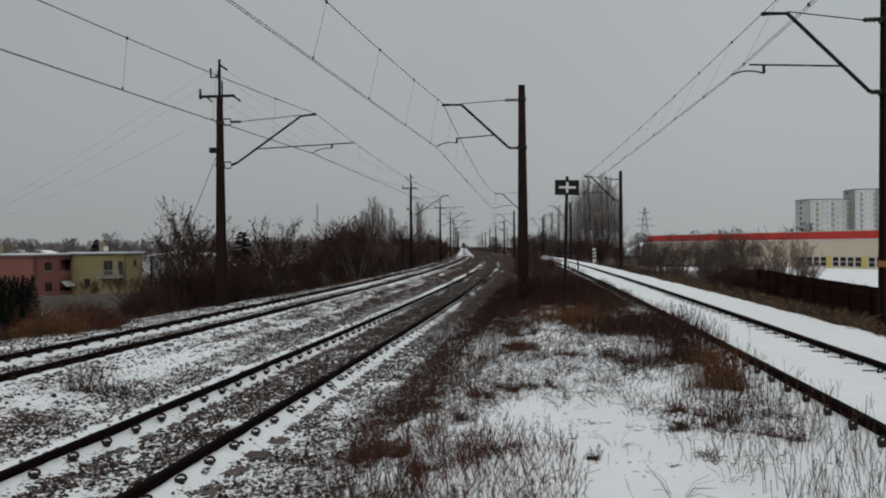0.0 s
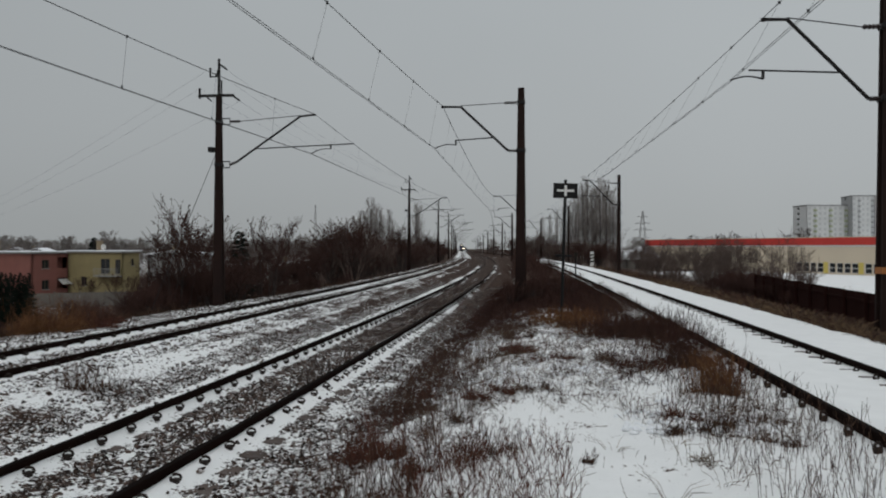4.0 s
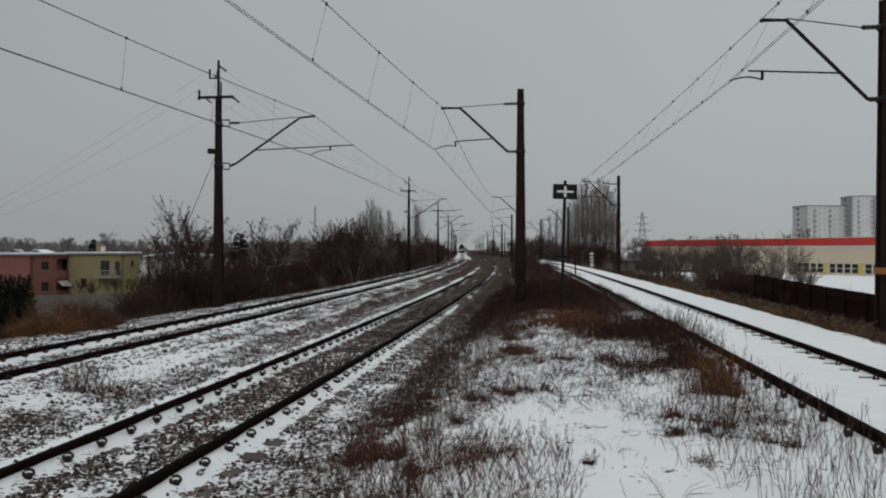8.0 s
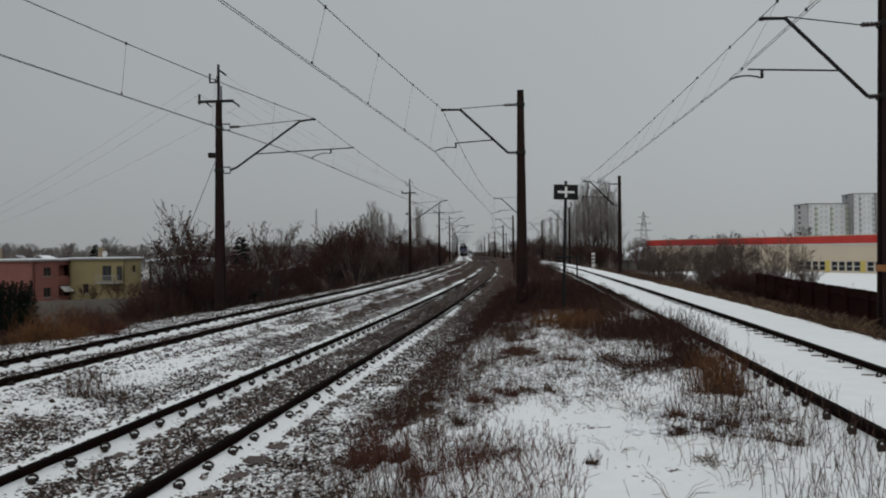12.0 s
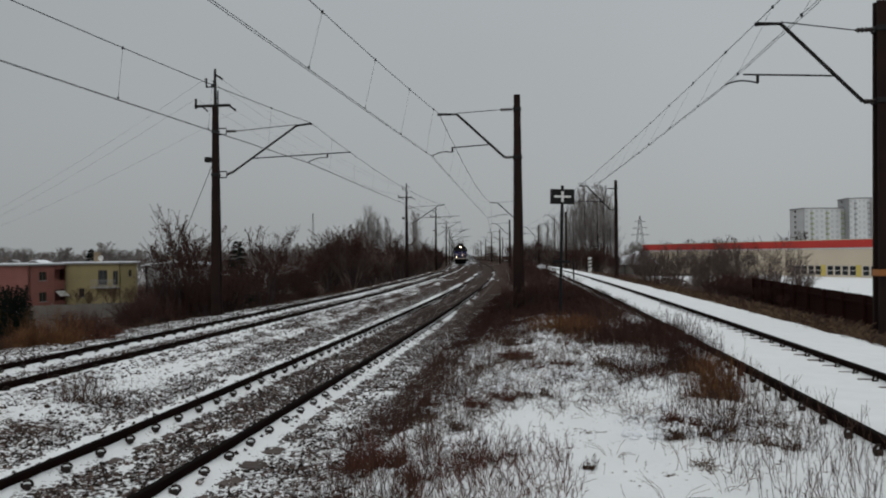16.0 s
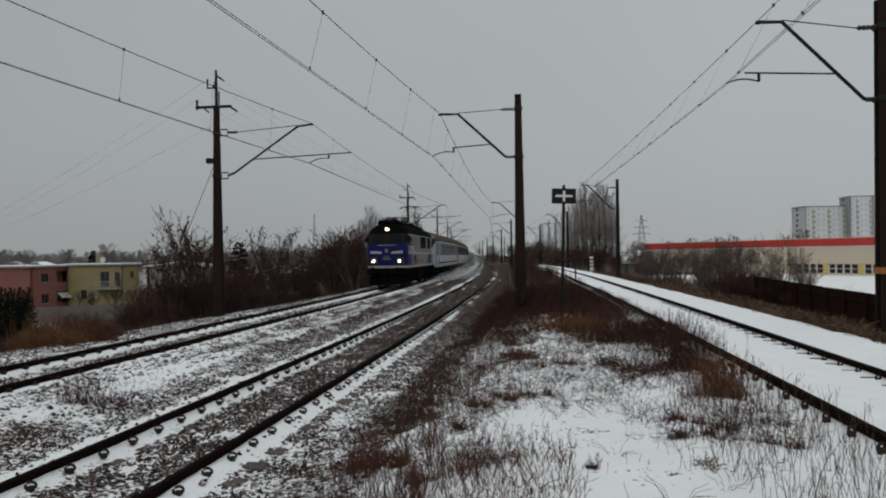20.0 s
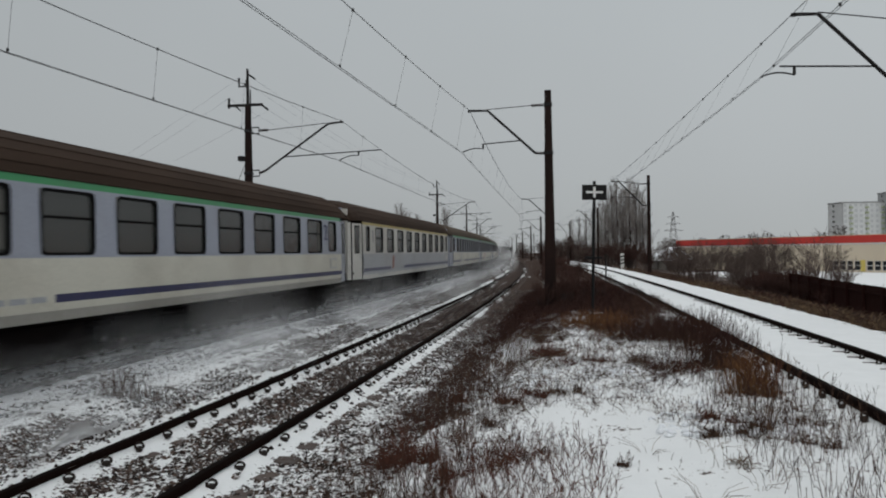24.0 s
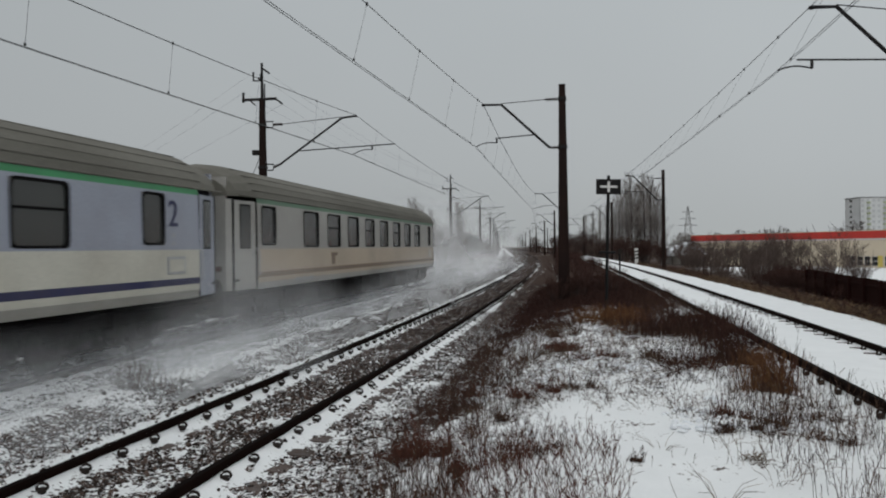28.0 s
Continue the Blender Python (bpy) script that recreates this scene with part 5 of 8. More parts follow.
    for px, d, sz in ((1300, 66, 1.2), (1318, 67, 1.05), (1385, 62, 1.12), (1362, 60, .85), (1280, 70, 1.1), (1410, 60, .7)):
        plant(STORE_BUSHES[int(px) % 3], sight(px, d), d, rng.uniform(0, 6), sz, z=-1.0)
    for i in range(22):
        px, d = rng.uniform(1190, 1440), rng.uniform(50, 58)
        plant(STORE_BUSHES[i % 3], sight(px, d), d, rng.uniform(0, 6), rng.uniform(.42, .68), z=-1.1)
    for i in range(9):
        px, d = rng.uniform(1300, 1350), rng.uniform(43, 47)
        plant(rng.choice(BUSHES), sight(px, d), d, rng.uniform(0, 6), rng.uniform(.4, .6), z=-1.0)
    for i in range(12):
        px, d = rng.uniform(450, 566), rng.uniform(52, 62)
        plant(TALL_BUSHES[i % 3], sight(px, d), d, rng.uniform(0, 6), rng.uniform(.45, .75))
    for i in range(34):
        f = rng.random()
        y = 20 + 34 * f
        x = x_of(CURVE_C, y) + 8.8 + rng.uniform(-.6, 1.8)
        plant(rng.choice(BUSHES), x, y, rng.uniform(0, 6), rng.uniform(.34, .46), z=-.95)
    # low brush that fills the wedge between the tracks
    for i in range(60):
        y = 24 + 80 * rng.random() ** 1.5
        a, b = x_of(CURVE_B, y) + 2.9, x_of(CURVE_C, y) - 1.9
        plant(rng.choice(BUSHES), rng.uniform(a, b), y, rng.uniform(0, 6), rng.uniform(.14, .30) * (1 + .006 * y))
    for i in range(40):
        y = 90 + 130 * rng.random()
        x = x_of(CURVE_C, y) + rng.uniform(4.5, 16)
        plant(rng.choice(TALL_BUSHES), x, y, rng.uniform(0, 6), rng.uniform(.5, .9))
    # evergreen hedge and conifers among the houses
    for i in range(15):
        px, d = -64 + 8.2 * i, 46 + rng.uniform(-.5, .8)
        h = plant(CONIFERS[i % 2], sight(px, d), d, rng.uniform(0, 6), .5, z=-2.6)
        h.scale = (.32, .32, rng.uniform(.5, .56))
    for px, d, k, sz in ((-5, 150, 0, 1.05), (22, 230, 1, 1.0), (112, 215, 0, 1.0), (166, 135, 1, 1.45), (172, 137, 0, 1.15), (-40, 170, 1, 1.2), (-90, 160, 0, 1.2)):
        plant(CONIFERS[k], sight(px, d), d, rng.uniform(0, 6), sz, z=-4.6)
    for i in range(46):
        d = rng.uniform(36, 66)
        px = rng.uniform(-60, 330)
        plant(rng.choice(BUSHES), sight(px, d), d, rng.uniform(0, 6), rng.uniform(.35, .6))
    for i in range(14):
        d = rng.uniform(60, 95)
        px = rng.uniform(150, 330)
        plant(rng.choice(BUSHES), sight(px, d), d, rng.uniform(0, 6), rng.uniform(.7, 1.0))
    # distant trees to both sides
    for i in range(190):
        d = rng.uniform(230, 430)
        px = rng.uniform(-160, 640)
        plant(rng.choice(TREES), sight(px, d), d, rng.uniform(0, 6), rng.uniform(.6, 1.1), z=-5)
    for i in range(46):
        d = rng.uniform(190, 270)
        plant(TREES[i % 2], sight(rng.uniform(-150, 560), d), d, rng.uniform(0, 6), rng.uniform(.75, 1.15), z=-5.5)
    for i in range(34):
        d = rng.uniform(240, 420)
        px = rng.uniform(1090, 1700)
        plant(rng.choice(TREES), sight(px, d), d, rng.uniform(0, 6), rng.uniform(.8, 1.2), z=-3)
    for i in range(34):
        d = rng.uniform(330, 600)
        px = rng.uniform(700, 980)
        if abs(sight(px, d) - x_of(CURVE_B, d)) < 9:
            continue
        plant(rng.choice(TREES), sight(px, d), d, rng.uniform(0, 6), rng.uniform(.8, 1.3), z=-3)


plant_all()

# ---- the passenger train ----
LOCO_PALE = mat("loco_pale_panel", (0.235, 0.235, 0.24), (0.165, 0.165, 0.165), rough=0.45, scale=1.2, fine=30, bump=.02, dirt=(0.11, 0.095, 0.085), dirt_amount=.6)
CREAM_WHITE = mat("cream_white_side", (0.54, 0.525, 0.485), (0.45, 0.435, 0.40), rough=.4, scale=.8, fine=25, bump=.02, dirt=(0.25, 0.22, 0.19), dirt_amount=.5)
WARM_GREY = mat("warm_grey_side", (0.35, 0.34, 0.315), (0.28, 0.27, 0.25), rough=.45, scale=.8, fine=25, bump=.02, dirt=(0.18, 0.16, 0.14), dirt_amount=.5)
ROOF_DARK = mat("dark_brown_coach_roof", (0.056, 0.036, 0.026), (0.036, 0.024, 0.018), rough=.85, scale=1.2, fine=30, stretch=(.25, 1, 1), bump=.1, spec=.08)
BLUE = mat("loco_blue", (0.008, 0.012, 0.105), (0.006, 0.009, 0.065), rough=0.5, scale=1.2, fine=30, bump=.02, dirt=(0.014, 0.014, 0.03), dirt_amount=.6, spec=.1)
LOCO_GREY = mat("loco_grey", (0.125, 0.125, 0.13), (0.083, 0.083, 0.086), rough=0.4, scale=1.2, fine=30, bump=.02, dirt=(0.085, 0.072, 0.062), dirt_amount=.7)
LOCO_WHITE = mat("loco_white", (0.38, 0.38, 0.375), (0.29, 0.28, 0.265), rough=0.4, scale=2, fine=30, bump=.02, dirt=(0.2, 0.17, 0.15), dirt_amount=.5)
CHARCOAL = mat("charcoal_roof", (0.0035, 0.0035, 0.004), (0.006, 0.0055, 0.005), rough=0.9, scale=1.5, fine=30, dirt=(0.008, 0.006, 0.005), spec=.01)
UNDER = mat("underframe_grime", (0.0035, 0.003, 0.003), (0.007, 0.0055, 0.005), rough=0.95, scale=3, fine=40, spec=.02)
WHEEL = mat("wheel_steel", (0.010, 0.0085, 0.008), (0.006, 0.005, 0.0048), rough=0.8, metal=0, spec=.05)
LOGO_RED = mat("red_mark", (0.45, 0.05, 0.03), (0.4, 0.045, 0.03), rough=.5, bump=.02)
LOGO_FADED = mat("faded_mark", (0.16, 0.11, 0.08), (0.2, 0.15, 0.11), rough=.7, bump=.02)
LOGO_DULL = mat("dull_red_mark", (0.26, 0.12, 0.095), (0.22, 0.12, 0.1), rough=.6, bump=.02)
INDIGO = mat("indigo_stripe", (0.016, 0.018, 0.075), (0.014, 0.015, 0.055), rough=.4, scale=1, bump=.02, dirt=(0.08, 0.07, 0.08))
GREEN = mat("green_stripe", (0.03, 0.26, 0.09), (0.03, 0.2, 0.075), rough=.4, scale=1, bump=.02, dirt=(0.08, 0.1, 0.07))
YELLOW_ST = mat("yellow_stripe", (0.38, 0.28, 0.045), (0.32, 0.23, 0.04), rough=.4, scale=1, bump=.02, dirt=(0.2, 0.16, 0.07))
LAVENDER = mat("lavender_side", (0.295, 0.315, 0.375), (0.245, 0.262, 0.315), rough=.35, scale=.8, fine=25, bump=.02, dirt=(0.2, 0.19, 0.2), dirt_amount=.45)
PALE = mat("pale_side", (0.48, 0.495, 0.535), (0.40, 0.415, 0.45), rough=.35, scale=.8, fine=25, bump=.02, dirt=(0.28, 0.26, 0.25), dirt_amount=.45)
DULL_GREEN = mat("faded_green_stripe", (0.10, 0.19, 0.12), (0.085, 0.15, 0.10), rough=.5, scale=1, bump=.02)
PEACH = mat("peach_side", (0.47, 0.385, 0.29), (0.39, 0.32, 0.24), rough=.45, scale=.8, fine=25, bump=.02, dirt=(0.25, 0.2, 0.15), dirt_amount=.5)
LILAC = mat("lilac_grey_side", (0.38, 0.395, 0.42), (0.32, 0.335, 0.355), rough=.4, scale=.8, fine=25, bump=.02, dirt=(0.2, 0.19, 0.19), dirt_amount=.45)
BUFF = mat("cream_side", (0.55, 0.53, 0.455), (0.46, 0.445, 0.38), rough=.4, scale=.8, fine=25, bump=.02, dirt=(0.26, 0.22, 0.17), dirt_amount=.5)
MIDGREY = mat("grey_side", (0.34, 0.35, 0.37), (0.28, 0.29, 0.305), rough=.4, scale=.8, fine=25, bump=.02, dirt=(0.2, 0.18, 0.17), dirt_amount=.5)
ROOF_BROWN = mat("brown_coach_roof", (0.10, 0.076, 0.056), (0.066, 0.05, 0.038), rough=.85, scale=1.2, fine=30, stretch=(.25, 1, 1), bump=.1, spec=.1)
ROOF_GREY = mat("grey_coach_roof", (0.17, 0.163, 0.142), (0.12, 0.114, 0.098), rough=.85, scale=1.2, fine=30, stretch=(.25, 1, 1), bump=.1, spec=.15)
COACH_GLASS = glass_mat("coach_glass", (0.038, 0.04, 0.038), .1)
SKIRT = mat("dirty_skirt", (0.30, 0.285, 0.255), (0.22, 0.21, 0.19), rough=.6, scale=.8, fine=25, bump=.02, dirt=(0.15, 0.13, 0.11), dirt_amount=.6)
RUBBER = mat("rubber", (0.005, 0.005, 0.0055), (0.009, 0.008, 0.008), rough=.85, spec=.04)
LOCO_GLASS = glass_mat("cab_glass", (0.014, 0.015, 0.017), .25)
LOCO_GLASS.node_tree.nodes["Principled BSDF"].inputs["Specular IOR Level"].default_value = 0
ALU = mat("window_alloy", (0.45, 0.46, 0.47), (0.35, 0.35, 0.36), rough=.4, metal=.6, bump=.02)
BELLOWS = mat("gangway_bellows", (0.03, 0.028, 0.028), (0.02, 0.018, 0.018), rough=.9)
LAMP_ON = glow_mat("headlamp_glow", (1.0, 0.70, 0.38), 60.0)
LAMP_BOX = mat("lamp_housing", (0.075, 0.068, 0.06), (0.045, 0.04, 0.036), rough=.7, scale=6, spec=.15)
LAMP_RED = mat("red_lens", (0.05, 0.004, 0.004), (0.04, 0.004, 0.004), rough=.2)
CURTAIN = mat("curtain", (0.10, 0.095, 0.085), (0.07, 0.066, 0.06), rough=.9)


def wheel_shape(r):
    return Shape().lathe([(r + .025, -.065), (r + .025, -.04), (r, -.035), (r - .01, .065), (r - .07, .065), (r - .08, .03), (.16, .02), (.14, .09), (.02, .09), (.02, -.03), (r - .08, -.03), (r - .07, -.065)], n=24, axis="y")


def bogie(parent, x, base, r, z_frame):
    """Side frames, springs, axle boxes and two wheelsets."""
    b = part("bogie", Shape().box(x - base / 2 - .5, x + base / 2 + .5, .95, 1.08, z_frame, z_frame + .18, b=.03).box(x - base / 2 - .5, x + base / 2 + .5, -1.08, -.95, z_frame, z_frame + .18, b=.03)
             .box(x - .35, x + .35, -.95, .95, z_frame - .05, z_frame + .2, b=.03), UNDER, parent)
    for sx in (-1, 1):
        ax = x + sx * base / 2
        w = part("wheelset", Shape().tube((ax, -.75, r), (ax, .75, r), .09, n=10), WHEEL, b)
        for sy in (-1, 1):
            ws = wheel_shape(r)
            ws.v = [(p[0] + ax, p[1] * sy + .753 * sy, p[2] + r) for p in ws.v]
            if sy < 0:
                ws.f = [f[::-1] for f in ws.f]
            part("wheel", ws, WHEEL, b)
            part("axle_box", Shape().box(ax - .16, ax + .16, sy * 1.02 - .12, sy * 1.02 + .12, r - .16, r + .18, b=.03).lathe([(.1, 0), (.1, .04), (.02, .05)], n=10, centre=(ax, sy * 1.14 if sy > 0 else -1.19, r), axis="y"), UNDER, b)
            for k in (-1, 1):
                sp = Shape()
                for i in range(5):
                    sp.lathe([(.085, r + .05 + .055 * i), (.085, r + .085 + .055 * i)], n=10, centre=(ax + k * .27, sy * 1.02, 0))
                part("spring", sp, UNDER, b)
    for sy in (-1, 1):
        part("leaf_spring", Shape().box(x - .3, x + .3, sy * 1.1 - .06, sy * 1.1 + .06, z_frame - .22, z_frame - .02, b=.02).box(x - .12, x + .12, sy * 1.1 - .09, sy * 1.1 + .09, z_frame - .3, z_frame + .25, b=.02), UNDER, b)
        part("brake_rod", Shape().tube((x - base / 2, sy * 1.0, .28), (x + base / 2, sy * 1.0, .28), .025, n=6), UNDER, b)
    return b


def buffer_parts(parent, x, sgn, z=1.06):
    for sy in (-.875, .875):
        part("buffer", Shape().lathe([(.11, 0), (.11, .32), (.075, .33), (.075, .52), (.23, .54), (.23, .58), (.18, .60), (.02, .605)] if sgn > 0 else [(.11, 0), (.11, -.32), (.075, -.33), (.075, -.52), (.23, -.54), (.23, -.58), (.18, -.60), (.02, -.605)],
                                     n=14, centre=(x, sy, z), axis="x"), UNDER, parent)


def outline(hw, L, c, cuts):
    """Plan outline with four rounded corners, counter-clockwise from the front left."""
    side = [(x, hw) for x in [L - c] + cuts]
    arc = [(L - c + c * math.sin(a), hw - c * .55 * (1 - math.cos(a))) for a in (radians(90), radians(68), radians(45), radians(22))]
    quarter = arc + side
    left = quarter + [(-x, y) for x, y in reversed(quarter)]
    return left + [(-x, -y) for x, y in left]


def build_loco():
    L = thing("electric_locomotive", "blue and grey electric locomotive with lit headlamps, snowy", "locomotive")
    cuts = [5.9, 5.35, 3.6]
    levels = [(1.22, 1.44, 6.94, .74), (1.37, 1.46, 6.97, .74), (2.07, 1.49, 7.02, .74), (2.21, 1.49, 7.02, .74), (2.70, 1.49, 7.0, .74), (3.34, 1.46, 6.74, .74), (3.44, 1.43, 6.66, .74), (3.72, 1.22, 6.46, .66), (3.94, .82, 6.2, .5), (4.04, .35, 6.0, .3)]
    sh = Shape()
    rings = [[(x, y, z) for x, y in outline(hw, ln, c, [k * ln / 7.02 for k in cuts])] for z, hw, ln, c in levels]
    sh.rings(rings)
    n = len(rings[0])
    half = n // 2
    k = 0
    for lv in range(len(rings) - 1):
        for i in range(n):
            j = i % half
            x_mid = (rings[lv][i][0] + rings[lv][(i + 1) % n][0]) / 2
            end = abs(x_mid) > levels[lv][2] - .36
            zone = abs(x_mid) > 3.5
            z = levels[lv][0]
            if lv == 0:
                m = 2
            elif z >= 3.34:
                m = 3
            elif end:
                m = {1: 0, 2: 0, 3: 0}.get(lv, 4)
            elif lv == 1:
                m = 0 if zone else 5
            elif lv == 2:
                m = 2
            else:
                m = 1
            sh.m[k] = m
            k += 1
    while k < len(sh.m):
        sh.m[k] = 3
        k += 1
    body = part("body", sh, [BLUE, LOCO_GREY, LOCO_WHITE, CHARCOAL, BLACK, LOCO_PALE], L)
    for e in (1, -1):
        f = lambda x: e * (x - .42 if x > 6.5 else x)
        # windscreens, raked
        for sy in (-1, 1):
            y0, y1 = .06, 1.04
            q = [(f(7.435), sy * y0, 2.78), (f(7.435), sy * y1, 2.78), (f(7.20), sy * (y1 - .05), 3.30), (f(7.20), sy * y0, 3.30)]
            q2 = [(x + f(.02), y, z + .005) for x, y, z in q]
            part("windscreen", Shape().rings([q, q2]), LOCO_GLASS, L)
            part("wiper", Shape().tube((f(7.47), sy * .5, 2.76), (f(7.36), sy * .85, 3.1), .012, n=4), RUBBER, L)
            # the corner pane follows the rounded nose
            cols = []
            for a in (66, 50, 34, 20):
                col = []
                for z, hw, ln in ((2.80, 1.486, 6.966), (3.26, 1.464, 6.772)):
                    col.append((e * (ln - .74 + .76 * math.sin(radians(a))), sy * (hw + .012 - .407 * (1 - math.cos(radians(a)))), z))
                cols.append(col)
            cw = Shape()
            for p, q in zip(cols, cols[1:]):
                cw.add([p[0], q[0], q[1], p[1]], [(0, 1, 2, 3)])
            part("corner_window", cw.weld(), LOCO_GLASS, L)
            # lamp cluster
            lb = part("lamp_housing", Shape().box(min(f(7.36), f(7.50)), max(f(7.36), f(7.50)), sy * .95 - .26, sy * .95 + .26, 1.46, 1.86, b=.04), LAMP_BOX, L)
            part("headlamp", Shape().lathe([(.058, 0), (.058, f(.03)), (.042, f(.04)), (.012, f(.045))], n=14, centre=(f(7.50), sy * 0.9, 1.66), axis="x"), LAMP_ON if e > 0 else PANE, lb, "lit headlamp" if e > 0 else "")
            part("tail_lamp", Shape().lathe([(.06, 0), (.06, f(.02)), (.01, f(.03))], n=10, centre=(f(7.50), sy * 1.12, 1.69), axis="x"), LAMP_RED, lb)
            # white stripe in two pieces
            part("stripe", Shape().add([(f(7.445), sy * .30, 2.11), (f(7.446), sy * 1.14, 2.12), (f(7.446), sy * 1.14, 2.28), (f(7.445), sy * .40, 2.24), (f(7.46), sy * .30, 2.11), (f(7.46), sy * 1.14, 2.12), (f(7.46), sy * 1.14, 2.28), (f(7.46), sy * .40, 2.24)],
                                       [(0, 1, 2, 3), (7, 6, 5, 4), (0, 4, 5, 1), (3, 2, 6, 7), (1, 5, 6, 2), (0, 3, 7, 4)]), LOCO_WHITE, L, "white painted stripe")
            part("mirror", Shape().box(min(f(6.75), f(6.83)), max(f(6.75), f(6.83)), sy * 1.5 if sy > 0 else -1.68, sy * 1.68 if sy > 0 else -1.5, 2.85, 3.1, b=.01), BLACK, L)
        um = part("upper_lamp", Shape().lathe([(.2, 0), (.2, f(.35)), (.17, f(.42))], n=16, centre=(f(6.85), 0, 3.62), axis="x"), CHARCOAL, L)
        part("lens", Shape().lathe([(.056, 0), (.056, f(.02)), (.04, f(.035)), (.012, f(.04))], n=16, centre=(f(7.27), 0, 3.62), axis="x"), LAMP_ON if e > 0 else PANE, um, "lit upper headlamp" if e > 0 else "")
        part("horn", Shape().lathe([(.03, 0), (.05, f(.25)), (.11, f(.38))], n=10, centre=(f(6.9), .55, 3.86), axis="x"), CHARCOAL, L)
        part("emblem", Shape().lathe([(.13, 0), (.13, f(.02)), (.09, f(.035)), (.01, f(.035))], n=14, centre=(f(7.43), 0, 2.28), axis="x"), LOCO_GREY, L, "round metal emblem")
        part("number_bar", Shape().box(min(f(7.43), f(7.45)), max(f(7.43), f(7.45)), -.28, .28, 1.74, 1.84), LOCO_GREY, L)
        part("number_bar", Shape().box(min(f(7.43), f(7.45)), max(f(7.43), f(7.45)), -.2, .2, 1.92, 1.97), LOCO_GREY, L)
        part("handrail", Shape().pipe([(f(7.43), -.6, 2.62), (f(7.52), -.6, 2.62), (f(7.52), .6, 2.62), (f(7.43), .6, 2.62)], .015), ALU, L)
        part("buffer_beam", Shape().box(min(f(7.0), f(7.42)), max(f(7.0), f(7.42)), -1.38, 1.38, .84, 1.215, b=.03), UNDER, L)
        buffer_parts(L, f(7.40), e)
        part("coupling_hook", Shape().box(min(f(7.4), f(7.72)), max(f(7.4), f(7.72)), -.05, .05, 1.0, 1.1, b=.01).pipe([(f(7.68), 0, 1.05), (f(7.76), .09, .8), (f(7.76), -.09, .8), (f(7.68), 0, 1.05)], .03), UNDER, L)
        part("snow_plough", Shape().rings([[(f(7.15), -1.3, .16), (f(7.45), 0, .16), (f(7.15), 1.3, .16), (f(7.1), 1.3, .16), (f(7.38), 0, .16), (f(7.1), -1.3, .16)], [(f(7.1), -1.3, .66), (f(7.38), 0, .66), (f(7.1), 1.3, .66), (f(7.05), 1.3, .66), (f(7.32), 0, .66), (f(7.05), -1.3, .66)]]), UNDER, L)
        for sy in (-1, 1):
            part("brake_hose", Shape().pipe([(f(7.42), sy * .35, .95), (f(7.6), sy * .35, .75), (f(7.58), sy * .36, .45)], .03), RUBBER, L)
            part("cab_step", Shape().box(min(f(5.4), f(5.9)), max(f(5.4), f(5.9)), sy * 1.43 - .12, sy * 1.43 + .08, .55, .6, b=.01).box(min(f(5.4), f(5.44)), max(f(5.4), f(5.44)), sy * 1.43 - .02, sy * 1.43 + .02, .6, 1.16).box(min(f(5.86), f(5.9)), max(f(5.86), f(5.9)), sy * 1.43 - .02, sy * 1.43 + .02, .6, 1.16), UNDER, L)
    for sy in (-1, 1):
        Y = lambda a, b: (min(sy * a, sy * b), max(sy * a, sy * b))
        for e in (1, -1):
            # cab side window, cab door with its handrails
            x0, x1 = sorted((e * 5.85, e * 6.42))
            w = part("cab_window", Shape().box(x0, x1, *Y(1.47, 1.50), 2.62, 3.22, b=.012), RUBBER, L)
            part("pane", Shape().box(x0 + .05, x1 - .05, *Y(1.5, 1.508), 2.68, 3.16), LOCO_GLASS, w)
            x0, x1 = sorted((e * 4.95, e * 5.64))
            d = part("cab_door", Shape().box(x0, x1, *Y(1.48, 1.505), 1.5, 3.26, b=.012), LOCO_GREY, L)
            part("pane", Shape().box(x0 + .14, x1 - .14, *Y(1.505, 1.515), 2.5, 3.1), COACH_GLASS, d)
            part("door_panel", Shape().box(x0 + .012, x1 - .012, *Y(1.505, 1.511), 1.52, 2.07), BLUE, d)
            for xx in (x0 - .06, x1 + .06):
                part("handrail", Shape().pipe([(xx, sy * 1.49, 1.42), (xx, sy * 1.56, 1.47), (xx, sy * 1.56, 2.55), (xx, sy * 1.49, 2.6)], .018), WHITE, d, "white handrail")
            # speed lines that fray from the blue cab panel
            for k in range(8):
                z = 1.40 + .083 * k
                a, b = sorted((e * 3.6, e * (3.35 - .26 * ((k * 3) % 5))))
                part("paint_line", Shape().box(a, b, *Y(1.482, 1.492), z, z + .045), BLUE, L)
        for k, (x0, x1) in enumerate(((-4.45, -2.9), (-2.66, -2.28), (2.2, 3.02), (3.12, 3.9), (-1.8, -.45), (-.28, 1.08), (1.68, 2.05), (4.05, 4.48))):
            w = part("side_grille" if k in (1, 2, 3, 6, 7) else "side_window", Shape().box(x0, x1, *Y(1.468, 1.497), 2.46, 3.26, b=.012), LOCO_GREY if k in (1, 2, 3, 6, 7) else RUBBER, L)
            if k in (1, 2, 3, 6, 7):
                for q in range(9):
                    part("louvre", Shape().box(x0 + .05, x1 - .05, *Y(1.497, 1.515), 2.54 + .073 * q, 2.575 + .073 * q), LOCO_GREY, w)
            else:
                part("pane", Shape().box(x0 + .07, x1 - .07, *Y(1.497, 1.505), 2.52, 3.2), LOCO_GLASS, w)
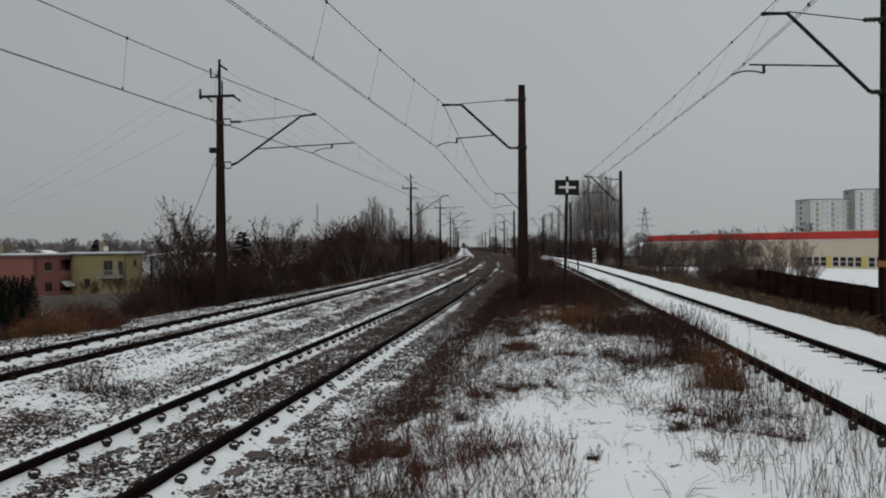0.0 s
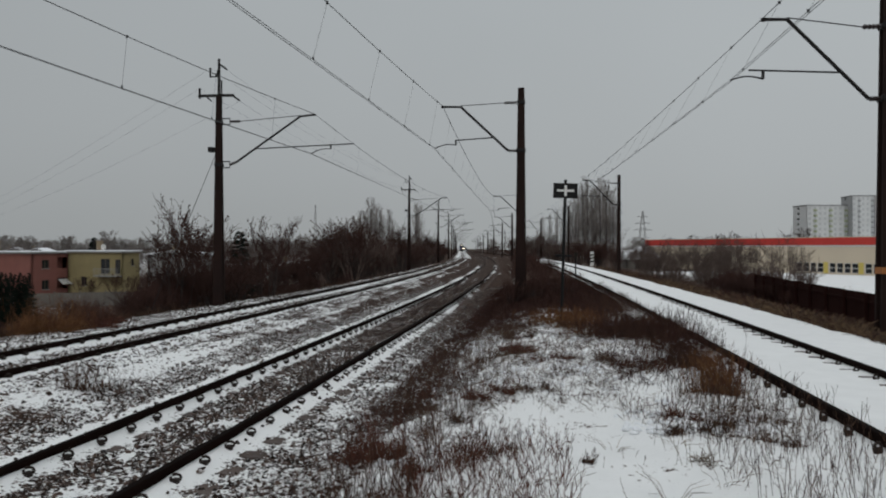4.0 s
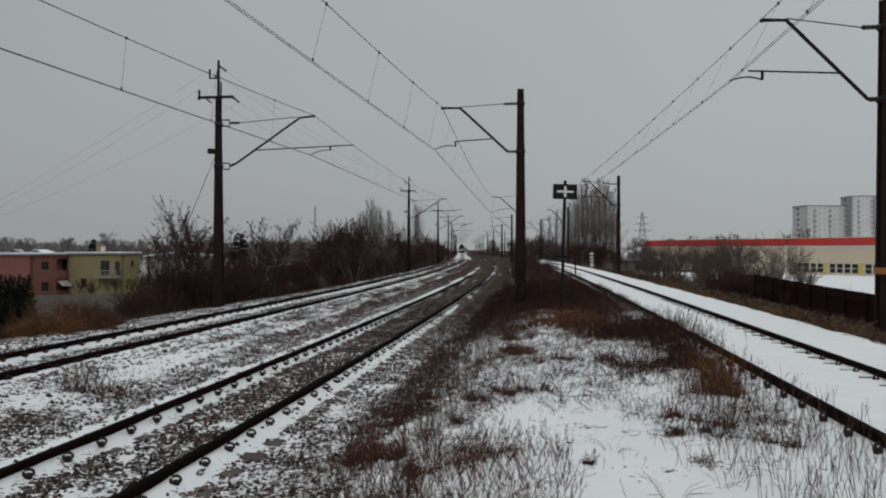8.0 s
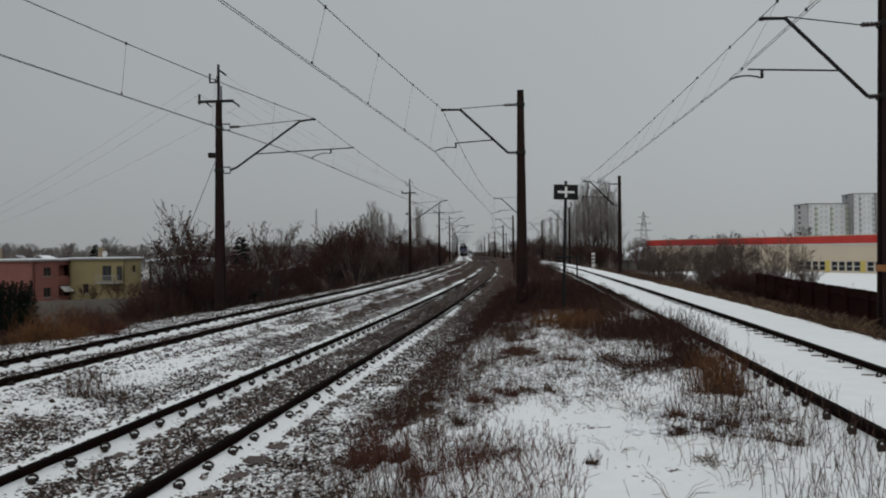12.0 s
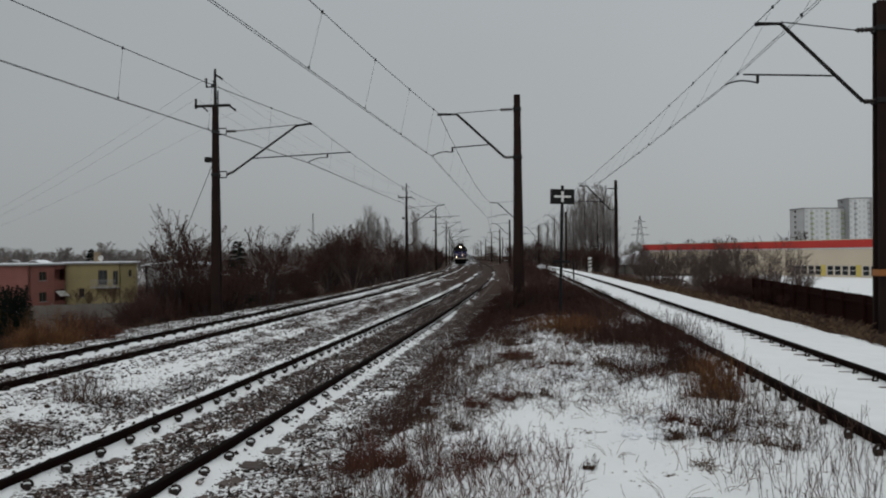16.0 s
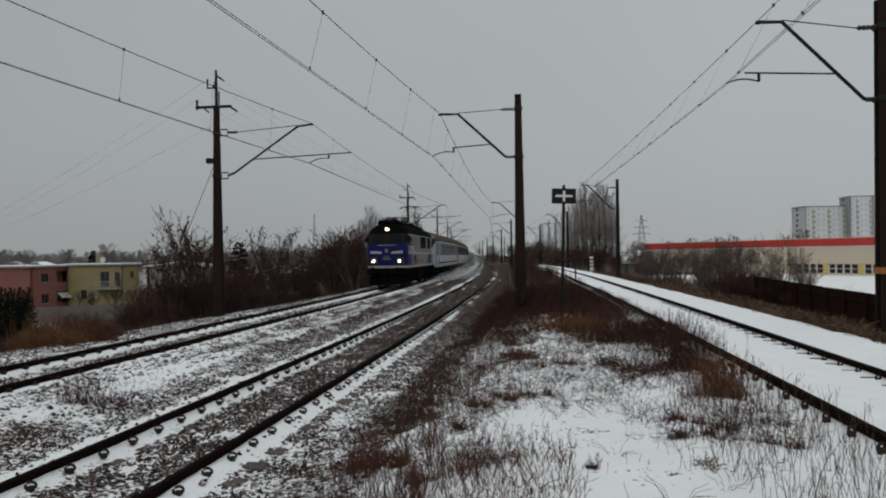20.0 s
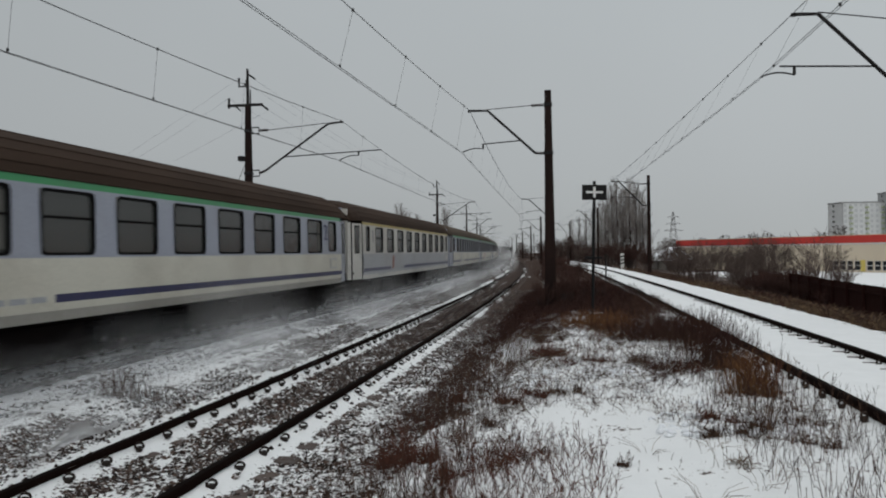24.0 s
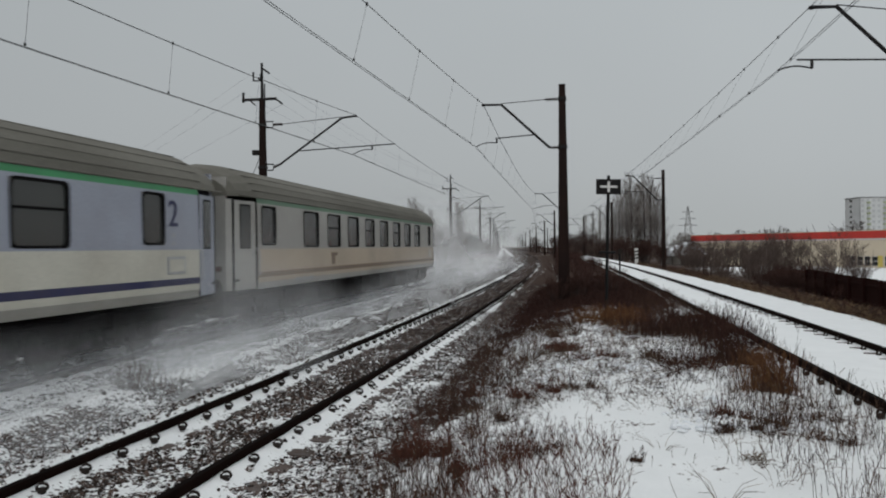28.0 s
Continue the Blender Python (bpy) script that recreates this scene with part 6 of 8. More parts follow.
        part("logo", Shape().box(1.6, 2.65, *Y(1.487, 1.496), 1.93, 2.06).box(2.08, 2.65, *Y(1.487, 1.496), 1.72, 1.926).box(2.16, 2.7, *Y(1.487, 1.496), 1.5, 1.716), LOGO_RED, L, "red operator mark as plain shapes")
        for k in range(5):
            part("lettering_bar", Shape().box(-.4 + .44 * k, -.08 + .44 * k, *Y(1.487, 1.493), 1.58, 1.68), INDIGO, L)
        part("seam", Shape().box(-4.2, 4.2, *Y(1.488, 1.497), 1.78, 1.79).box(-4.2, 4.2, *Y(1.488, 1.497), 2.3, 2.312), MIDGREY, L)
        part("gutter", Shape().box(-6.3, 6.3, *Y(1.41, 1.475), 3.345, 3.39, b=.01), CHARCOAL, L)
        for x0, x1, z0 in ((-1.35, -.2, .45), (-.05, 1.3, .5)):
            part("equipment_box", Shape().box(x0, x1, *Y(.75, 1.3), z0, 1.1, b=.03), UNDER, L)
        part("air_tank", Shape().lathe([(.05, -.62), (.17, -.55), (.17, .55), (.05, .62)], n=12, centre=(0, sy * 1.15, .32), axis="x"), UNDER, L)
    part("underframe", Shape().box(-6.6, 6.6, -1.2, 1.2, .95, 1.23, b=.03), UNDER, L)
    # added dark block that hides bright snow seen through beneath the body
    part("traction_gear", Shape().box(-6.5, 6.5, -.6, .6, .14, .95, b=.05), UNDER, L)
    for e in (1, -1):
        bogie(L, e * 4.25, 3.05, .625, .72)
    # roof gear
    part("roof_deck", Shape().box(-5.3, 5.3, -.8, .8, 3.96, 4.08, b=.03), CHARCOAL, L)
    part("roof_hatch", Shape().box(-1.5, 1.6, -.55, .55, 4.08, 4.3, b=.06), CHARCOAL, L)
    part("roof_hatch", Shape().box(4.0, 4.9, -.5, .5, 4.08, 4.24, b=.06), CHARCOAL, L)
    part("cab_cooler", Shape().box(5.1, 6.2, -.8, .8, 3.9, 4.2, b=.1), CHARCOAL, L)
    for x in (-4.6, -2.0, 2.0, 3.6, 4.4):
        for y in (-.7, .7):
            part("roof_insulator", Shape().lathe([(.06, 4.06), (.09, 4.1), (.05, 4.13), (.09, 4.17), (.05, 4.2), (.08, 4.24), (.04, 4.3)], n=8, centre=(x, y, 0)), PORCELAIN, L)
    part("busbar", Shape().pipe([(-4.6, .7, 4.32), (-2, .72, 4.34), (0, .7, 4.42), (2, .7, 4.33), (3.6, .7, 4.36), (4.4, .6, 4.32)], .022), STEEL, L)
    part("cable", Shape().pipe([(2.4 + .35 * i, .66 + .05 * (i % 2), 4.16 + .09 * ((i * 7) % 3)) for i in range(7)], .03), STEEL, L)
    rr = random.Random(77)
    for i in range(14):
        x0 = rr.uniform(1.8, 5.6)
        y0 = rr.uniform(-.7, .7)
        part("roof_cable", Shape().pipe([(x0 + .3 * j, y0 + rr.uniform(-.15, .15), 4.12 + rr.uniform(.02, .3) * (j % 2) + .06 * j * (3 - j)) for j in range(4)], rr.uniform(.018, .035), n=5), STEEL if i % 3 else MAST, L)
    for x, up in ((-3.6, True), (2.9, False)):
        h = 1.42 if up else .28
        mid = h * .5
        sp = 1.42 if up else 1.5
        p = part("pantograph", Shape().pipe([(x - .7, -.6, 4.2), (x + .7, -.6, 4.2), (x + .7, .6, 4.2), (x - .7, .6, 4.2), (x - .7, -.6, 4.2)], .035), STEEL, L)
        for sy in (-1, 1):
            part("lower_arm", Shape().tube((x - .35, sy * .5, 4.22), (x - sp, sy * .5, 4.2 + mid), .03, .022, n=6).tube((x + .35, sy * .5, 4.22), (x + sp, sy * .5, 4.2 + mid), .03, .022, n=6), STEEL, p)
            part("upper_arm", Shape().tube((x - sp, sy * .5, 4.2 + mid), (x, sy * .42, 4.2 + h), .018, n=6).tube((x + sp, sy * .5, 4.2 + mid), (x, sy * .42, 4.2 + h), .018, n=6), STEEL, p)
        part("cross_tube", Shape().tube((x - sp, -.5, 4.2 + mid), (x - sp, .5, 4.2 + mid), .02, n=6).tube((x + sp, -.5, 4.2 + mid), (x + sp, .5, 4.2 + mid), .02, n=6)
             .tube((x - sp, -.5, 4.2 + mid), (x, .42, 4.2 + h), .012, n=4).tube((x + sp, .5, 4.2 + mid), (x, -.42, 4.2 + h), .012, n=4), STEEL, p)
        part("collector_head", Shape().pipe([(x - .14, -.95, 4.08 + h), (x - .14, -.65, 4.24 + h), (x - .14, .65, 4.24 + h), (x - .14, .95, 4.08 + h)], .025).pipe([(x + .14, -.95, 4.08 + h), (x + .14, -.65, 4.24 + h), (x + .14, .65, 4.24 + h), (x + .14, .95, 4.08 + h)], .025)
             .tube((x - .14, -.42, 4.2 + h), (x + .14, -.42, 4.2 + h), .02, n=6).tube((x - .14, .42, 4.2 + h), (x + .14, .42, 4.2 + h), .02, n=6), STEEL, p)
    # the body is narrower than the drawing above by an eighth; running gear keeps the gauge
    running = {o.name for b in L.children if b.name.startswith("bogie") for o in (b, *b.children_recursive)}
    for o in L.children_recursive:
        if o.name not in running:
            for v in o.data.vertices:
                v.co.y *= .885
    return L


def banded_side(x0, x1, bands, ops, y, t, sy):
    """Coach side from x0 to x1 with real window holes; bands: (z top, material number)."""
    sh = Shape()
    xs = sorted({x0, x1, *[o[0] for o in ops], *[o[1] for o in ops]})
    zs = sorted({bands[0][0], *[b[0] for b in bands], *[o[2] for o in ops], *[o[3] for o in ops]})
    hole = lambda i, j: any(o[0] <= xs[i] + 1e-6 < o[1] and o[2] <= zs[j] + 1e-6 < o[3] for o in ops)
    wid = lambda z: y - max(0, 1.25 - z) * .12 - max(0, z - 2.6) * .05
    for i in range(len(xs) - 1):
        for j in range(len(zs) - 1):
            if hole(i, j):
                continue
            a, b, c, d = xs[i], xs[i + 1], zs[j], zs[j + 1]
            m = next(bm for bz, bm in bands[1:] if (c + d) / 2 < bz)
            q = [(a, sy * wid(c), c), (b, sy * wid(c), c), (b, sy * wid(d), d), (a, sy * wid(d), d)]
            sh.add(q, [(3, 2, 1, 0) if sy > 0 else (0, 1, 2, 3)], m)
    for a, b, c, d in ops:
        wo, wi = sy * (y - .02), sy * (y - t)
        yo = sy * wid((c + d) / 2)
        v = [(a, yo, c), (b, yo, c), (b, yo, d), (a, yo, d), (a, wi, c), (b, wi, c), (b, wi, d), (a, wi, d)]
        sh.add(v, [(0, 1, 5, 4), (1, 2, 6, 5), (2, 3, 7, 6), (3, 0, 4, 7)], bands[1][1])
    return sh


def coach_window(parent, o, y, sy, slider=True, curtain=0):
    a, b, c, d = o
    Y = lambda p, q: (min(sy * p, sy * q), max(sy * p, sy * q))
    r = .09
    ring = lambda e: [(a + e + r, c + e), (b - e - r, c + e), (b - e - .03, c + e + .03), (b - e, c + e + r), (b - e, d - e - r), (b - e - .03, d - e - .03), (b - e - r, d - e), (a + e + r, d - e), (a + e + .03, d - e - .03), (a + e, d - e - r), (a + e, c + e + r), (a + e + .03, c + e + .03)]
    yo, yi = sy * (y + .004), sy * (y - .05)
    sh = Shape()
    out, inn = ring(-.014), ring(.03)
    n = len(out)
    vs = [(x, yo, z) for x, z in out] + [(x, yo, z) for x, z in inn] + [(x, yi, z) for x, z in inn]
    fs = []
    for i in range(n):
        j = (i + 1) % n
        fs += [(i, j, n + j, n + i), (n + i, n + j, 2 * n + j, 2 * n + i)]
    sh.add(vs, fs)
    w = part("window", sh, RUBBER, parent)
    part("pane", Shape().box(a + .02, b - .02, *Y(y - .05, y - .04), c + .02, d - .02), COACH_GLASS, w)
    if slider:
        zz = d - (d - c) * .42
        part("sliding_bar", Shape().box(a + .05, b - .05, *Y(y - .04, y - .015), zz - .02, zz + .02), RUBBER, w)
    if curtain:
        part("curtain", Shape().box(a + .1, a + .1 + .28 * curtain, *Y(y - .039, y - .032), c + .08, d - .08), CURTAIN, w)
    return w


PITCH = [(1.85, 1.2, 10), (1.9, 1.28, 10), (1.9, 1.28, 10), (2.085, 1.3, 9), (1.83, 1.24, 10), (1.93, 1.2, 10), (2.1, 1.2, 8), (2.05, 1.25, 8)]
SHIFT = [0, .2, .2, 0, -.15, .02, 1.17, .1]   # the row of windows sits off the middle
ENDS = {0: (10.5, 9.94, -9.94, -10.5), 3: (10.5, 9.94, -9.94, -10.5), 6: (10.25, 9.6, -9.0, -9.7), 7: (10.74, 9.85, -9.6, -10.25)}


def build_coach(idx, look_):
    """look_: stripe, window band, lower band, line, sill, roof, mark."""
    stripe, band, lower, line, sill, roof, mark, text, label = look_
    C = thing("passenger_coach", label, "railway coach", "coaches of the train")
    mats = [sill, line, lower, band, stripe]
    bands = [(.98, 0), (1.14, 0), (1.26, 2), (1.39, 1), (1.95, 2), (3.06, 3), (3.17, 4)]
    hy = 1.41
    rng = random.Random(900 + idx)
    pitch, ww, n = PITCH[idx]
    xs = [(-(n - 1) / 2 + i) * pitch + SHIFT[idx] for i in range(n)]
    if idx == 6:
        xs[0] -= .3
    ops = [(x - ww / 2, x + ww / 2, 2.0, 3.0) for x in xs]
    ends = ENDS.get(idx, (10.86, 10.1, -9.62, -10.4))
    small = [(ends[3], ends[2], 2.05, 3.0), (ends[1], ends[0], 2.05, 3.0)]
    for sy in (1, -1):
        part("side_wall", banded_side(-10.95, 10.95, bands, ops + small, hy, .12, sy).weld(), mats, C)
        for o in ops + small:
            wid = hy - max(0, (o[2] + o[3]) / 2 - 2.6) * .05
            coach_window(C, o, wid, sy, slider=o not in small and (idx < 6 or ops.index(o) % 2 == 0), curtain=rng.choice((0, 0, 1, 0)) if o in ops else 0)
        for e in (1, -1):
            x0, x1 = sorted((e * 11.02, e * 11.86))
            # tapered end with its door
            def yy(x):
                return hy - .03 - max(0, abs(x) - 11.0) * .16
            dm = [(x0, yy(x0)), (x1, yy(x1))]
            sh = Shape()
            for z0, z1, mi in ((1.0, 1.95, 0), (1.95, 3.08, 1)):
                v = [(x0, sy * dm[0][1], z0), (x1, sy * dm[1][1], z0), (x1, sy * dm[1][1], z1), (x0, sy * dm[0][1], z1)]
                u = [(x, y - sy * .05, z) for x, y, z in v]
                sh.rings([u, v], mi)
            d = part("door", sh, [band, band], C)
            for ex in (e * 10.985, e * 11.89):
                part("door_seal", Shape().box(ex - .025, ex + .025, *sorted((sy * (yy(ex) - .04), sy * (yy(ex) + .006))), 1.0, 3.1), RUBBER, C)
            xm = (x0 + x1) / 2
            ym = yy(xm)
            pane = lambda g, z0, z1, o: Shape().rings([[(x0 + g, sy * (yy(x0 + g) + h), z0), (x1 - g, sy * (yy(x1 - g) + h), z0), (x1 - g, sy * (yy(x1 - g) + h), z1), (x0 + g, sy * (yy(x0 + g) + h), z1)] for h in (-.01, o)])
            part("door_seal", pane(.2, 1.96, 3.0, .006), RUBBER, d)
            part("door_window", pane(.235, 2.0, 2.96, .011), COACH_GLASS, d)
            part("door_handle", Shape().tube((x0 + .12 if e > 0 else x1 - .12, sy * (ym + .05), 1.75), (x0 + .12 if e > 0 else x1 - .12, sy * (ym + .05), 1.95), .02, n=6), ALU, d)
            part("handrail", Shape().pipe([(e * 10.98, sy * (hy - .01), 1.3), (e * 10.98, sy * (hy + .05), 1.35), (e * 10.98, sy * (hy + .05), 1.9), (e * 10.98, sy * (hy - .01), 1.95)], .016), ALU, C)
            part("step_board", Shape().box(x0 + .05, x1 - .05, min(sy * 1.12, sy * 1.34), max(sy * 1.12, sy * 1.34), .58, .61, b=.01).box(x0 + .05, x1 - .05, min(sy * 1.12, sy * 1.34), max(sy * 1.12, sy * 1.34), .82, .85, b=.01), IRON, C)
            q = [(x1, sy * yy(x1), 1.0), (e * 12.05, sy * 1.12, 1.0), (e * 12.05, sy * 1.12, 3.1), (x1, sy * yy(x1), 3.1)] if e > 0 else [(x0, sy * yy(x0), 1.0), (e * 12.05, sy * 1.12, 1.0), (e * 12.05, sy * 1.12, 3.1), (x0, sy * yy(x0), 3.1)]
            part("corner_panel", Shape().rings([q, [(x, y - sy * .04, z) for x, y, z in q]]), band, C)
        part("gutter", Shape().box(-11.9, 11.9, min(sy * 1.36, sy * 1.41), max(sy * 1.36, sy * 1.41), 3.175, 3.21, b=.008), roof, C)
        if mark is not None and not text:
            part("logo", Shape().box(4.95, 5.55, min(sy * hy, sy * (hy + .006)), max(sy * hy, sy * (hy + .006)), 1.72, 1.82).box(5.2, 5.5, min(sy * hy, sy * (hy + .006)), max(sy * hy, sy * (hy + .006)), 1.45, 1.72)
                 , mark, C, "operator mark as plain shapes")
        if text:
            # the line breaks round a faded operator mark
            pq = lambda a, b: (min(sy * (hy + a), sy * (hy + b)), max(sy * (hy + a), sy * (hy + b)))
            part("paint_patch", Shape().box(3.4, 6.2, *pq(.001, .005), 1.255, 1.40), lower, C)
            y0, y1 = pq(.006, .010)
            part("logo", Shape().rings([[(5.62, y, 1.28), (6.02, y, 1.28), (5.92, y, 1.86), (5.52, y, 1.86)] for y in (y0, y1)]), {3: LOGO_DULL, 5: LOGO_RED, 6: LOGO_FADED}.get(idx, MIDGREY), C, "operator mark as plain shapes")
            for k in range(3):
                part("logo_line", Shape().box(4.95, 5.5, *pq(.006, .010), 1.36 + .19 * k, 1.40 + .19 * k), MIDGREY, C)
            for k in range(3):
                part("lettering_bar", Shape().box(3.6 + .42 * k, 3.94 + .42 * k, *pq(.006, .010), 1.28, 1.37), MIDGREY, C)
        for k in range(3):
            part("lettering_bar", Shape().box(7.2 + .5 * k, 7.55 + .5 * k, min(sy * hy, sy * (hy + .005)), max(sy * hy, sy * (hy + .005)), 1.08, 1.17), MIDGREY, C)
        part("destination_frame", Shape().box(-10.4, -9.75, min(sy * hy, sy * (hy + .012)), max(sy * hy, sy * (hy + .012)), 1.48, 1.82, b=.005), ALU, C)
        part("board", Shape().box(-10.34, -9.81, min(sy * (hy + .012), sy * (hy + .016)), max(sy * (hy + .012), sy * (hy + .016)), 1.53, 1.77), BUFF, C)
        if text:
            for xx in ((-9.98, 9.36) if idx == 6 else (-9.45, 9.76) if idx == 5 else (-9.32, 9.76) if text == "2" else (-9.44, 9.44)):
                cu = bpy.data.curves.new("class_number", "FONT")
                cu.body, cu.size, cu.extrude = text, .72, .004
                tmp = bpy.data.objects.new("class_number", cu)
                scene.collection.objects.link(tmp)
                me = bpy.data.meshes.new_from_object(tmp.evaluated_get(bpy.context.evaluated_depsgraph_get()))
                bpy.data.objects.remove(tmp)
                me.materials.clear()
                me.materials.append(INDIGO)
                part("pictogram", Shape().box(xx - .07, xx + .06, *sorted((sy * (hy + .001), sy * (hy + .005))), 2.18, 2.27), MIDGREY, C)
                part("pictogram", Shape().box(xx - .07, xx + .06, *sorted((sy * (hy + .001), sy * (hy + .005))), 2.03, 2.11), MIDGREY, C)
                part("class_number", me, None, C, "dark blue class number", at=Matrix.Translation((xx + (.17 if sy > 0 else -.17), sy * (hy + .004), 2.4)) @ Matrix.Rotation(radians(180 if sy > 0 else 0), 4, "Z") @ Matrix.Rotation(radians(90), 4, "X"))
    # roof shell with drooping ends
    prof = [(1.385, 3.17), (1.36, 3.32), (1.26, 3.52), (1.06, 3.72), (.75, 3.89), (.38, 3.99), (0, 4.03)]
    prof += [(-a, b) for a, b in reversed(prof[:-1])]
    sh = Shape()
    rings = []
    for x, kx, kz in ((-12.05, .84, .62), (-11.85, .93, .84), (-11.3, .99, .97), (-10.6, 1, 1), (-5, 1, 1), (0, 1, 1), (5, 1, 1), (10.6, 1, 1), (11.3, .99, .97), (11.85, .93, .84), (12.05, .84, .62)):
        rings.append([(x, a * kx, 3.17 + (b - 3.17) * kz) for a, b in prof])
    sh.rings(rings, closed=False, caps=True)
    rf = part("roof", sh, roof, C, smooth=False)
    # long seams of the roof sheets
    for a, b in ((1.345, 3.36), (1.24, 3.54), (1.06, 3.72), (.75, 3.89)):
        for sy in (-1, 1):
            part("roof_seam", Shape().box(-11.1, 11.1, min(sy * (a - .015), sy * (a + .02)), max(sy * (a - .015), sy * (a + .02)), b - .012, b + .003), roof, rf)
    for i in (0, 2):
        part("roof_vent", Shape().lathe([(.16, 3.96), (.16, 4.0), (.22, 4.02), (.2, 4.06), (.02, 4.08)], n=12, centre=(-10.2 + 10.2 * i, .3 if i % 2 else -.3, 0)), roof, rf)
    # ends, gangways, underframe
    for e in (1, -1):
        x0, x1 = sorted((e * 11.95, e * 12.04))
        part("end_wall", Shape().box(x0, x1, -1.1, 1.1, 1.0, 3.6), band, C)
        g = Shape()
        for k in range(3):
            a, b = sorted((e * (12.04 + .07 * k), e * (12.10 + .07 * k)))
            g.box(a, b, -.62, -.42, 1.1, 3.4, b=.01).box(a, b, .42, .62, 1.1, 3.4, b=.01).box(a, b, -.42, .42, 3.2, 3.4, b=.01)
        part("gangway_bellows", g, BELLOWS, C)
        buffer_parts(C, e * 11.65, e)
        for sy in (-1, 1) if idx == 7 else ():
            part("tail_lamp", Shape().lathe([(.07, 0), (.07, e * .04), (.01, e * .05)], n=10, centre=(e * 12.04, sy * .95, 1.5), axis="x"), LAMP_RED, C)
        bogie(C, e * 8.6, 2.5, .46, .62)
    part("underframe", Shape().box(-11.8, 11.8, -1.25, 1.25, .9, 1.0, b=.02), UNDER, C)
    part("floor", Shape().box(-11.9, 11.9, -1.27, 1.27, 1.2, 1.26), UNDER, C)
    # added dark blocks that shut off the snow visible below the floor
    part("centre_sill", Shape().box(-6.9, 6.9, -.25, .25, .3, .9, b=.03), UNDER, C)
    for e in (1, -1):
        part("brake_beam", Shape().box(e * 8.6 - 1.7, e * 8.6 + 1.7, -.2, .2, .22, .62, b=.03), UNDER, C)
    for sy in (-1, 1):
        # added dark plates, with pipe and tanks, imitate the shade between the bogies
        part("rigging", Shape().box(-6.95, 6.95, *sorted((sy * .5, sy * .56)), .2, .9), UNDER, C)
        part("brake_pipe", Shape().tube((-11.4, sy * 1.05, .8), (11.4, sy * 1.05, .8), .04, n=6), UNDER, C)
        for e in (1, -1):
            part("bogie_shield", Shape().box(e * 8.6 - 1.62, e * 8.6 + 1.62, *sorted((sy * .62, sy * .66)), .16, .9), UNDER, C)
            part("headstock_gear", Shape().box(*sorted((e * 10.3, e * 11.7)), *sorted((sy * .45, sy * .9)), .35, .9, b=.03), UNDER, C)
    part("corridor_partition", Shape().box(-10.9, 10.9, -.1, -.06, 1.27, 3.1), CURTAIN, C)
    for x0, x1, y0, z0 in ((-5.5, -3.6, .65, .35), (-2.9, -1.0, .6, .42), (.4, 1.5, .7, .4), (2.4, 4.6, .62, .33)):
        for sy in (-1, 1):
            part("equipment_box", Shape().box(x0, x1, min(sy * y0, sy * 1.2), max(sy * y0, sy * 1.2), z0, .92, b=.03), UNDER, C)
    return C


LOOKS = [
    (LILAC, LILAC, PALE, IRON, LOCO_WHITE, ROOF_BROWN, None, "", "pale grey coach with a snowy brown roof behind the locomotive"),
    (GREEN, LAVENDER, BUFF, INDIGO, SKIRT, ROOF_BROWN, None, "2", "lavender and cream second-class coach with a green stripe"),
    (GREEN, LAVENDER, BUFF, INDIGO, SKIRT, ROOF_DARK, None, "2", "lavender and cream second-class coach with a green stripe"),
    (YELLOW_ST, CREAM_WHITE, MIDGREY, INDIGO, CREAM_WHITE, ROOF_DARK, None, "1", "white and grey first-class coach with a yellow stripe"),
    (GREEN, LAVENDER, BUFF, INDIGO, CREAM_WHITE, ROOF_BROWN, None, "2", "lavender and cream second-class coach with a green stripe"),
    (GREEN, LAVENDER, BUFF, INDIGO, CREAM_WHITE, ROOF_BROWN, None, "2", "lavender coach with a green stripe and a red mark"),
    (GREEN, LAVENDER, BUFF, INDIGO, SKIRT, ROOF_GREY, None, "2", "lavender coach with a grey roof and a green stripe"),
    (DULL_GREEN, WARM_GREY, PEACH, LOGO_FADED, WARM_GREY, ROOF_GREY, LOGO_FADED, "", "grey coach with a peach lower band ending the train"),
]
LOCO = build_loco()
COACHES = [build_coach(i, lk) for i, lk in enumerate(LOOKS)]

# ---- snow whirled up by the train ----
POWDER = mat("powder_snow", (0.86, 0.88, 0.91), (0.80, 0.82, 0.86), rough=1.0, bump=0, spec=.1)


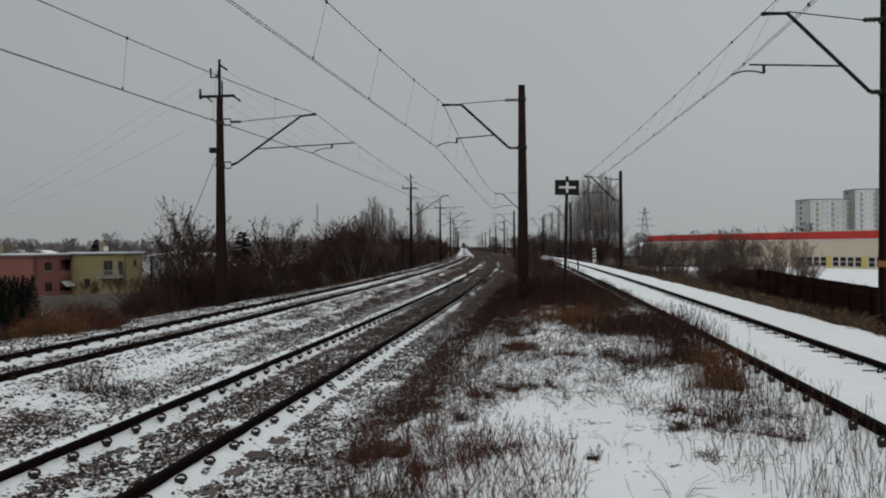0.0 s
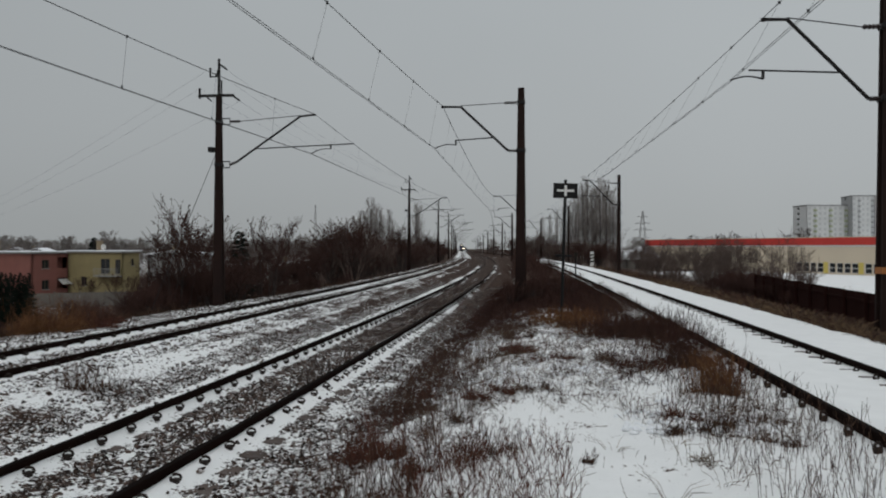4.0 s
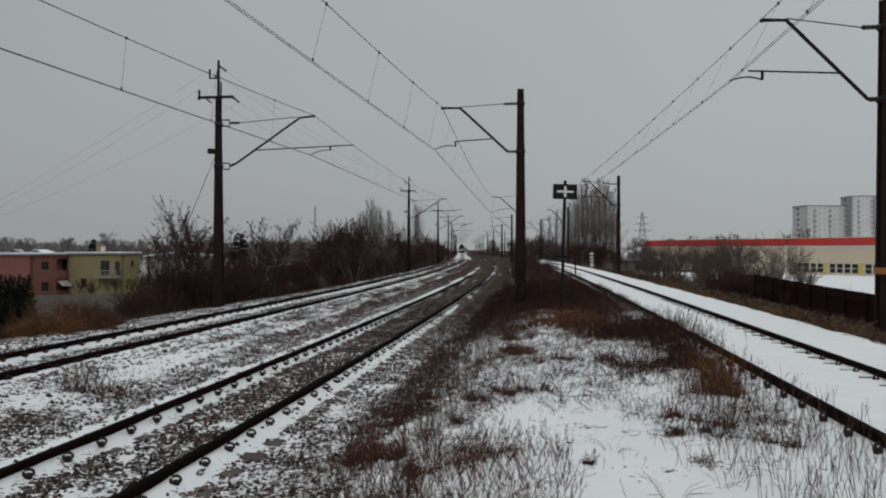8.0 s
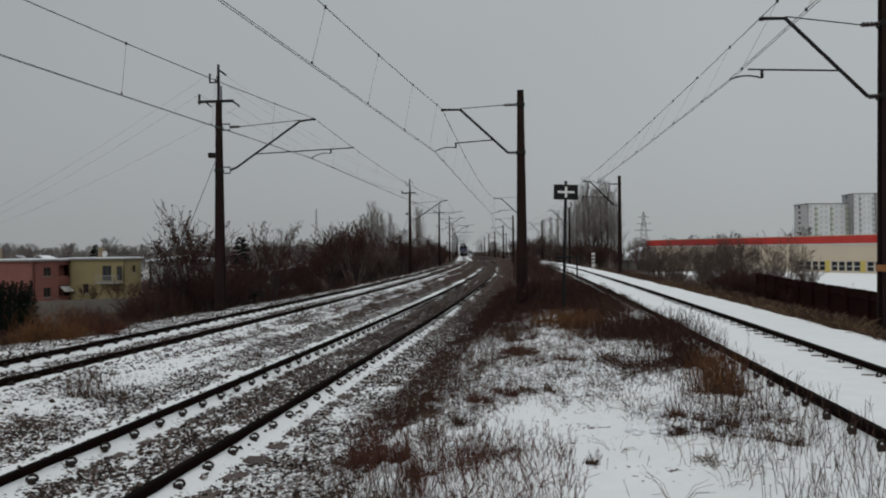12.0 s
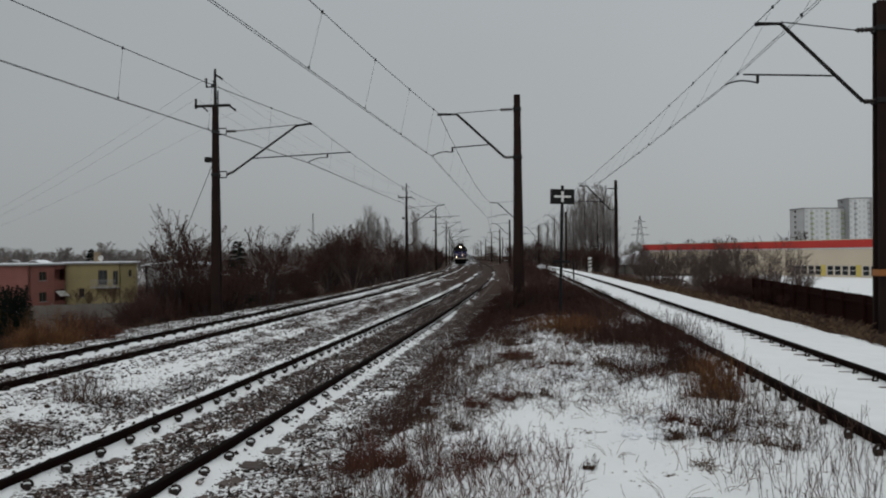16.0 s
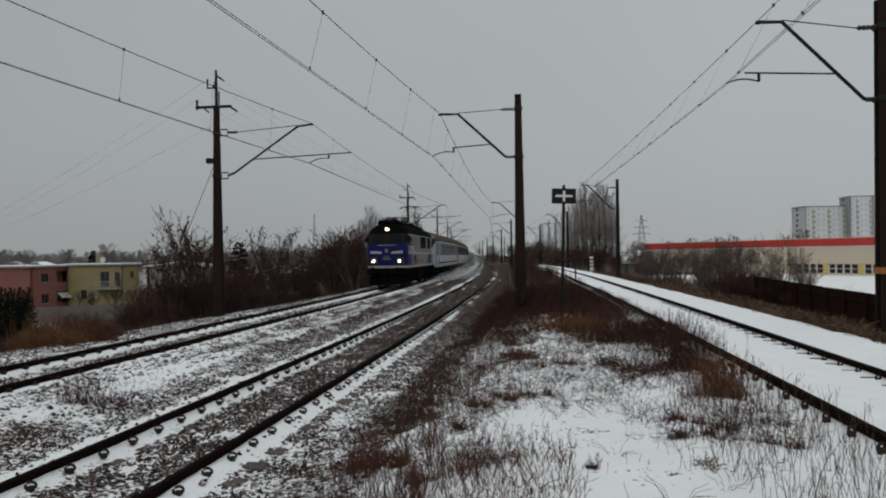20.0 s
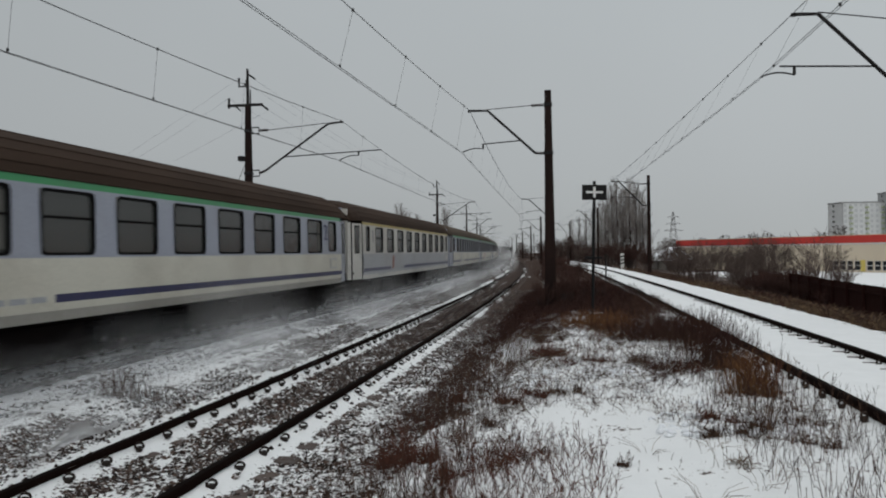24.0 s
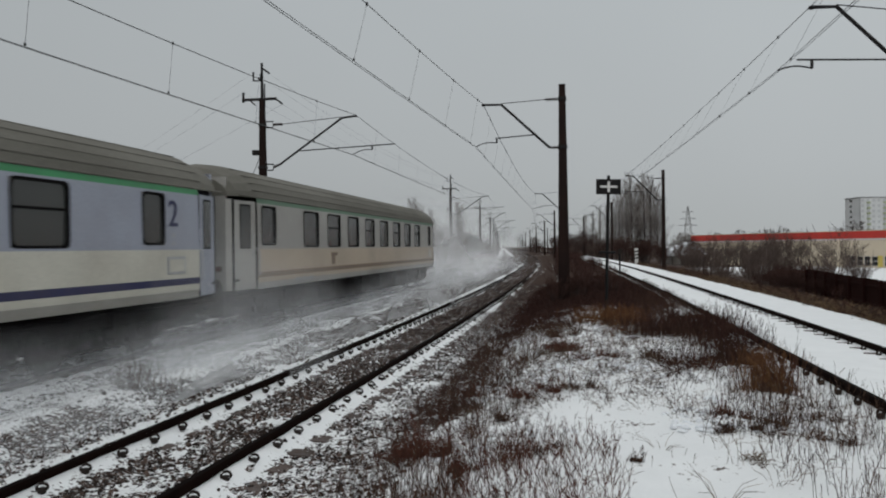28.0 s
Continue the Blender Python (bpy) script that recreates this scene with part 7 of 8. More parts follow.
def make_spray(seed, length, height, count, size, spread=1.0, tail=False):
    """A drift of loose flakes hanging round one vehicle's wheels."""
    rng = np.random.default_rng(seed)
    x = rng.uniform(-length / 2, length / 2, count)
    # billows: keep flakes where a slow noise is high
    keep = np.array([noise.noise((a * .35, seed, 0)) * .5 + noise.noise((a * 1.1, seed, 5)) * .25 + .75 for a in x])
    y = np.where(rng.random(count) < .6, rng.normal(2.0, .8 * spread, count), rng.normal(0, 1.3 * spread, count))
    grow_ = np.clip((length / 2 - x) / length, 0, 1) if tail else np.ones(count) * .6
    z = np.abs(rng.exponential(height * .42 * (.6 + .7 * grow_) * keep, count)) * 1.0 + rng.uniform(-.15, .1, count)
    ok = (z < height * 2.4) & ((np.abs(y) > 1.0) | (z < .9) | tail)
    x, y, z = x[ok], y[ok], z[ok]
    k = len(x)
    c = np.stack([x, y, z], 1)
    sz = size * rng.uniform(.5, 1.2, (k, 1, 1))
    tri = rng.normal(0, 1, (k, 3, 3))
    tri -= tri.mean(1, keepdims=True)
    tri *= sz / (np.linalg.norm(tri, axis=2, keepdims=True).mean(1, keepdims=True))
    v = c[:, None, :] + tri
    me = bpy.data.meshes.new("snow_spray")
    me.from_pydata(v.reshape(-1, 3).tolist(), [], np.arange(k * 3).reshape(-1, 3).tolist())
    me.materials.append(POWDER)
    return tagged(new("snow_spray", me), "powder snow whirled up by the passing train", "snow", kind="stuff")


def mist_material():
    """Fine airborne powder: mostly clear, denser in billows; 'amount' thins it out to nothing at the rim."""
    m, n, l, b = nodes_of("snow_mist")
    at = n.new("ShaderNodeAttribute")
    at.attribute_name = "amount"
    tc = n.new("ShaderNodeTexCoord")
    nz = n.new("ShaderNodeTexNoise")
    nz.inputs["Scale"].default_value = .4
    nz.inputs["Detail"].default_value = 5
    nz.inputs["Roughness"].default_value = .55
    l.new(tc.outputs["Object"], nz.inputs["Vector"])
    r = n.new("ShaderNodeMapRange")
    r.inputs["From Min"].default_value = .27
    r.inputs["From Max"].default_value = .72
    l.new(nz.outputs["Fac"], r.inputs["Value"])
    mu = n.new("ShaderNodeMath")
    mu.operation = "MULTIPLY"
    l.new(at.outputs["Fac"], mu.inputs[0])
    l.new(r.outputs[0], mu.inputs[1])
    l.new(mu.outputs[0], b.inputs["Alpha"])
    b.inputs["Base Color"].default_value = (.92, .93, .95, 1)
    b.inputs["Roughness"].default_value = 1
    b.inputs["Specular IOR Level"].default_value = 0
    b.inputs["Subsurface Weight"].default_value = 0
    return m


MIST = mist_material()


def make_mist(seed, length, height, offsets, dense, tail=False):
    """A bank of whirled-up powder in a few billowing layers that ride along with a vehicle."""
    verts, faces, dens = [], [], []
    nx, nz_ = int(length * 2), 12
    for k, y0 in enumerate(offsets):
        base = len(verts)
        for i in range(nx + 1):
            f = i / nx
            x = -length / 2 + length * f
            end = min(1, 4 * min(f, 1 - f)) if not tail else min(1, 5 * (1 - f)) * min(1, 1.6 * f)
            hh = height * (.75 + .5 * noise.noise((x * .22, seed, k * 3.1)))
            if tail:
                hh *= 1.0 - .35 * abs(f - .62)
            for j in range(nz_ + 1):
                g = j / nz_
                z = -.25 + (hh + .25) * g
                y = y0 + .25 * noise.noise((x * .4, z * .8, seed + k)) + .12 * noise.noise((x * 1.3, z * 2, seed + k)) + .35 * g * (1 if y0 > 0 else -1)
                verts.append((x, y, z))
                dens.append(dense * end * (1 - g) ** 1.1 * (1.15 if g < .3 else 1.0 + .15 * max(0, 1 - (g - .3) * 4)))
        for i in range(nx):
            for j in range(nz_):
                a = base + i * (nz_ + 1) + j
                faces.append((a, a + nz_ + 1, a + nz_ + 2, a + 1))
    me = bpy.data.meshes.new("snow_mist")
    me.from_pydata(verts, [], faces)
    me.materials.append(MIST)
    at = me.attributes.new("amount", "FLOAT", "POINT")
    at.data.foreach_set("value", dens)
    me.polygons.foreach_set("use_smooth", [True] * len(faces))
    return tagged(new("snow_mist", me), "pale mist of powder snow along the passing train", "snow", kind="stuff")


PITCH_C, LOCO_L = 24.75, 16.0
def make_cloud(seed, xs, y0, y1, height, dense):
    """Soft-edged drifts of powder hanging across the track, one behind another."""
    verts, faces, dens = [], [], []
    ny, nz_ = 14, 12
    for k, x in enumerate(xs):
        base = len(verts)
        h = height * (1 + .3 * noise.noise((x * .3, seed, 1.7)))
        for i in range(ny + 1):
            f = i / ny
            for j in range(nz_ + 1):
                g = j / nz_
                y, z = y0 + (y1 - y0) * f, -.3 + (h + .3) * g
                verts.append((x + .5 * noise.noise((y * .6, z * .6, seed + k)), y, z))
                dens.append(dense * max(0, math.sin(math.pi * f)) ** .8 * (1 - g) ** 1.2 * min(1, .75 + g * 4))
        for i in range(ny):
            for j in range(nz_):
                a = base + i * (nz_ + 1) + j
                faces.append((a, a + nz_ + 1, a + nz_ + 2, a + 1))
    me = bpy.data.meshes.new("snow_mist")
    me.from_pydata(verts, [], faces)
    me.materials.append(MIST)
    at = me.attributes.new("amount", "FLOAT", "POINT")
    at.data.foreach_set("value", dens)
    me.polygons.foreach_set("use_smooth", [True] * len(faces))
    return tagged(new("snow_mist", me), "pale mist of powder snow along the passing train", "snow", kind="stuff")


SPRAYS = [(13.0, make_mist(3, 9, .7, (1.6, 2.0), .22))]
for i in range(8):
    mid = LOCO_L + PITCH_C * i + PITCH_C / 2
    SPRAYS.append((mid, make_spray(2 + i, 25.5, .36, 45000, .011)))
    SPRAYS.append((mid, make_mist(30 + i, 36.0, .95 + .08 * i, (1.6, 2.2, 3.4), (.3, .3, .34, .28, .18, .33, .42, .4)[i])))
    SPRAYS.append((mid, make_cloud(60 + i, [-9, 0], 1.4, 4.0 + .2 * i, 1.7 + .14 * i, (.4, .4, .42, .42, .46, .56, .56, .56)[i])))
end = LOCO_L + PITCH_C * 8
SPRAYS.append((end + 20, make_spray(20, 40, .9, 40000, .022, 1.5, True)))
SPRAYS.append((end + 14, make_cloud(50, [12, 8, 3, -2], -3.4, 4.4, 5.6, .8)))
SPRAYS.append((end + 50, make_cloud(51, [16, 4, -10], -3.6, 4.6, 3.9, .6)))

SPEED = 27.39
FRONT = 18.61     # nose of the locomotive at 21 s, metres along the outer track


def ride(dist, t, half=8.0, z=None):
    """Pose on the outer track of a vehicle whose middle is dist behind the nose."""
    s = FRONT - SPEED * (t - 21.0) + dist
    x0, y0, _ = along(CURVE_B, s - half, -SPACING)
    x1, y1, _ = along(CURVE_B, s + half, -SPACING)
    phi = math.atan2(y0 - y1, x0 - x1)
    return Matrix.Translation(((x0 + x1) / 2, (y0 + y1) / 2, Z_A)) @ Matrix.Rotation(phi, 4, "Z")


def motions():
    times = [i * .5 for i in range(57)]
    walk(LOCO, [(t, ride(7.05, t, 4.2)) for t in times])
    for i, c in enumerate(COACHES):
        walk(c, [(t, ride(LOCO_L + PITCH_C * (i + .5), t)) for t in times])
    for d, sp in SPRAYS:
        walk(sp, [(t, ride(d, t)) for t in times])

# ---- dry grass, weeds and brush between the tracks ----
def stalk(rng, segs, p, h, lean, r=.003, twigs=4):
    d = Vector((rng.uniform(-lean, lean), rng.uniform(-lean, lean), 1)).normalized()
    n = 3
    for k in range(n):
        d = (d + Vector((rng.uniform(-.2, .2), rng.uniform(-.2, .2), 0))).normalized()
        q = p + d * h / n
        segs.append((p, q, r, r * .75))
        if k and twigs:
            for _ in range(rng.randint(1, twigs)):
                nd = (d + Vector((rng.uniform(-1, 1), rng.uniform(-1, 1), rng.uniform(-.1, .8))) * .7).normalized()
                m = p.lerp(q, rng.random())
                segs.append((m, m + nd * h * rng.uniform(.1, .28), r * .6, r * .35))
        p, r = q, r * .75


def tuft(rng, segs, p, h, n, spread, r=.0035, twigs=0):
    for _ in range(n):
        a, k = rng.uniform(0, 6.283), rng.random() ** .5 * spread
        b = p + Vector((math.cos(a) * k * .35, math.sin(a) * k * .35, -.02))
        d = Vector((math.cos(a) * k, math.sin(a) * k, h * rng.uniform(.45, 1.0)))
        mid = b + d * .55 + Vector((0, 0, h * .08))
        end = b + d + Vector((math.cos(a) * k * .35, math.sin(a) * k * .35, -h * .1))
        segs.append((b, mid, r, r * .8))
        segs.append((mid, end, r * .8, r * .35))
        for _ in range(twigs):
            nd = Vector((rng.uniform(-1, 1), rng.uniform(-1, 1), rng.uniform(0, .9))) * h * .22
            segs.append((mid, mid + nd, r * .6, r * .4))


def tangle(rng, segs, rx, ry, h, n, r=.0028):
    """Crossing dry twigs and leaf stalks, thick near the ground and thin towards the rim."""
    for _ in range(n):
        a, k = rng.uniform(0, 6.283), min(1.6, abs(rng.gauss(0, .55)))
        p = Vector((math.cos(a) * k * rx, math.sin(a) * k * ry, 0))
        top = h * max(.15, 1 - .6 * k) * rng.uniform(.4, 1.15)
        p.z = -.02 + rng.random() ** 2 * top * .5
        d = Vector((rng.uniform(-1, 1), rng.uniform(-1, 1), rng.uniform(.1, 1.3))).normalized()
        ln = rng.uniform(.25, .75) * h
        m = p + d * ln * .5
        d2 = (d + Vector((rng.uniform(-.6, .6), rng.uniform(-.6, .6), rng.uniform(-.8, .2)))).normalized()
        q = m + d2 * ln * .5
        segs.append((p, m, r, r * .8))
        segs.append((m, q, r * .8, r * .4))
        if rng.random() < .5:
            segs.append((m, m + (d2.cross(d) + d * .5) * ln * .25, r * .9, r * .5))


def spot(px, py, z=None):
    """Where a line of sight from the eye meets the ground."""
    tx, tz = (px - 784) / 1330.6, (441.65 - py) / 1330.6
    y = 3.0
    while y < 400:
        x, zz = tx * y, 2.074 + tz * y
        if zz <= ground_z(x, y):
            return x, y, ground_z(x, y)
        y += .05 if y < 30 else .3
    return tx * y, y, ground_z(tx * y, y)


def field(name, label, material, points, maker, rmin):
    segs = []
    rng = random.Random(name + label)
    for x, y in points:
        maker(rng, segs, Vector((x, y, ground_z(x, y))))
    ob = new(name, twig_mesh(name, segs, material, rmin))
    return tagged(ob, label, "grass", kind="stuff")


def scatter(seed, n, u0, u1, y0, y1, curve=None, power=1.0, keep=None):
    rng = random.Random(seed)
    pts = []
    curve = curve or CURVE_B
    for _ in range(n):
        y = y0 + (y1 - y0) * rng.random() ** power
        u = rng.uniform(u0, u1)
        x = x_of(curve, y) + u
        if keep is None or keep(x, y, u, rng):
            pts.append((x, y))
    return pts


patchy = lambda x, y, u, rng: noise.noise((x * .5, y * .4, 3)) + .6 * noise.noise((x * 1.6, y * 1.3, 7)) + rng.uniform(-.35, .35) > .16
far_more = lambda x, y, u, rng: patchy(x, y, u, rng) or rng.random() < (y - 18.5) / 4
# thinner towards the open snow beside the side track
open_snow = lambda x, y, u, rng: (patchy(x, y, u, rng) or (y > 8 and rng.random() < .3)) and rng.random() < (1 if u < 4.3 else .12 if y < 7.3 else .8)
# the brush beside the ballast stands in loose groups with snow between them
belt = lambda x, y, u, rng: noise.noise((x * .9, y * .6, 33)) + .5 * noise.noise((x * 2.2, y * 2, 37)) + rng.uniform(-.45, .45) > -.2


def nest(r, s, p):
    """A short snarl of dead stems."""
    k = len(s)
    tangle(r, s, .22, .2, r.uniform(.1, .24), 9, .0022 + .0001 * p.y)
    s[k:] = [(a + p, b + p, c, d) for a, b, c, d in s[k:]]


def mat_of_grass(r, s, p):
    k = len(s)
    tangle(r, s, .34, .3, r.uniform(.18, .36), 16, .0034)
    s[k:] = [(a + p, b + p, c, d) for a, b, c, d in s[k:]]


upright = lambda lo, hi, lean, r, tw=3: lambda g, s, p: stalk(g, s, p, g.uniform(lo, hi), lean, r, tw)
field("weed_stalks", "thin dark dry weed stalks standing in gritty snow", GRASS, scatter(1, 2300, 2.1, 3.4, 4.0, 16, power=1.25, keep=belt), upright(.14, .42, .28, .0026), .0016)
field("weed_stalks", "russet dry weed stalks in the near snow", GRASS_RED, scatter(15, 500, 2.5, 4.4, 4.4, 7.2, keep=belt), upright(.1, .3, .5, .0026), .0016)
field("weed_stalks", "russet dry weed stalks at the edge of the open snow", GRASS_RED, scatter(17, 520, 3.2, 4.6, 4.3, 6.6, keep=belt), upright(.08, .3, .6, .0024), .0015)
field("weed_stalks", "scattered dry weed stalks in the snow between tracks", GRASS, scatter(2, 3000, 3.2, 6.8, 4.4, 18, keep=open_snow), upright(.08, .3, .55, .0021), .0013)
field("straw", "pale straw leaves lodged in the snow between tracks", STRAW, scatter(16, 900, 2.8, 6.9, 4.4, 18, keep=open_snow), lambda g, s, p: tuft(g, s, p, g.uniform(.08, .22), 9, .2, .0022), .0015)
field("weed_stalks", "row of upright dry stalks beside the side track", GRASS, scatter(3, 1300, -2.2, -.95, 4.0, 24, CURVE_C, 1.3), upright(.14, .46, .16, .0026), .0016)
field("dry_grass", "dark russet brush along the lip of the ballast", GRASS_MAROON, scatter(20, 1500, 2.0, 2.8, 9, 40, power=1.2), nest, .002)
field("dry_grass", "snarled dead stems in gritty snow", GRASS, scatter(10, 650, 2.2, 3.9, 4.2, 14, power=1.2, keep=belt), nest, .0016)
field("dry_grass", "snarled dead stems in the snow between tracks", GRASS, scatter(11, 2300, 3.4, 6.9, 6.8, 20, keep=open_snow), nest, .0016)
field("dry_grass", "matted dark brown dead grass round the mast foot", GRASS_MAROON, scatter(4, 2300, 2.4, 6.4, 17.5, 42, power=1.3, keep=far_more), mat_of_grass, .003)
field("dry_grass", "russet dead grass round the mast foot and sign", GRASS_MAROON, scatter(18, 1500, 3.2, 7.0, 16.5, 34, power=1.2, keep=far_more), mat_of_grass, .003)
field("dry_grass", "golden dead grass about the sign post", GRASS_GOLD, scatter(19, 200, 4.6, 7.2, 14.5, 19, keep=patchy), mat_of_grass, .003)
field("dry_grass", "dark russet dead grass beside the side track", GRASS_MAROON, scatter(5, 1200, -2.6, -1.15, 9.5, 40, CURVE_C, 1.3, keep=far_more), mat_of_grass, .003)
field("dry_grass", "brown dead grass on the far verge", GRASS, scatter(6, 1900, -SPACING - 9.5, -SPACING - 5.2, 20, 70, power=1.4), lambda r, s, p: tuft(r, s, p, r.uniform(.25, .7), 8, .28, .006), .006)
field("dry_grass", "tan grass beyond the side track shoulder", TAN, scatter(7, 2600, 2.75, 8.2, 12, 70, CURVE_C, 1.5), lambda r, s, p: tuft(r, s, p, r.uniform(.15, .5), 8, .28, .006), .006)
field("dry_grass", "dark brown weeds beyond the side track shoulder", GRASS_MAROON, scatter(27, 900, 2.5, 8.0, 12, 60, CURVE_C, 1.4, keep=patchy), lambda r, s, p: tuft(r, s, p, r.uniform(.2, .6), 9, .3, .006, 1), .006)
field("dry_grass", "low dead tufts poking through the ballast snow", GRASS, scatter(8, 420, -3.5, -1.7, 7, 45, power=1.3, keep=patchy), nest, .002)


def snow_mounds(seed, count):
    """Lumps of snow that lie on the lodged grass between the tracks."""
    rng = random.Random(seed)
    sh = Shape()
    for _ in range(count):
        y = 7.2 + 13 * rng.random() ** 1.1
        u = rng.uniform(2.6, 7.0)
        x = x_of(CURVE_B, y) + u
        if u > x_of(CURVE_C, y) - x_of(CURVE_B, y) - 1.3 or noise.noise((x * .5, y * .4, 3)) + rng.uniform(-.4, .4) < .05:
            continue
        r, tall, a0 = rng.uniform(.02, .06), rng.uniform(.012, .04), rng.uniform(0, 6.28)
        z = ground_z(x, y)
        rings = []
        for f, g in ((1.0, -.06), (.86, .45), (.5, .9), (.12, 1.0)):
            rings.append([(x + math.cos(a0 + k * .785) * r * f * rng.uniform(.75, 1.25), y + math.sin(a0 + k * .785) * r * f * .8 * rng.uniform(.75, 1.25), z + tall * g * rng.uniform(.8, 1.15)) for k in range(8)])
        sh.rings(rings)
    ob = new("snow_lumps", sh.mesh("snow_lumps", SNOW, True))
    return tagged(ob, "lumps of fresh snow lying on flattened grass", "snow", kind="stuff")


snow_mounds(71, 5200)


def clump(px, py, h, n, spread, material, label, seed, upright_=False):
    x, y, z = spot(px, py)
    rng = random.Random(seed)
    segs = []
    lobes = 3 + int(spread * 6)
    for k in range(lobes):
        part_ = []
        tangle(rng, part_, spread * rng.uniform(.3, .6), spread * rng.uniform(.25, .5), h * rng.uniform(.6, 1.1) * (.6 if upright_ else 1), int(n * (.8 if upright_ else 1.7) / lobes) + 8, .0024 + .00014 * y)
        o = Vector((rng.uniform(-1, 1) * spread, rng.uniform(-.7, .7) * spread, 0))
        segs += [(a + o, b + o, c, d) for a, b, c, d in part_]
    for k in range(n if upright_ else n // 5):
        o = Vector((rng.gauss(0, .6) * spread, rng.gauss(0, .5) * spread, -.02))
        stalk(rng, segs, o, h * rng.uniform(.5, 1.35), .16 if upright_ else .35, .002 + .00012 * y, 2)
    c = new("weed_clump", twig_mesh("weed_clump", segs, material, .0018))
    c.location = (x, y, z)
    return tagged(c, label, "weeds", "weed clumps", "stuff")


for k, (px, py, h, n, sp, mt, lb) in enumerate((
        (930, 600, .24, 220, .45, GRASS, "dark dead weed patch in the snow"), (985, 640, .22, 160, .4, GRASS_RED, "low russet weed clump in the snow"), (830, 742, .2, 90, .25, GRASS, "thin dark weed tuft in the snow"), (775, 838, .26, 110, .3, GRASS_RED, "russet dry weed clump in the snow"),
        (870, 800, .2, 80, .25, GRASS, "thin dark weed tuft in the snow"), (1135, 655, .22, 160, .35, GRASS_RED, "low russet weed clump in the snow"), (1060, 640, .2, 130, .4, GRASS, "dark dead weed patch in the snow"), (1190, 745, .2, 120, .25, GRASS_RED, "low russet weed clump in the snow"), (960, 690, .16, 90, .3, GRASS, "thin dark weed tuft in the snow"),
        (1230, 825, .24, 36, .16, STRAW, "pale straw tuft in the snow"), (1370, 790, .18, 80, .18, GRASS, "thin dark weed tuft in the snow"),
        (672, 828, .34, 280, .42, GRASS_RED, "russet dry weed clump in the snow"), (705, 800, .32, 280, .48, GRASS_RED, "russet dry weed clump in the snow"), (640, 815, .16, 70, .2, GRASS_RED, "russet dry weed clump in the snow"), (768, 706, .22, 110, .2, GRASS_RED, "russet dry weed clump in the snow"),
        (858, 706, .2, 90, .3, GRASS_RED, "low russet weed clump in the snow"), (900, 696, .2, 120, .2, GRASS_RED, "low russet weed clump in the snow"), (935, 625, .26, 260, .5, GRASS_RED, "broad russet weed clump near the sign"), (880, 640, .2, 200, .5, GRASS, "thin dead weed patch in the snow"),
        (1262, 702, .42, 240, .24, GRASS_GOLD, "golden-brown dry grass clump beside the siding"), (1215, 650, .5, 420, .4, GRASS_MAROON, "tall russet grass clump beside the siding"), (1175, 605, .5, 420, .5, GRASS_MAROON, "tall russet grass clump beside the siding"),
        (1290, 700, .36, 150, .2, GRASS_RED, "russet grass clump beside the siding"), (1020, 580, .36, 280, .6, GRASS_GOLD, "golden-brown grass clump at the sign post"), (970, 575, .3, 200, .5, GRASS_GOLD, "golden-brown grass clump near the mast"),
        (1225, 772, .16, 240, .2, GRASS, "flattened dark weed clump in the snow"), (1300, 762, .15, 200, .2, GRASS, "flattened dark weed clump in the snow"), (1046, 824, .11, 90, .05, GRASS, "small dark tuft alone in the snow"),
        (1385, 835, .03, 50, .09, GRASS, "dark twig litter lying on the snow"), (1085, 600, .3, 420, .6, GRASS_MAROON, "russet grass clump between the tracks"), (1130, 600, .36, 420, .5, GRASS_MAROON, "russet grass clump between the tracks"),
        (560, 575, .26, 200, .5, GRASS, "dark weed tuft between the two main tracks"), (150, 692, .34, 150, .3, GRASS, "grey twiggy tuft between the two main tracks"), (215, 700, .2, 60, .4, GRASS, "grey twiggy tuft between the two main tracks"),
        (95, 591, .85, 900, .9, GRASS_GOLD, "golden weeds on the far verge"), (165, 582, .5, 500, .9, GRASS_RED, "brown weeds on the far verge"), (30, 596, .6, 500, .8, GRASS_RED, "russet weeds on the far verge"))):
    clump(px, py, h, n, sp, mt, lb, 700 + k, 'grass' in lb or 'twiggy' in lb)

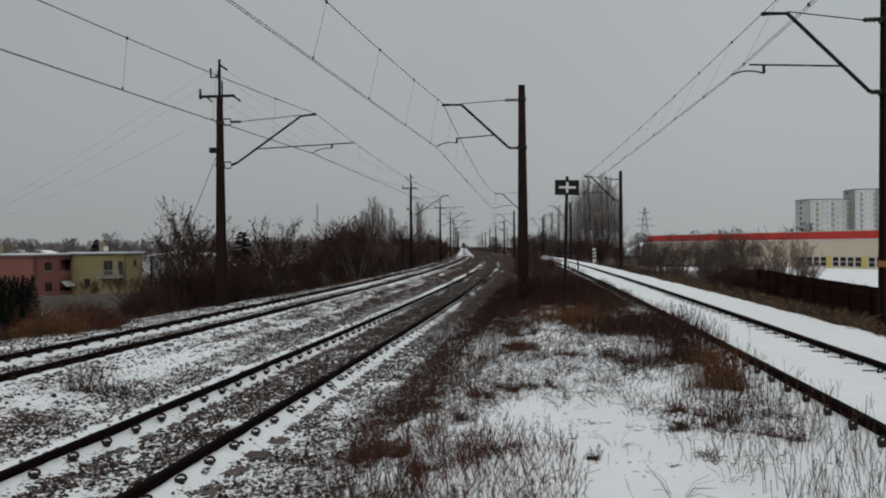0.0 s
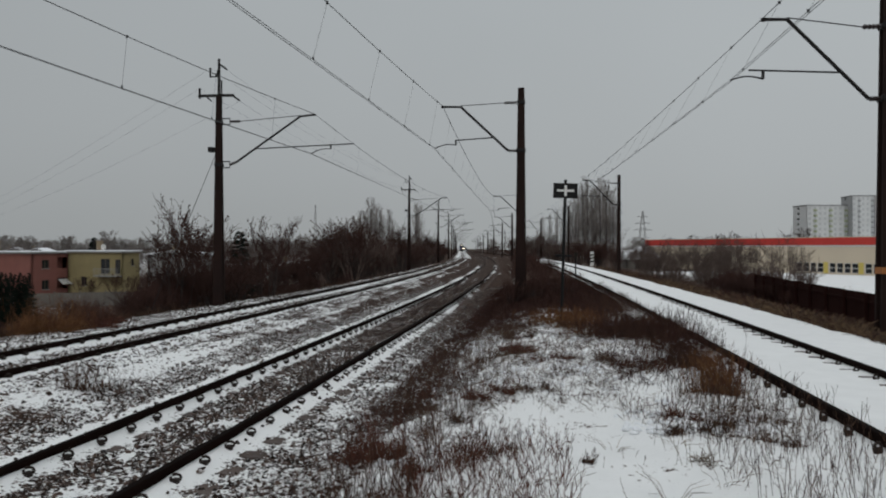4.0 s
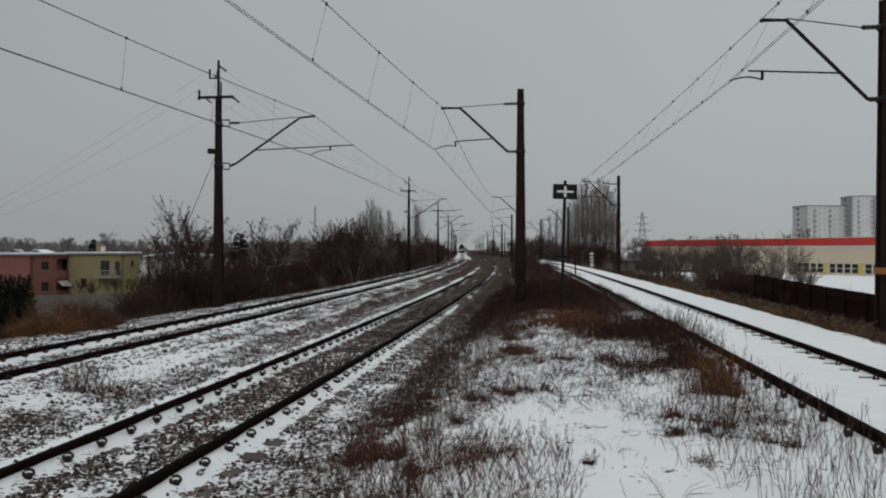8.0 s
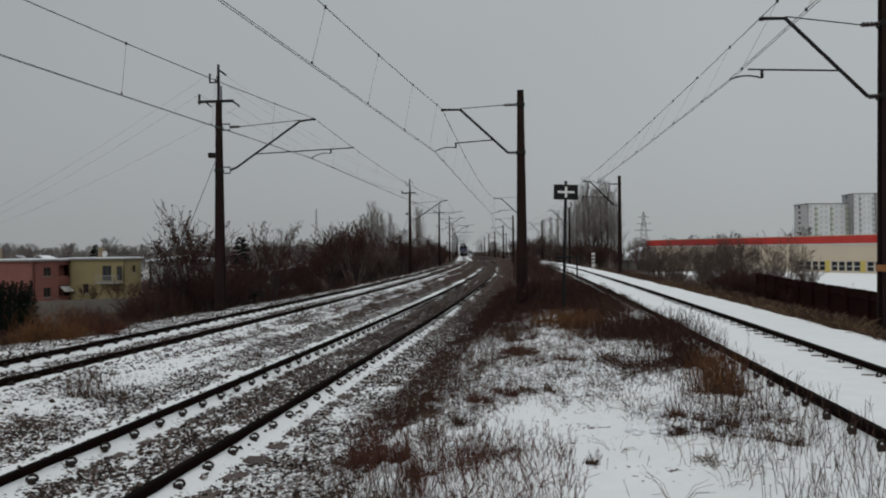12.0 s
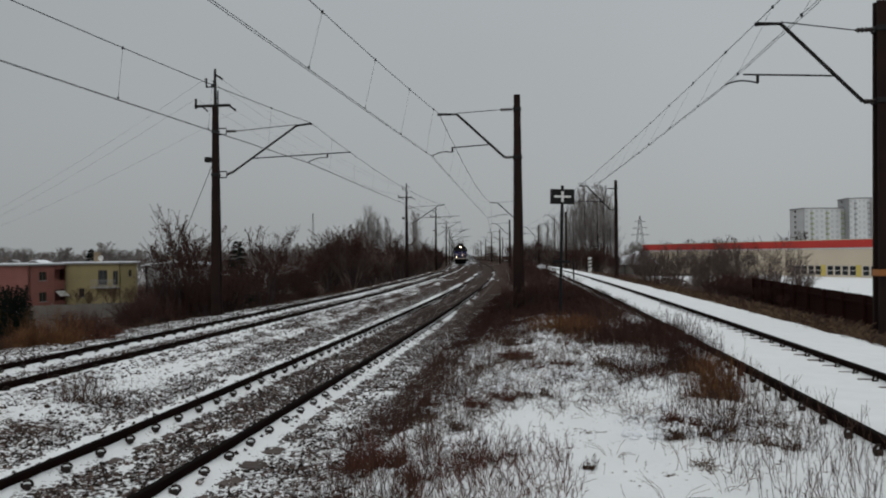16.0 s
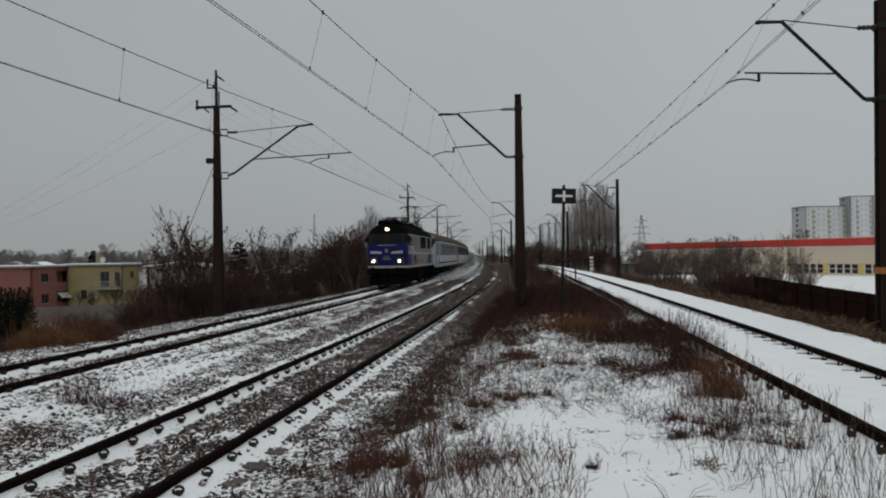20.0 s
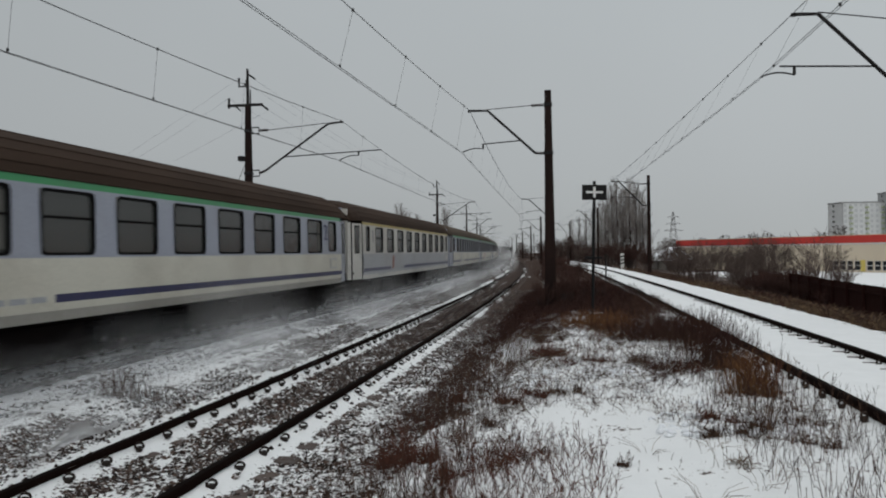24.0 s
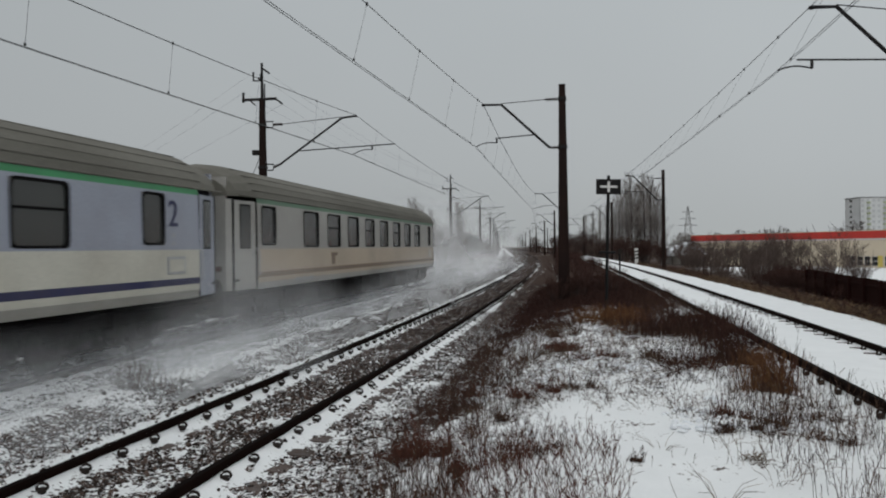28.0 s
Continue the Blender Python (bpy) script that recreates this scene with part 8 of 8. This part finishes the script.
# ---- ballast stones ----
def stones(seed, zones, material, label, size):
    """Angular stones strewn over strips of the plan: (from, to right of the middle track, y from, y to, crowding, count)."""
    rng = np.random.default_rng(seed)
    base = np.array([(1, 0, 0), (-1, 0, 0), (0, 1, 0), (0, -1, 0), (0, 0, 1), (0, 0, -1)], float)
    faces = np.array([(0, 2, 4), (2, 1, 4), (1, 3, 4), (3, 0, 4), (2, 0, 5), (1, 2, 5), (3, 1, 5), (0, 3, 5)])
    allv = []
    for u0, u1, y0, y1, crowd, count in zones:
        ys = np.sort(y0 + (y1 - y0) * rng.random(count) ** crowd)
        us = rng.uniform(u0, u1, count)
        for k in range(0, count, 25):
            ym = float(ys[k:k + 25].mean())
            pr = ground_profile(ym)
            zs = np.interp(us[k:k + 25], [p[0] for p in pr], [p[1] for p in pr])
            for u, y, z in zip(us[k:k + 25], ys[k:k + 25], zs):
                x = x_of(CURVE_B, y) + u
                if noise.noise((x * 1.4, y * 1.1, 17)) + .5 * noise.noise((x * 4, y * 4, 18)) + rng.uniform(-.5, .5) < -.22:
                    continue
                s = rng.uniform(*size) * (1 + y * .008)
                v = base * rng.uniform(.55, 1.25, (6, 3)) * s * (1, 1, .8)
                a, b = rng.uniform(0, 6.28), rng.uniform(-.7, .7)
                ca, sa, cb, sb = math.cos(a), math.sin(a), math.cos(b), math.sin(b)
                turn = np.array([[ca, -sa * cb, sa * sb], [sa, ca * cb, -ca * sb], [0, sb, cb]])
                calm = .25 if (abs(u) < 1.6 or abs(u + SPACING) < 1.6) else 1.0
                dz = (noise.noise((x * .9, y * .9, 0)) * .06 + noise.noise((x * 3.1, y * 3.1, 4)) * .03) * calm
                allv.append(v @ turn.T + (x, y, z + dz + s * .08))
    k = len(allv)
    V = np.concatenate(allv)
    F = (faces[None] + (np.arange(k) * 6)[:, None, None]).reshape(-1, 3)
    me = bpy.data.meshes.new("ballast")
    me.from_pydata(V.tolist(), [], F.tolist())
    me.materials.append(material)
    return tagged(new("ballast", me), label, "gravel", kind="stuff")


UA = -SPACING
stones(1, [(-.5, .5, 4, 22, 1.15, 7600), (-.5, .5, 20, 48, 1.2, 5000), (1.15, 2.5, 17, 44, 1.2, 3800)], snowy_stone("gritty_stone", 1.2, 1.42), "dark brown ballast stones between the rails", (.017, .040))
stones(2, [(1.1, 2.6, 4, 22, 1.2, 6200), (-2.35, -1.42, 6, 24, 1.1, 8000), (-2.35, -1.5, 22, 50, 1.2, 2500), (-3.7, -2.3, 7, 34, 1.2, 1200), (-1.5, -.85, 5, 30, 1.1, 500), (.9, 1.3, 4, 24, 1.1, 400)], SNOWY_STONE, "snow-capped ballast stones beside the middle track", (.018, .043))
stones(3, [(UA + .95, UA + 1.55, 9, 40, 1.1, 3000), (UA - 4.6, UA - 1.0, 11, 44, 1.1, 12000), (UA - .5, UA + .5, 11, 36, 1.2, 2600)], SNOWY_STONE, "snow-capped stones along the outer track", (.018, .042))

# ---- sleepers and fastenings ----
SLEEPER_TOP = mat("snow_dusted_sleeper", (0.085, 0.058, 0.047), (0.05, 0.035, 0.029), rough=0.9, scale=4, fine=40, vary=.25, dirt=(0.5, 0.5, 0.51), dirt_amount=.2)
SLEEPER_SNOW = mat("snow_covered_sleeper", (0.84, 0.86, 0.89), (0.74, 0.76, 0.79), rough=.9, scale=5, fine=40, dirt=(0.2, 0.17, 0.16), dirt_amount=.5)


def sleeper_shape():
    sh = Shape()
    rings = []
    for x, zt, w in ((-1.3, -.18, .14), (-1.26, -.168, .15), (-.45, -.170, .145), (-.3, -.20, .12), (.3, -.20, .12), (.45, -.170, .145), (1.26, -.168, .15), (1.3, -.18, .14)):
        rings.append([(x, -w, -.38), (x, w, -.38), (x, w * .82, zt), (x, -w * .82, zt)])
    return sh.rings(rings)


def clip_shape():
    sh = Shape()
    sh.pipe([(.046 * math.cos(a), .03 * math.cos(a), -.128 + .046 * math.sin(a)) for a in (radians(240 - 40 * i) for i in range(8))], .017, n=6)
    return sh.box(-.04, .035, -.035, .035, -.2, -.128, b=.01)


def lay(track, curve, shift, z, s0, count, top, sides, clips, flip=False):
    sm = sleeper_shape().mesh("sleeper", top)
    cm = clip_shape().mesh("rail_clip", IRON)
    for i in range(count):
        x, y, t = along(curve, s0 + .6 * i, shift)
        m = Matrix.Translation((x, y, z)) @ Matrix.Rotation(t, 4, "Z")
        if top is not None:
            part("sleeper", sm, None, track, at=m)
        if i < clips:
            for o in sides:
                q = m @ (Matrix.Rotation(math.pi, 4, "Z") if flip else Matrix.Identity(4))
                part("rail_clip", cm, None, track, at=q @ Matrix.Translation((o + (.11 if flip or top is SLEEPER_SNOW else .158), 0, 0 if top is SLEEPER_SNOW else .03)) @ Matrix.Diagonal((.85, .85, .85, 1)))


def lay_rest(track, curve, shift, z, s0, s1, top):
    sh = Shape()
    one = sleeper_shape()
    for s in np.arange(s0, s1, .6):
        x, y, t = along(curve, float(s), shift)
        m = Matrix.Translation((x, y, z)) @ Matrix.Rotation(t, 4, "Z")
        sh.add([tuple(m @ Vector(v)) for v in one.v], one.f)
    tagged(part("sleepers_beyond", sh, top, track), kind="stuff")


lay(TRACK_B, CURVE_B, 0, Z_B, 7.2268 - 3 * .6, 110, SLEEPER_TOP, (-.753, .753), 80)
lay_rest(TRACK_B, CURVE_B, 0, Z_B, 7.2268 + 107 * .6, 150, SLEEPER_TOP)
lay(TRACK_A, CURVE_B, -SPACING, Z_A + .02, 6, 110, SLEEPER_SNOW, (-.753, .753), 70)
lay(TRACK_C, CURVE_C, 0, Z_C, 5, 75, None, (-.753, .753), 75, True)
# short dark ridges put in for the sleepers' shadow streaks on the snow
streak_mesh = Shape().box(.47, .65, -.012, .012, -.16, -.080, b=.004).mesh("sleeper_edge", CONCRETE)
for i in range(34):
    x, y, t = along(CURVE_C, 5.1 + .6 * i)
    part("sleeper_edge", streak_mesh, None, TRACK_C, at=Matrix.Translation((x, y, Z_C)) @ Matrix.Rotation(t, 4, "Z"))


motions()
